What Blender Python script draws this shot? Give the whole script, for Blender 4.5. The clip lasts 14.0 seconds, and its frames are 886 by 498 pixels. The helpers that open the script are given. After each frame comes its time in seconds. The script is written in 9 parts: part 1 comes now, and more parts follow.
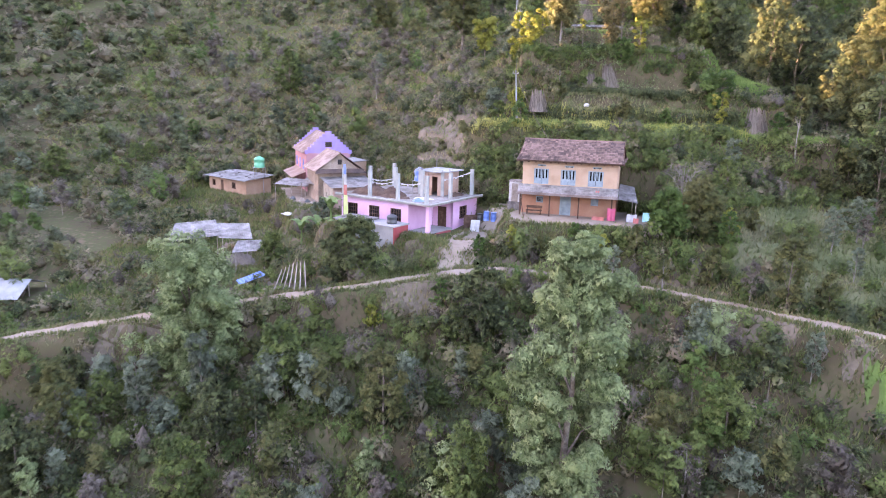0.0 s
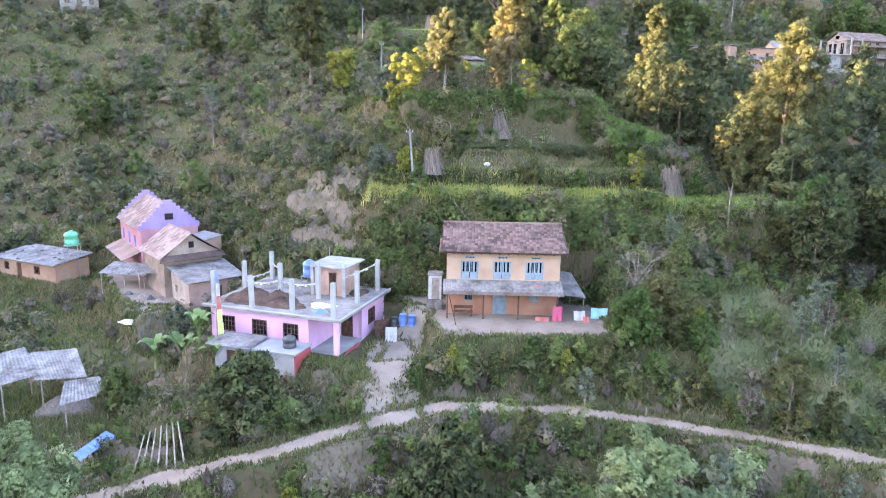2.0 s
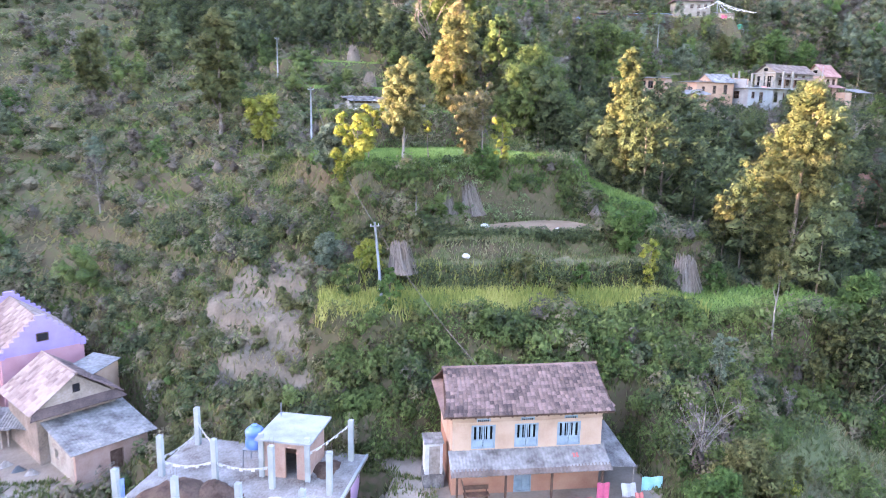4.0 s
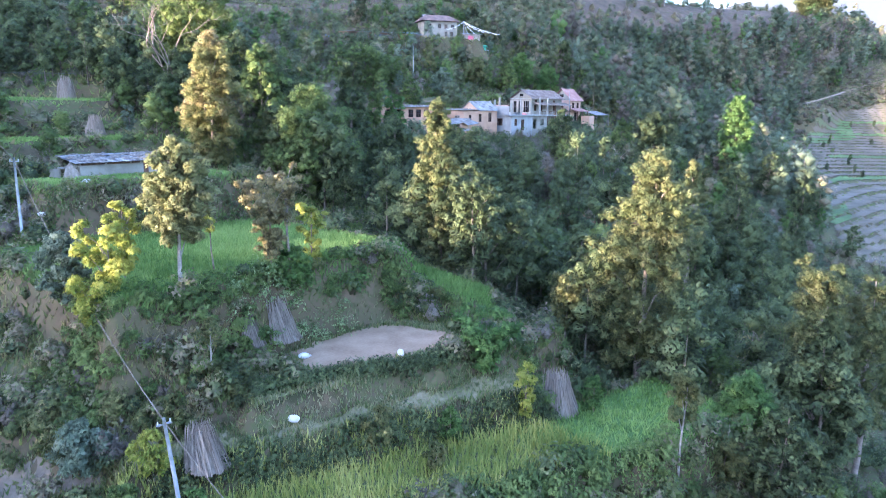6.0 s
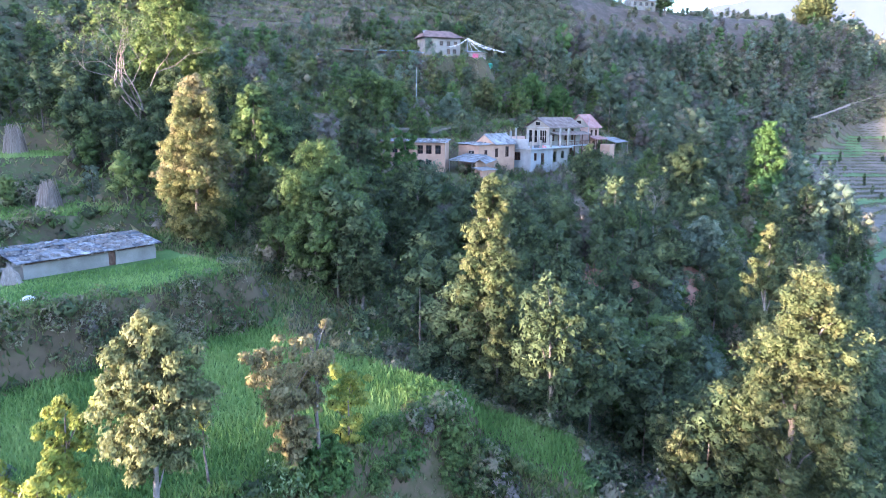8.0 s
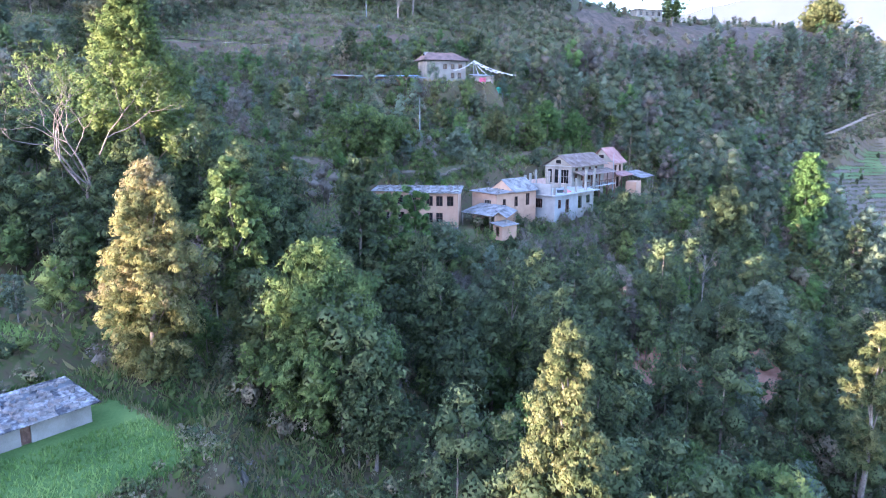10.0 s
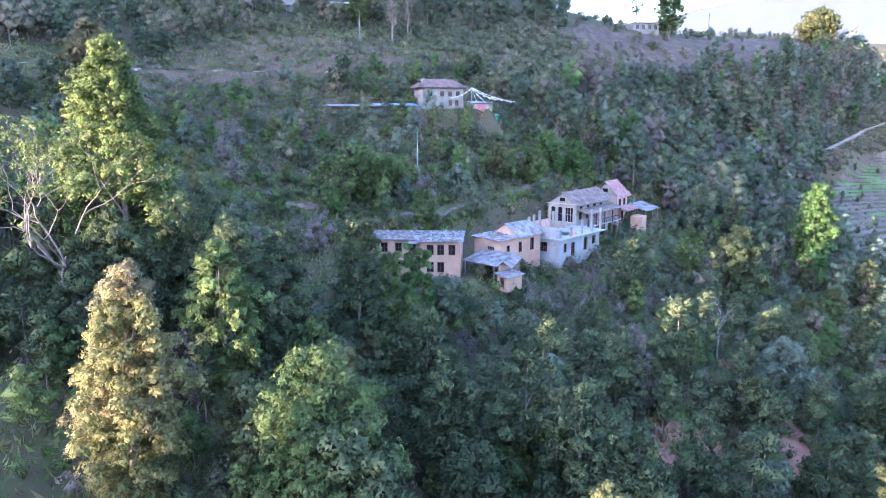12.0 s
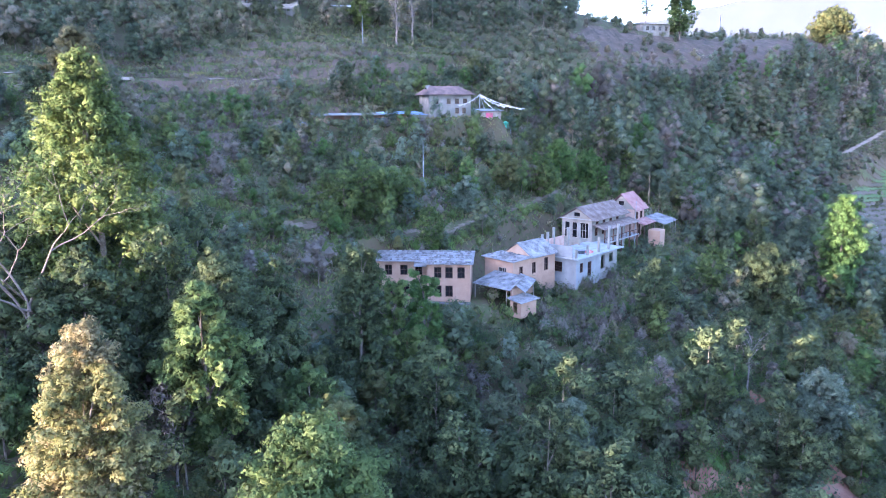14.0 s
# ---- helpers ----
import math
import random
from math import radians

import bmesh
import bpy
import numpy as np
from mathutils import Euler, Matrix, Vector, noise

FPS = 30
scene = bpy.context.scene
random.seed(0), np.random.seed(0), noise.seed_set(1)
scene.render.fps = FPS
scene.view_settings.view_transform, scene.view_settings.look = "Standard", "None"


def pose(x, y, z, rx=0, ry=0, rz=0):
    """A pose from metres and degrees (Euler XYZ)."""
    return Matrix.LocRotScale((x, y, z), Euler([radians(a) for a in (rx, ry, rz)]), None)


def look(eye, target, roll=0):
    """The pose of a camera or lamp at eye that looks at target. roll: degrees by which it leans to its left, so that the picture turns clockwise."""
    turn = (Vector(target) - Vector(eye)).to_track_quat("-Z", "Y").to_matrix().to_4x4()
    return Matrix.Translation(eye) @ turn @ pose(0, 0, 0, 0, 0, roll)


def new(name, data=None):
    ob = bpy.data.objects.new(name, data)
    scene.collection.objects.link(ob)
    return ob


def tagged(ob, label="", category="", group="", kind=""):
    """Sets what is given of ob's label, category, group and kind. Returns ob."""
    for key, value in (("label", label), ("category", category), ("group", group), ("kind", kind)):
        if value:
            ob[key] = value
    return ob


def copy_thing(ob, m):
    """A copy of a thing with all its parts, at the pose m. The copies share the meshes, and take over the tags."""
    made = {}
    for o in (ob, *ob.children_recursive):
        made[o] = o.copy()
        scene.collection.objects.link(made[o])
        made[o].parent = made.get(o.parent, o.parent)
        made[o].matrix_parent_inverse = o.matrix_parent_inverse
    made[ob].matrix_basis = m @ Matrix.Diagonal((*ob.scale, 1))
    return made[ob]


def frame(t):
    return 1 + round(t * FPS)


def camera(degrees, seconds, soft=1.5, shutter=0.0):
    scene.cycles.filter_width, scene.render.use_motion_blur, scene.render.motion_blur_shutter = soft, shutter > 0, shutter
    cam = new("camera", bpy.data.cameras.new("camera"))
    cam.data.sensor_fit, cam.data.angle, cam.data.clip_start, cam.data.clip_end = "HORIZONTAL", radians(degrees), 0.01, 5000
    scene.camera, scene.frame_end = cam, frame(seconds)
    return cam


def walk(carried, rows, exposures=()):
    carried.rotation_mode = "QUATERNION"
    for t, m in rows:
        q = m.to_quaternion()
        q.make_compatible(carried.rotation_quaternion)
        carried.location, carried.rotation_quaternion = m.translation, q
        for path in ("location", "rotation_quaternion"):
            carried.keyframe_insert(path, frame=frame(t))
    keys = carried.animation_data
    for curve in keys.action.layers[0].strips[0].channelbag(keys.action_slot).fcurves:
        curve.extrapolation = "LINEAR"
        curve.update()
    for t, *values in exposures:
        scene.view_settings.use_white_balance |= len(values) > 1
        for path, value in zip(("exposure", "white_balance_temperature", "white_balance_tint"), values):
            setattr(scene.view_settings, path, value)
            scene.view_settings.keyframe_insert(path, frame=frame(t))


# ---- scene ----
import itertools

cam = camera(64.3, 14.0, 0.7, 0.25)
PATH = [
    (0, (1.006, -2.274, 39.594), (0.989, -0.322, 39.159), 1.5),
    (0.5, (-1.456, 1.475, 40.722), (-1.326, 3.425, 40.298), 1.5),
    (1, (-3.389, 5.393, 42.322), (-3.117, 7.328, 41.898), 1.4),
    (1.5, (-4.964, 9.515, 43.633), (-4.553, 11.427, 43.215), 1.3),
    (2, (-6.261, 13.616, 45.19), (-5.758, 15.506, 44.769), 1.0),
    (2.2, (-6.726, 15.288, 45.692), (-6.204, 17.173, 45.275), 1.1),
    (4.3, (-7.705, 34.154, 51.447), (-6.828, 35.909, 51.057), 0.8),
    (4.5, (-7.381, 35.904, 52.0), (-6.427, 37.618, 51.613), 0.6),
    (5, (-6.749, 40.384, 53.637), (-5.592, 41.967, 53.247), 0.6),
    (5.5, (-5.775, 44.807, 55.047), (-4.467, 46.27, 54.66), 0.4),
    (6, (-4.56, 49.207, 56.556), (-3.177, 50.6, 56.17), 0.4),
    (6.5, (-2.931, 53.602, 58.06), (-1.527, 54.973, 57.673), 0.5),
    (7, (-1.049, 57.677, 59.594), (0.361, 59.042, 59.207), 0.5),
    (7.5, (1.098, 61.828, 61.151), (2.515, 63.185, 60.764), 0.5),
    (8, (3.531, 65.878, 62.624), (4.954, 67.23, 62.238), 0.4),
    (8.5, (6.106, 70.124, 63.957), (7.536, 71.468, 63.575), 0.2),
    (8.7, (7.174, 71.694, 64.22), (8.607, 73.04, 63.85), 0.1),
    (10.8, (17.415, 84.925, 71.821), (18.863, 86.249, 71.433), -0.1),
    (11, (17.762, 85.482, 72.188), (19.214, 86.804, 71.807), -0.1),
    (11.5, (18.087, 86.108, 73.718), (19.543, 87.426, 73.337), -0.2),
    (12, (18.226, 86.445, 75.099), (19.684, 87.76, 74.719), -0.2),
    (12.5, (18.82, 87.06, 76.49), (20.276, 88.377, 76.11), -0.3),
    (13, (19.902, 88.096, 77.366), (21.355, 89.417, 76.987), -0.4),
    (13.5, (21.414, 89.675, 77.437), (22.865, 90.998, 77.059), -0.5),
    (14, (23.244, 91.566, 76.732), (24.693, 92.892, 76.353), -0.5),
]
EXPOSURES = [(0.0, 4.25, 7300, 50), (2.2, 4.32, 6800, 37), (4.3, 4.45, 6300, 38), (5.0, 4.48, 5650, 33), (5.6, 4.38, 5430, 31), (6.2, 4.08, 5330, 29), (8.5, 3.97, 5230, 30), (11.0, 4.05, 5220, 37), (14.0, 4.03, 5180, 38)]
walk(cam, [(t, look(eye, target, roll)) for t, eye, target, roll in PATH], EXPOSURES)

# ---- daylight: low evening sun from the west-north-west, clear sky ----
SUN_EL, SUN_AZ = radians(10.0), radians(-78.0)   # azimuth from +y, east positive
world = bpy.data.worlds.new("evening_sky")
scene.world = world
world.use_nodes = True
wn, wl = world.node_tree.nodes, world.node_tree.links
sky = wn.new("ShaderNodeTexSky")
sky.sky_type = "NISHITA"
sky.sun_disc = False
sky.sun_elevation = SUN_EL
sky.sun_rotation = SUN_AZ
sky.air_density, sky.dust_density, sky.ozone_density = 1.0, 1.0, 1.5
wl.new(sky.outputs[0], wn["Background"].inputs[0])
wn["Background"].inputs[1].default_value = 0.15
sun_dir = Vector((math.sin(SUN_AZ) * math.cos(SUN_EL), math.cos(SUN_AZ) * math.cos(SUN_EL), math.sin(SUN_EL)))
sun = new("sun", bpy.data.lights.new("sun", "SUN"))
sun.data.energy, sun.data.angle, sun.data.color = 3.4, radians(0.6), (1.0, 0.78, 0.5)
sun.matrix_world = look(sun_dir * 500, (0, 0, 0))

# ---- materials ----
def ramp_mat(name, colours, scale=1.0, detail=6.0, rough=0.9, bump=0.0, bump_scale=20.0, fine=0.25, metal=0.0, stops=None, island=0.0,
             translucent=0.0, tint=0.0, spec=0.06, stretch=None, cut=0.0, banks=None):
    """A surface with colours mixed by a broad and a fine noise in metres."""
    m = bpy.data.materials.new(name)
    m.use_nodes = True
    n, l = m.node_tree.nodes, m.node_tree.links
    bsdf = n["Principled BSDF"]
    geo = n.new("ShaderNodeNewGeometry")
    pos = geo.outputs["Position"]
    if stretch:
        co = n.new("ShaderNodeTexCoord")
        mp = n.new("ShaderNodeMapping")
        mp.inputs["Scale"].default_value = stretch
        l.new(co.outputs["Object"], mp.inputs["Vector"])
        pos = mp.outputs["Vector"]
    big = n.new("ShaderNodeTexNoise")
    big.inputs["Scale"].default_value, big.inputs["Detail"].default_value = scale, detail
    l.new(pos, big.inputs["Vector"])
    small = n.new("ShaderNodeTexNoise")
    small.inputs["Scale"].default_value, small.inputs["Detail"].default_value = bump_scale, 4.0
    l.new(pos, small.inputs["Vector"])
    mix = n.new("ShaderNodeMath")
    mix.operation = "MULTIPLY_ADD"
    mix.inputs[1].default_value = fine
    sub = n.new("ShaderNodeMath")
    sub.operation = "SUBTRACT"
    sub.inputs[1].default_value = 0.5
    l.new(small.outputs["Fac"], sub.inputs[0])
    l.new(sub.outputs[0], mix.inputs[0])
    l.new(big.outputs["Fac"], mix.inputs[2])
    fac = mix.outputs[0]
    if island:
        for source in (geo.outputs["Random Per Island"],):
            a = n.new("ShaderNodeMath")
            a.operation = "MULTIPLY_ADD"
            a.inputs[1].default_value = island
            l.new(source, a.inputs[0])
            b = n.new("ShaderNodeMath")
            b.operation = "SUBTRACT"
            b.inputs[1].default_value = island / 2
            l.new(fac, b.inputs[0])
            l.new(b.outputs[0], a.inputs[2])
            fac = a.outputs[0]
    if tint:
        at = n.new("ShaderNodeAttribute")
        at.attribute_name = "tint"
        a = n.new("ShaderNodeMath")
        a.operation = "MULTIPLY_ADD"
        a.inputs[1].default_value = tint
        l.new(at.outputs["Fac"], a.inputs[0])
        b = n.new("ShaderNodeMath")
        b.operation = "SUBTRACT"
        b.inputs[1].default_value = tint / 2
        l.new(fac, b.inputs[0])
        l.new(b.outputs[0], a.inputs[2])
        fac = a.outputs[0]
    cr = n.new("ShaderNodeValToRGB")
    e = cr.color_ramp.elements
    while len(e) < len(colours):
        e.new(0.5)
    k = len(colours)
    for i, c in enumerate(colours):
        e[i].position = stops[i] if stops else 0.25 + 0.5 * i / max(1, k - 1)
        e[i].color = (*c, 1)
    l.new(fac, cr.inputs[0])
    shade = cr.outputs[0]
    if banks:
        # steep faces show bare earth
        split = n.new("ShaderNodeSeparateXYZ")
        l.new(geo.outputs["Normal"], split.inputs[0])
        rng_ = n.new("ShaderNodeMapRange")
        rng_.inputs["From Min"].default_value, rng_.inputs["From Max"].default_value = 0.86, 0.68
        l.new(split.outputs["Z"], rng_.inputs["Value"])
        low = n.new("ShaderNodeMath")
        low.operation = "MULTIPLY"
        l.new(rng_.outputs[0], low.inputs[0])
        l.new(small.outputs["Fac"], low.inputs[1])
        mc = n.new("ShaderNodeMixRGB")
        l.new(low.outputs[0], mc.inputs[0])
        l.new(cr.outputs[0], mc.inputs[1])
        mc.inputs[2].default_value = (*banks, 1)
        shade = mc.outputs[0]
    l.new(shade, bsdf.inputs["Base Color"])
    bsdf.inputs["Roughness"].default_value = rough
    bsdf.inputs["Metallic"].default_value = metal
    bsdf.inputs["Specular IOR Level"].default_value = spec
    if bump:
        bp = n.new("ShaderNodeBump")
        bp.inputs["Strength"].default_value = bump
        bp.inputs["Distance"].default_value = 0.05
        l.new(small.outputs["Fac"], bp.inputs["Height"])
        l.new(bp.outputs[0], bsdf.inputs["Normal"])
    if translucent:
        tr = n.new("ShaderNodeBsdfTranslucent")
        l.new(cr.outputs[0], tr.inputs["Color"])
        ms = n.new("ShaderNodeMixShader")
        ms.inputs[0].default_value = translucent
        l.new(bsdf.outputs[0], ms.inputs[1])
        l.new(tr.outputs[0], ms.inputs[2])
        l.new(ms.outputs[0], n["Material Output"].inputs["Surface"])
        if cut:
            # each spray is broken into leaflets with gaps, and shades as a part of its clump
            na = n.new("ShaderNodeAttribute")
            na.attribute_name = "clump_normal"
            vt = n.new("ShaderNodeVectorTransform")
            vt.vector_type, vt.convert_from, vt.convert_to = "NORMAL", "OBJECT", "WORLD"
            l.new(na.outputs["Vector"], vt.inputs[0])
            ruffle = n.new("ShaderNodeTexNoise")
            ruffle.inputs["Scale"].default_value, ruffle.inputs["Detail"].default_value = 3.2, 4.0
            l.new(pos, ruffle.inputs["Vector"])
            mid = n.new("ShaderNodeVectorMath")
            mid.operation = "MULTIPLY_ADD"
            l.new(ruffle.outputs["Color"], mid.inputs[0])
            rough_by = 1.4 if cut > 5 else 0.75
            mid.inputs[1].default_value = (2 * rough_by,) * 3
            mid.inputs[2].default_value = (-rough_by,) * 3
            both = n.new("ShaderNodeVectorMath")
            both.operation = "ADD"
            l.new(vt.outputs[0], both.inputs[0])
            l.new(mid.outputs[0], both.inputs[1])
            unit = n.new("ShaderNodeVectorMath")
            unit.operation = "NORMALIZE"
            l.new(both.outputs[0], unit.inputs[0])
            l.new(unit.outputs[0], bsdf.inputs["Normal"])
            hole = n.new("ShaderNodeTexNoise")
            hole.inputs["Scale"].default_value, hole.inputs["Detail"].default_value = cut, 0.5
            l.new(pos, hole.inputs["Vector"])
            gt = n.new("ShaderNodeMath")
            gt.operation = "GREATER_THAN"
            gt.inputs[1].default_value = 0.47
            body = n.new("ShaderNodeAttribute")
            body.attribute_name = "solid"
            thick = n.new("ShaderNodeMath")
            thick.operation = "ADD"
            l.new(hole.outputs["Fac"], thick.inputs[0])
            l.new(body.outputs["Fac"], thick.inputs[1])
            l.new(thick.outputs[0], gt.inputs[0])
            clear = n.new("ShaderNodeBsdfTransparent")
            mh = n.new("ShaderNodeMixShader")
            l.new(gt.outputs[0], mh.inputs[0])
            l.new(clear.outputs[0], mh.inputs[1])
            l.new(ms.outputs[0], mh.inputs[2])
            l.new(mh.outputs[0], n["Material Output"].inputs["Surface"])
    return m


def leaf_mat(name, colours, island=0.45, tint=0.5, rough=0.6, cut=10.0):
    return ramp_mat(name, colours, scale=0.25, detail=3, rough=rough, island=island, tint=tint, translucent=0.4, fine=0.2, bump_scale=3.0, spec=0.12, cut=cut)


GROUND = ramp_mat("hillside_soil_and_grass", [(0.036, 0.036, 0.016), (0.074, 0.058, 0.034), (0.054, 0.066, 0.024), (0.120, 0.090, 0.058)], 0.22, 10, bump=0.9, bump_scale=1.6, fine=0.9, banks=(0.085, 0.060, 0.036))
EARTH = ramp_mat("trodden_earth", [(0.145, 0.115, 0.084), (0.200, 0.165, 0.126), (0.250, 0.210, 0.165)], 0.5, 8, bump=0.4, bump_scale=6, fine=0.4)
ROADEARTH = ramp_mat("dusty_road_earth", [(0.15, 0.115, 0.08), (0.22, 0.175, 0.13), (0.27, 0.22, 0.17)], 0.5, 8, bump=0.4, bump_scale=6, fine=0.5)
DRYEARTH = ramp_mat("dry_hill_earth", [(0.082, 0.066, 0.046), (0.118, 0.096, 0.068), (0.158, 0.132, 0.098)], 0.6, 9, bump=0.7, bump_scale=4, fine=0.6)
TILLED = ramp_mat("tilled_soil", [(0.150, 0.104, 0.066), (0.205, 0.146, 0.094), (0.250, 0.184, 0.124)], 0.6, 8, bump=0.7, bump_scale=5, fine=0.5)
REDSOIL = ramp_mat("red_clay", [(0.16, 0.075, 0.045), (0.24, 0.12, 0.075), (0.27, 0.16, 0.1)], 0.4, 8, bump=0.6, bump_scale=4, fine=0.4)
TURF = ramp_mat("short_green_turf", [(0.045, 0.080, 0.022), (0.070, 0.118, 0.032), (0.105, 0.155, 0.045)], 0.25, 6, bump=0.6, bump_scale=6, fine=0.4)
BROWNTURF = ramp_mat("withered_hill_turf", [(0.036, 0.036, 0.020), (0.066, 0.052, 0.036), (0.092, 0.068, 0.050), (0.122, 0.092, 0.070)], 0.3, 9, bump=0.7, bump_scale=2.2, fine=0.8, banks=(0.12, 0.08, 0.06))
PADDYGREEN = ramp_mat("young_paddy_green", [(0.055, 0.08, 0.032), (0.075, 0.115, 0.042), (0.105, 0.135, 0.06)], 0.12, 6, bump=0.4, bump_scale=2, fine=0.5, banks=(0.1, 0.075, 0.05))
STUBBLE = ramp_mat("pale_paddy_stubble", [(0.062, 0.056, 0.036), (0.098, 0.084, 0.060), (0.132, 0.112, 0.086)], 0.12, 9, bump=0.4, bump_scale=2, fine=0.5, banks=(0.1, 0.075, 0.05))
PALETURF = ramp_mat("pale_withered_turf", [(0.085, 0.090, 0.045), (0.140, 0.132, 0.075), (0.190, 0.165, 0.110)], 0.4, 6, bump=0.6, bump_scale=5, fine=0.5)
DRYTURF = ramp_mat("dry_turf", [(0.055, 0.070, 0.030), (0.090, 0.100, 0.045), (0.130, 0.122, 0.070)], 0.25, 6, bump=0.6, bump_scale=5, fine=0.4)
BARK = ramp_mat("bark", [(0.07, 0.055, 0.04), (0.14, 0.115, 0.09), (0.22, 0.19, 0.15)], 2.0, 5, bump=0.6, bump_scale=8, fine=0.5)
PINKBARK = ramp_mat("pinkish_grey_bark", [(0.11, 0.085, 0.07), (0.18, 0.145, 0.12), (0.25, 0.205, 0.175)], 2.0, 5, bump=0.5, bump_scale=8, fine=0.5)
PALEBARK = ramp_mat("pale_bark", [(0.12, 0.105, 0.09), (0.19, 0.17, 0.145), (0.27, 0.245, 0.21)], 2.0, 5, bump=0.5, bump_scale=8, fine=0.5)

LEAF_DARK = leaf_mat("dark_leaves", [(0.038, 0.052, 0.022), (0.070, 0.094, 0.037), (0.118, 0.142, 0.056)], cut=5.5, island=0.55)
# next two: leaves for far woods, distance haze mixed in as bluer, paler colour
LEAF_HAZE_BLUE = leaf_mat("haze_blued_forest_leaves", [(0.052, 0.070, 0.038), (0.086, 0.110, 0.058), (0.128, 0.154, 0.078)], cut=4.5, island=0.35)
LEAF_HAZE_PALE = leaf_mat("haze_paled_mixed_leaves", [(0.078, 0.094, 0.048), (0.122, 0.142, 0.068), (0.170, 0.174, 0.086), (0.205, 0.174, 0.112)], tint=0.75, cut=4.5, island=0.3)
LEAF_MID = leaf_mat("green_leaves", [(0.056, 0.086, 0.026), (0.100, 0.144, 0.040), (0.156, 0.198, 0.060)])
LEAF_SILVER = leaf_mat("grey_green_leaves", [(0.085, 0.115, 0.075), (0.135, 0.170, 0.105), (0.195, 0.230, 0.150)])
LEAF_OLIVE = leaf_mat("olive_leaves", [(0.062, 0.080, 0.028), (0.105, 0.118, 0.040), (0.155, 0.150, 0.056)])
# olive leaves brightened and yellowed, evening sun put into their colour
LEAF_SUNLIT_OLIVE = leaf_mat("sunlit_olive_leaves", [(0.105, 0.112, 0.036), (0.165, 0.160, 0.052), (0.225, 0.205, 0.074)])
LEAF_YELLOW = leaf_mat("yellow_green_leaves", [(0.140, 0.175, 0.028), (0.230, 0.250, 0.042), (0.310, 0.310, 0.065)])
LEAF_CREAM = leaf_mat("cream_green_leaves", [(0.095, 0.108, 0.040), (0.145, 0.152, 0.058), (0.200, 0.196, 0.084)])
WEEDS = leaf_mat("bank_weeds", [(0.058, 0.090, 0.026), (0.096, 0.132, 0.038), (0.150, 0.160, 0.056), (0.190, 0.155, 0.080)], cut=0.0)
LEAF_LIME = leaf_mat("lime_leaves", [(0.068, 0.098, 0.022), (0.108, 0.142, 0.034), (0.152, 0.184, 0.052)], cut=5.5, island=0.55)
LEAF_WILLOW = leaf_mat("willow_leaves", [(0.110, 0.155, 0.065), (0.175, 0.235, 0.095), (0.250, 0.310, 0.140)])
LEAF_BRIGHT = leaf_mat("fresh_green_leaves", [(0.045, 0.090, 0.022), (0.075, 0.135, 0.034), (0.112, 0.180, 0.050)])
LEAF_TAN = leaf_mat("tan_withering_leaves", [(0.125, 0.110, 0.046), (0.190, 0.162, 0.070), (0.255, 0.212, 0.098)])
LEAF_SCRUB = leaf_mat("scrub_leaves", [(0.052, 0.070, 0.032), (0.098, 0.126, 0.048), (0.152, 0.164, 0.070), (0.205, 0.175, 0.110)], tint=0.7, cut=5.5, island=0.55)
TWIGS = leaf_mat("bare_twigs", [(0.088, 0.074, 0.056), (0.142, 0.120, 0.092), (0.205, 0.175, 0.138)])
GRASS = leaf_mat("fresh_field_grass", [(0.080, 0.140, 0.034), (0.125, 0.200, 0.050), (0.180, 0.255, 0.075)], cut=0.0)
MILLET = leaf_mat("ripening_millet", [(0.150, 0.185, 0.045), (0.250, 0.270, 0.070), (0.360, 0.340, 0.110)], cut=0.0)
DRYGRASS = leaf_mat("dry_grass", [(0.085, 0.110, 0.045), (0.135, 0.155, 0.066), (0.200, 0.190, 0.105)], cut=0.0)


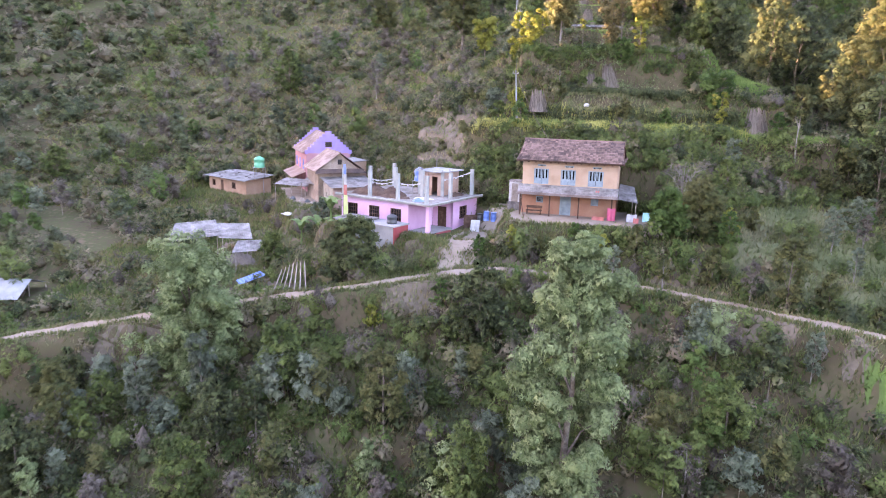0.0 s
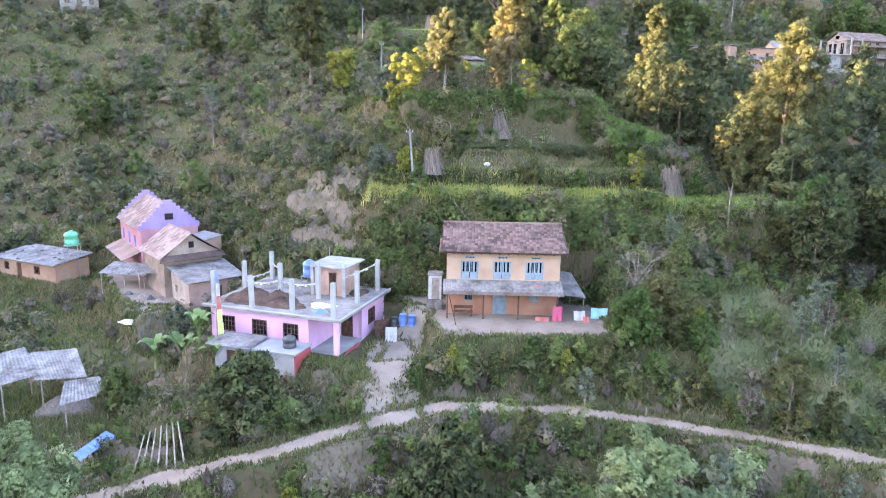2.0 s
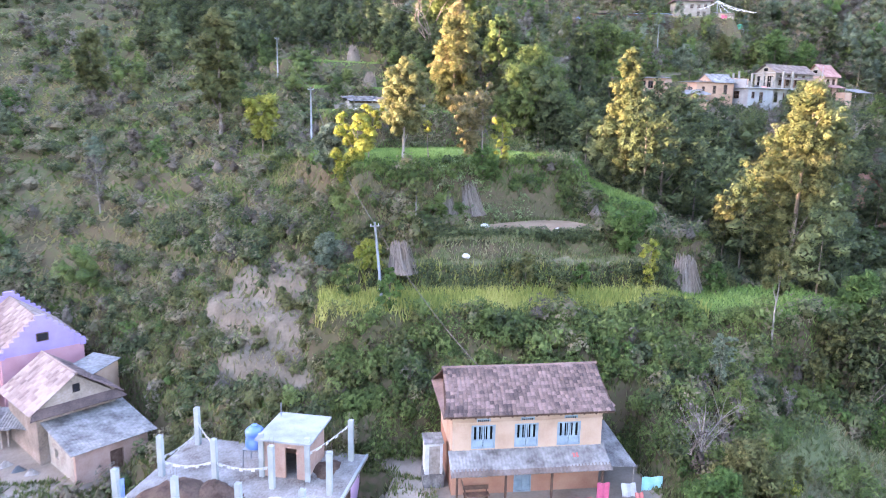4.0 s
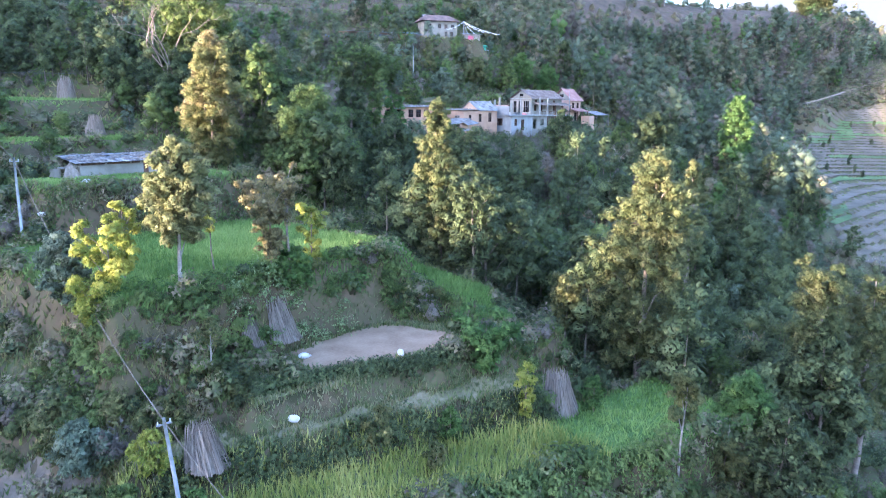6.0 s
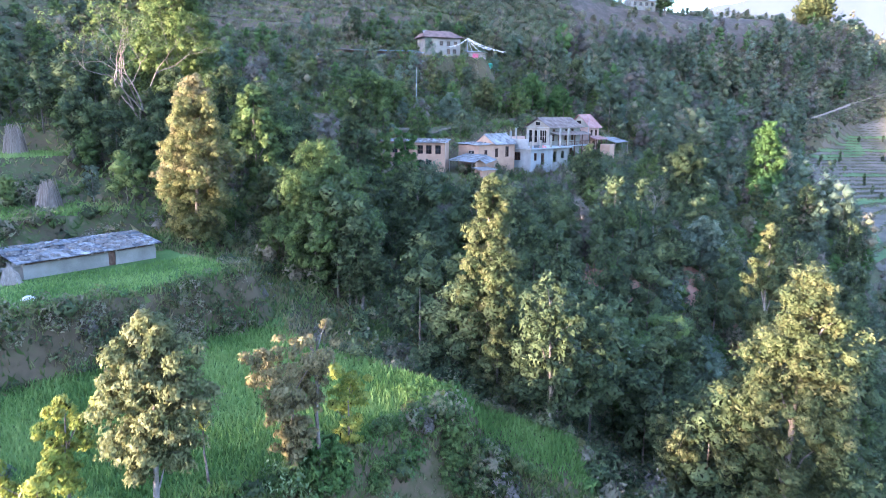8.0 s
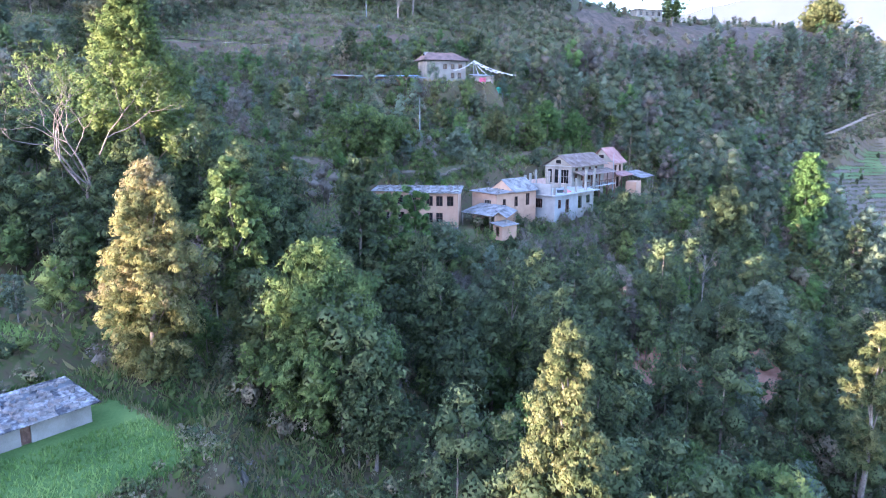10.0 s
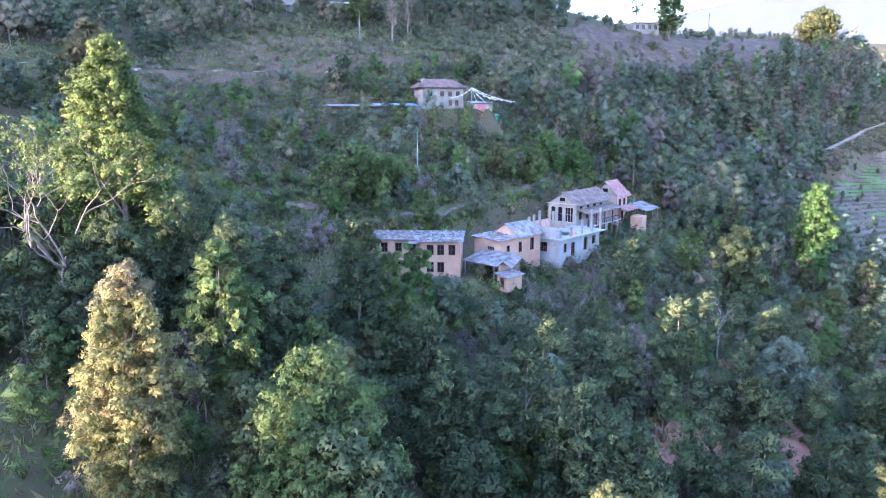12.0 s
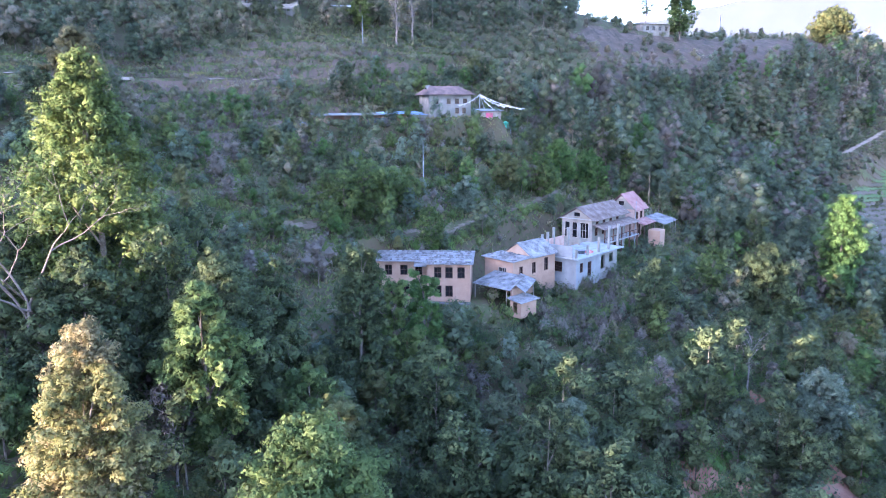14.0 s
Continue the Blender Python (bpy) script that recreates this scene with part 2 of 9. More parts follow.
# ---- mesh helpers ----
class Geo:
    """Collects corners and faces of one mesh."""

    def __init__(self):
        self.v, self.f = [], []

    def box(self, x0, y0, z0, x1, y1, z1):
        b = len(self.v)
        self.v += [(x0, y0, z0), (x1, y0, z0), (x1, y1, z0), (x0, y1, z0), (x0, y0, z1), (x1, y0, z1), (x1, y1, z1), (x0, y1, z1)]
        self.f += [tuple(b + i for i in q) for q in ((0, 3, 2, 1), (4, 5, 6, 7), (0, 1, 5, 4), (1, 2, 6, 5), (2, 3, 7, 6), (3, 0, 4, 7))]
        return self

    def prism(self, low, high):
        """Two matching outlines joined by sides."""
        b, n = len(self.v), len(low)
        self.v += list(low) + list(high)
        self.f += [tuple(b + i for i in reversed(range(n))), tuple(b + n + i for i in range(n))]
        self.f += [(b + i, b + (i + 1) % n, b + n + (i + 1) % n, b + n + i) for i in range(n)]
        return self

    def tube(self, points, radii, n=6):
        b = len(self.v)
        for k, (p, r) in enumerate(zip(points, radii)):
            p = Vector(p)
            a, c = Vector(points[max(0, k - 1)]), Vector(points[min(len(points) - 1, k + 1)])
            d = (c - a).normalized()
            s = d.cross(Vector((0.31, 0.95, 0.05))).normalized()
            t = d.cross(s)
            self.v += [tuple(p + r * (math.cos(6.28318 * i / n) * s + math.sin(6.28318 * i / n) * t)) for i in range(n)]
        for k in range(len(points) - 1):
            for i in range(n):
                j = (i + 1) % n
                self.f.append((b + k * n + i, b + k * n + j, b + (k + 1) * n + j, b + (k + 1) * n + i))
        self.f += [tuple(b + i for i in range(n)), tuple(b + (len(points) - 1) * n + i for i in reversed(range(n)))]
        return self

    def sheet(self, a, b_, c, d, thick=0.02, waves=0, depth=0.03):
        """A sheet on four corners a b c d, corrugated across a-b."""
        a, b_, c, d = (Vector(p) for p in (a, b_, c, d))
        nrm = (b_ - a).cross(d - a).normalized()
        n = max(1, waves * 2)
        base = len(self.v)
        for top in (0, 1):
            for i in range(n + 1):
                s = i / n
                off = nrm * (thick * top + (depth if i % 2 else 0.0))
                self.v += [tuple(a.lerp(b_, s) + off), tuple(d.lerp(c, s) + off)]
        m = 2 * (n + 1)
        for i in range(n):
            q = base + 2 * i
            self.f += [(q, q + 1, q + 3, q + 2), (q + m, q + m + 2, q + m + 3, q + m + 1), (q, q + 2, q + m + 2, q + m), (q + 1, q + m + 1, q + m + 3, q + 3)]
        e = base + 2 * n
        self.f += [(base, base + m, base + m + 1, base + 1), (e, e + 1, e + m + 1, e + m)]
        return self

    def wall(self, length, height, thick, holes=(), z0=0.0):
        """A wall along x from 0, its outer face at y = 0, with holes (x0, z0, x1, z1) right through it."""
        xs = sorted({0.0, length, *[h[0] for h in holes], *[h[2] for h in holes]})
        zs = sorted({z0, height, *[h[1] for h in holes], *[h[3] for h in holes]})
        nz, b = len(zs), len(self.v)
        self.v += [(x, y, z) for x in xs for z in zs for y in (0.0, thick)]

        def at(i, k, y):
            return b + 2 * (i * nz + k) + y

        def solid(i, k):
            if not (0 <= i < len(xs) - 1 and 0 <= k < nz - 1):
                return False
            return not any(h[0] <= xs[i] and xs[i + 1] <= h[2] and h[1] <= zs[k] and zs[k + 1] <= h[3] for h in holes)

        for i in range(len(xs) - 1):
            for k in range(nz - 1):
                if not solid(i, k):
                    continue
                self.f += [(at(i, k, 0), at(i + 1, k, 0), at(i + 1, k + 1, 0), at(i, k + 1, 0)), (at(i, k, 1), at(i, k + 1, 1), at(i + 1, k + 1, 1), at(i + 1, k, 1))]
                if not solid(i - 1, k):
                    self.f.append((at(i, k, 0), at(i, k + 1, 0), at(i, k + 1, 1), at(i, k, 1)))
                if not solid(i + 1, k):
                    self.f.append((at(i + 1, k, 0), at(i + 1, k, 1), at(i + 1, k + 1, 1), at(i + 1, k + 1, 0)))
                if not solid(i, k - 1):
                    self.f.append((at(i, k, 0), at(i, k, 1), at(i + 1, k, 1), at(i + 1, k, 0)))
                if not solid(i, k + 1):
                    self.f.append((at(i, k + 1, 0), at(i + 1, k + 1, 0), at(i + 1, k + 1, 1), at(i, k + 1, 1)))
        return self

    def moved(self, m):
        self.v = [tuple(m @ Vector(p)) for p in self.v]
        return self

    def add(self, other):
        b = len(self.v)
        self.v += other.v
        self.f += [tuple(b + i for i in q) for q in other.f]
        return self

    def mesh(self, name, smooth=False):
        me = bpy.data.meshes.new(name)
        me.from_pydata(self.v, [], self.f)
        if smooth:
            me.polygons.foreach_set("use_smooth", [True] * len(me.polygons))
        me.update()
        return me


def part(name, geo, material, parent, label="", smooth=False):
    ob = new(name, geo.mesh(name, smooth))
    ob.data.materials.append(material)
    ob.parent = parent
    if label:
        tagged(ob, label)
    return ob


def thing(name, m, label, category, group="", kind=""):
    ob = new(name)
    ob.matrix_world = m
    ob.empty_display_size = 0.3
    return tagged(ob, label, category, group, kind)


def solo(name, geo, material, label, category="", group="", kind="", m=None, smooth=False):
    ob = new(name, geo.mesh(name, smooth))
    ob.data.materials.append(material)
    if m is not None:
        ob.matrix_world = m
    return tagged(ob, label, category, group, kind)


# ---- the lie of the land: sections up the slope, from west to east ----
SECTION_Y = np.array([-60, 20, 44, 60, 74, 92, 115, 140, 170, 205, 260, 360.0])
SECTION_X = np.array([-130, -45, -18, 4, 22, 42, 66, 95, 135, 190, 270, 335, 400, 560.0])
SECTIONS_WEST = [
    [-20, 4.3, 11.4, 15.8, 19, 23.3, 30.3, 39.9, 52.2, 68, 91.9, 120],
    [-19.7, 4.1, 11.6, 15.9, 19.3, 21.7, 26.8, 37.2, 48.6, 66.4, 88.1, 120],
    [-19.8, 5, 14.6, 21.3, 23.4, 25.5, 33.8, 43.4, 53.3, 68.2, 89.4, 122.1],
    [-20.3, 6.5, 18.2, 26.9, 31, 39.1, 44.4, 50.5, 58.4, 70.6, 91.7, 125],
    [-21.2, 7.7, 21.3, 30, 36.1, 43.2, 47.6, 53.5, 61.4, 72.8, 94.1, 128],
]
SECTIONS_MID = [
    [-21.3, 8.4, 21.4, 27.8, 32.6, 38.6, 44.6, 53.4, 64.3, 74.9, 95.7, 132.2],
    [-20, 9.3, 18.7, 23.9, 26.9, 30.2, 39.6, 46.2, 61.5, 75.7, 96.9, 137.2],
    [-17.4, 9.2, 15.3, 18.9, 21.7, 27.4, 40, 48.5, 60.4, 74.5, 99.2, 142.1],
    [-14.1, 11.2, 16.9, 19.1, 21.5, 26.2, 37.5, 48.5, 62.4, 80.6, 106.8, 145.1],
]
SECTIONS_EAST = [
    [-10.7, 14.6, 20.4, 22.8, 24.9, 28.5, 35.3, 44.1, 63.4, 80.6, 118.1, 140.2],
    [-4.1, 17.1, 23.3, 27.1, 29, 31.5, 34.0, 39.5, 53.5, 88, 119, 113],
    [1.0, 21, 28.4, 32.0, 35.0, 38.5, 42.5, 47.5, 58.5, 97, 114.5, 104],
    [6.4, 30, 42, 48, 53, 58, 65, 71, 78, 107.5, 108.5, 95],
    [15, 40, 55, 62, 67, 72, 78, 84, 97, 118, 117, 97],
]
SECTION_Z = np.array(SECTIONS_WEST + SECTIONS_MID + SECTIONS_EAST)


def hermite(knots, v):
    v = np.clip(v, knots[0], knots[-1])
    n = len(knots)
    e = np.eye(n)
    g = np.gradient(e, knots, axis=0)
    i = np.clip(np.searchsorted(knots, v, side="right") - 1, 0, n - 2)
    h = (knots[i + 1] - knots[i])[:, None]
    t = ((v - knots[i]) / h[:, 0])[:, None]
    return (2 * t**3 - 3 * t**2 + 1) * e[i] + (t**3 - 2 * t**2 + t) * h * g[i] + (3 * t**2 - 2 * t**3) * e[i + 1] + (t**3 - t**2) * h * g[i + 1]


def smooth01(a):
    a = np.clip(a, 0, 1)
    return a * a * (3 - 2 * a)


# level shelves: centre x, y, half length, half width, turn, height, rise at the far end of the length, edge
FIELD_SHELVES = [
    (21.5, 76.6, 18.0, 3.0, -18, 36.0, 0.0, 1.2),     # millet shelf behind the brown house
    (38.5, 72.0, 6.0, 4.0, -8, 35.6, 0.0, 1.8),
    (20.5, 82.2, 13.0, 1.7, -17, 38.0, 0.0, 0.8),     # narrow shelf
    (25.5, 87.3, 10.0, 4.9, -10, 39.7, 0.0, 1.0),      # bare ploughed shelf
    (37.5, 83.5, 4.0, 2.0, -20, 39.0, 0.0, 1.5),
    (35.2, 94.8, 8.0, 2.6, -52, 43.0, -2.4, 3.0),     # its spur falling to the gully
    (21.5, 103.0, 12.5, 10.6, 5, 45.2, 0.0, 1.5),    # green mound
    (23.5, 121.5, 9.5, 6.0, 4, 49.7, 0.0, 1.2),       # shed shelf
    (22.0, 138.0, 8.5, 4.0, 6, 53.0, 0.0, 1.5),
    (23.0, 152.0, 9.0, 4.0, 6, 57.5, 0.0, 1.5),
]
VILLAGE_SHELVES = [
    (11.5, 64.5, 9.0, 5.4, -15, 28.3, 0.0, 0.8),      # brown house and its yard
    (-3.4, 68.0, 6.4, 5.2, -33, 26.4, 0.0, 0.9),      # pink house
    (2.6, 62.0, 2.2, 4.2, -8, 26.2, 0.0, 1.5),        # its yard
    (-15.2, 88.0, 5.2, 9.5, 22, 26.0, 0.0, 1.2),      # old houses
    (-30.0, 100.0, 6.0, 3.6, -30, 24.4, 0.0, 1.2),
    (-21.5, 68.5, 5.0, 5.0, -10, 21.6, 0.0, 1.5),
]
HAMLET_SHELVES = [
    (90.5, 156.0, 8.0, 4.5, -52, 52.0, 0.0, 1.5),
    (105.0, 154.5, 8.0, 5.0, 0, 52.4, 0.0, 1.5),
    (122.0, 156.0, 10.0, 5.5, 0, 53.0, 0.0, 1.5),
    (142.0, 157.5, 9.0, 4.5, -10, 54.6, 0.0, 1.5),
    (120.0, 198.0, 17.0, 4.0, -22, 74.6, 0.0, 1.5),
    (138.0, 193.0, 9.0, 5.0, -22, 75.8, 0.0, 1.5),
]
SHELVES = FIELD_SHELVES + VILLAGE_SHELVES + HAMLET_SHELVES
ROAD = [(-60, 47, 15.5), (-42, 50, 18.0), (-24, 53.5, 20.8), (-12, 55.2, 22.4), (-4.5, 54.8, 23.8), (1.3, 55.2, 24.7), (5.5, 55.8, 25.0), (12.1, 54.0, 24.9), (19.0, 50.8, 24.6), (24.5, 47.7, 24.3), (31, 43.2, 24.0), (42, 36, 23.4), (58, 27, 22)]
HILL_TRACK = [(40, 240, 85), (75, 224, 83.5), (96, 225, 83.8), (125, 219, 84.0), (150, 217, 84.5), (175, 222, 86)]
TRACK_FAR = [(250, 184, 53.5), (286, 177, 55.5), (315, 166, 58.5), (330, 161, 60.5), (355, 160, 63.5), (378, 158.5, 67), (395, 146, 73), (440, 120, 86), (480, 100, 92)]


PADDY = [(236, 132), (262, 144), (300, 153), (338, 156), (358, 151), (372, 143), (384, 128), (372, 104), (330, 88), (240, 74), (165, 80), (158, 92), (200, 112)]


def inside(poly, x, y):
    r = np.zeros(x.shape, bool)
    for (ax, ay), (bx, by) in zip(poly, poly[1:] + poly[:1]):
        if ay == by:
            continue
        cross = ((ay > y) != (by > y)) & (x < (bx - ax) * (y - ay) / (by - ay) + ax)
        r ^= cross
    return r


def polyline(pts, x, y):
    """The distance to a line of points, and its height there."""
    best = np.full(x.shape, 1e9)
    height = np.zeros(x.shape)
    for (ax, ay, az), (bx, by, bz) in zip(pts, pts[1:]):
        dx, dy = bx - ax, by - ay
        t = np.clip(((x - ax) * dx + (y - ay) * dy) / (dx * dx + dy * dy), 0, 1)
        d = np.hypot(x - ax - t * dx, y - ay - t * dy)
        near = d < best
        best = np.where(near, d, best)
        height = np.where(near, az + t * (bz - az), height)
    return best, height


def wobble(x, y, s):
    return np.sin(x * s + 1.7 * np.sin(y * s * 0.7)) * np.cos(y * s * 1.1 + 1.3 * np.sin(x * s * 0.6))


PADDY_RISE = 0.95


def paddy_step(x, y, z):
    return (z + 0.5 * wobble(x, y, 0.03)) / PADDY_RISE


def ground(x, y, plain=False):
    """The height of the ground; plain: before terraces, shelves and roads are cut."""
    x, y = np.atleast_1d(np.asarray(x, float)), np.atleast_1d(np.asarray(y, float))
    shape = x.shape
    x, y = x.ravel(), y.ravel()
    z = np.zeros(x.shape)
    for k in range(0, len(x), 40000):
        s = slice(k, k + 40000)
        z[s] = ((hermite(SECTION_X, x[s]) @ SECTION_Z) * hermite(SECTION_Y, y[s])).sum(1)
    # the crest in the west that takes the low sun from the valley
    # out of view; its steps and bumps are shaped to shade chosen trees and slopes
    crest = np.clip(93 + 0.26 * (y - 145) + 1.9 * np.clip(y - 226, 0, 11) + 0.45 * np.clip(y - 237, 0, 200) + 28 * smooth01((y - 284) / 22) + 4 * smooth01((y - 158) / 8) * smooth01((182 - y) / 8) + smooth01((x + 296) / 16) * (11 * smooth01((y - 174) / 4) * smooth01((187 - y) / 2) + 12 * smooth01((y - 203) / 2) * smooth01((214 - y) / 3)), 101 - 11 * smooth01((y - 144) / 6), 280)
    z = z + smooth01((-140 - x) / 130) * (crest - z)
    # the land beyond: a valley and far ranges
    far = smooth01((y - 330) / 260) + smooth01((x - 540) / 260) + smooth01((-330 - x) / 250)
    far = np.clip(far, 0, 1)
    r = np.hypot(x, y)
    range_z = 40 + 0.12 * np.clip(r - 700, 0, 1500) * (1 + 0.35 * wobble(x, y, 0.0021) + 0.12 * wobble(x, y, 0.009))
    z = z + far * (range_z - z)
    if plain:
        return z.reshape(shape)
    bare = z
    # small terraces of the slope
    slope = 0.55 * wobble(x, y, 0.16) + 0.3 * wobble(x + 31, y, 0.37)
    step = 2.3
    q = (z + 0.8 * wobble(x, y, 0.05)) / step
    terraced = (np.floor(q) + smooth01((q - np.floor(q) - 0.55) / 0.4)) * step - 0.8 * wobble(x, y, 0.05)
    z = z + (0.6 + 0.35 * smooth01((y - 188) / 16)) * (1 - far) * (terraced - z) + 0.35 * slope
    # low level steps of the far paddies
    q = paddy_step(x, y, bare)
    stepped = (np.floor(q) + smooth01((q - np.floor(q) - 0.72) / 0.28)) * PADDY_RISE - 0.5 * wobble(x, y, 0.03)
    z = np.where(inside(PADDY, x, y), stepped, z)
    for cx, cy, hu, hv, a, h, rise, edge in SHELVES:
        c, s = math.cos(radians(a)), math.sin(radians(a))
        u, v = (x - cx) * c + (y - cy) * s, -(x - cx) * s + (y - cy) * c
        w = 0.35 * wobble(x, y, 0.5)
        d = np.maximum(np.abs(u) - hu, np.abs(v) - hv) + w
        m = 1 - smooth01(d / edge)
        z = z + m * (h + rise * u / hu + 0.05 * slope - z)
    for line, half, ease in ((ROAD, 1.3, 1.6), (HILL_TRACK, 1.2, 1.6), (TRACK_FAR, 1.6, 9.0)):
        d, h = polyline(line, x, y)
        m = 1 - smooth01((d - half) / ease)
        z = z + m * (h - z)
    return z.reshape(shape)


def height(x, y):
    return float(ground(x, y)[0])


def axis(lo, hi, fine_lo, fine_hi, fine, mid_hi, mid, grow):
    a = list(np.arange(fine_lo, fine_hi, fine)) + list(np.arange(fine_hi, mid_hi, mid))
    s = mid
    while a[-1] < hi:
        s *= grow
        a.append(a[-1] + s)
    s = fine
    while a[0] > lo:
        s *= grow
        a.insert(0, a[0] - s)
    return np.array(a)


GX = axis(-2600, 2600, -36, 56, 0.8, 400, 1.9, 1.1)
GY = axis(-1500, 2600, 40, 128, 0.8, 248, 1.6, 1.1)


def grid_mesh(name, xs, ys, z):
    nx, ny = len(xs), len(ys)
    X, Y = np.meshgrid(xs, ys, indexing="ij")
    co = np.stack([X, Y, z], -1).reshape(-1, 3)
    i = np.arange(nx * ny).reshape(nx, ny)
    quads = np.stack([i[:-1, :-1], i[1:, :-1], i[1:, 1:], i[:-1, 1:]], -1).reshape(-1, 4)
    return quad_mesh(name, co, quads, True)


def quad_mesh(name, co, quads, smooth=False, tint=None):
    me = bpy.data.meshes.new(name)
    me.vertices.add(len(co))
    me.vertices.foreach_set("co", np.asarray(co, np.float32).ravel())
    n, sides = quads.shape
    me.loops.add(n * sides)
    me.loops.foreach_set("vertex_index", np.asarray(quads, np.int32).ravel())
    me.polygons.add(n)
    me.polygons.foreach_set("loop_start", np.arange(0, sides * n, sides, dtype=np.int32))
    me.polygons.foreach_set("use_smooth", np.full(n, smooth))
    if tint is not None:
        at = me.attributes.new("tint", "FLOAT", "POINT")
        at.data.foreach_set("value", np.asarray(tint, np.float32))
    me.update(calc_edges=True)
    return me


GZ = ground(*np.meshgrid(GX, GY, indexing="ij"))
land = new("ground", grid_mesh("ground", GX, GY, GZ))
land.data.materials.append(GROUND)
tagged(land, "steep terraced hillside of soil, grass and leaf litter", "ground", kind="structure")


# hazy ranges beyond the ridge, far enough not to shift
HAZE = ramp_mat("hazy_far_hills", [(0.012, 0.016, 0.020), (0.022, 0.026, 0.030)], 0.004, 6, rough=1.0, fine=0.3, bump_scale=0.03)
# the haze is painted: a pale even glow over near-black hills
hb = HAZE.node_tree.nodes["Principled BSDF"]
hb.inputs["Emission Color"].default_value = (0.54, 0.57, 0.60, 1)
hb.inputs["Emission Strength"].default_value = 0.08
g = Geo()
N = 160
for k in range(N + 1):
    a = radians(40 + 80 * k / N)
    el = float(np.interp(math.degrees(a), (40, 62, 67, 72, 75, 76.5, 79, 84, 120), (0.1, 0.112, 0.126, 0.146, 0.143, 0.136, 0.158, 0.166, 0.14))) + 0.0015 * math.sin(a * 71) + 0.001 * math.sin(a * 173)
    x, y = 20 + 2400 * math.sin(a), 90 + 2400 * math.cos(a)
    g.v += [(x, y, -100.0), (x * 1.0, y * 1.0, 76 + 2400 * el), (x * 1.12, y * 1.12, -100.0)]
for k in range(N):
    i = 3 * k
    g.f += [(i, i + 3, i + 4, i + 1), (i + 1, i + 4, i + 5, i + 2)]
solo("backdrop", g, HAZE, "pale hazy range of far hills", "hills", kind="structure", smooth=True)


def sheet_height(x, y):
    """The height of the ground's mesh itself."""
    i = np.clip(np.searchsorted(GX, x) - 1, 0, len(GX) - 2)
    j = np.clip(np.searchsorted(GY, y) - 1, 0, len(GY) - 2)
    s, t = (x - GX[i]) / (GX[i + 1] - GX[i]), (y - GY[j]) / (GY[j + 1] - GY[j])
    return GZ[i, j] * (1 - s) * (1 - t) + GZ[i + 1, j] * s * (1 - t) + GZ[i, j + 1] * (1 - s) * t + GZ[i + 1, j + 1] * s * t


RIMS = []


def drape(name, test, box, material, label, category="ground", lift=0.07, step=0.16, kind="structure", steep=9.0):
    """A thin layer that follows the ground where test(x, y) holds."""
    xs, ys = np.arange(box[0], box[2], step), np.arange(box[1], box[3], step)
    X, Y = np.meshgrid(xs, ys, indexing="ij")
    Z = sheet_height(X, Y) + lift
    i = np.arange(X.size).reshape(X.shape)
    quads = np.stack([i[:-1, :-1], i[1:, :-1], i[1:, 1:], i[:-1, 1:]], -1).reshape(-1, 4)
    cx, cy = X[:-1, :-1].ravel() + step / 2, Y[:-1, :-1].ravel() + step / 2
    keep = test(cx + 0.3 * wobble(cx, cy, 1.1) + 0.12 * wobble(cx, cy, 4.3), cy + 0.3 * wobble(cx + 9, cy, 0.9) + 0.12 * wobble(cx + 5, cy, 3.7))
    flat = Z.ravel()[quads]
    keep &= (flat.max(1) - flat.min(1)) < steep * step
    quads = quads[keep]
    if step < 0.3:
        rim = np.sort(np.concatenate([quads[:, [a, (a + 1) % 4]] for a in range(4)]), 1)
        pairs, count = np.unique(rim, axis=0, return_counts=True)
        RIMS.append(np.stack([X, Y], -1).reshape(-1, 2)[pairs[count == 1].ravel()])
    used, inv = np.unique(quads, return_inverse=True)
    co = np.stack([X, Y, Z], -1).reshape(-1, 3)[used]
    ob = new(name, quad_mesh(name, co, inv.reshape(-1, 4), True))
    ob.data.materials.append(material)
    return tagged(ob, label, category, kind=kind)


def shelf_test(k, grow=0.0):
    cx, cy, hu, hv, a, *_ = SHELVES[k]
    c, s = math.cos(radians(a)), math.sin(radians(a))
    return lambda x, y: (np.abs((x - cx) * c + (y - cy) * s) < hu + grow) & (np.abs(-(x - cx) * s + (y - cy) * c) < hv + grow)


drape("road", lambda x, y: polyline(ROAD, x, y)[0] < 1.0 + 0.25 * wobble(x, y, 0.8), (-60, 26, 58, 58), ROADEARTH, "pale dusty earth road along the slope", "road")
drape("hill_track", lambda x, y: polyline(HILL_TRACK, x, y)[0] < 0.6, (38, 212, 178, 242), ROADEARTH, "pale dirt track across the upper hillside", "road", 0.15, 0.8)
drape("far_track", lambda x, y: polyline(TRACK_FAR, x, y)[0] < 1.1, (246, 98, 482, 190), ROADEARTH, "pale dirt track on the far slope", "road", 0.3, 0.55)
drape("yard_house", shelf_test(10, -0.4), (0, 55, 24, 74), EARTH, "bare trodden mud yard", "yard", steep=0.7)
drape("yard_path", lambda x, y: (polyline([(1.8, 55.5, 0), (2.2, 59, 0), (3.0, 63, 0), (5.2, 67, 0)], x, y)[0] < 1.9), (-1, 53, 8, 70), EARTH, "bare earth forecourt", "yard", 0.09)
drape("yard_old", shelf_test(13, 0.3), (-26, 74, -4, 102), EARTH, "trodden earth courtyard between the old houses", "yard", steep=0.7)
SOIL_FIELD = [(20.0, 85.9), (21.0, 90.6), (29.8, 91.2), (33.8, 84.6), (30.3, 83.0), (25.0, 84.0)]
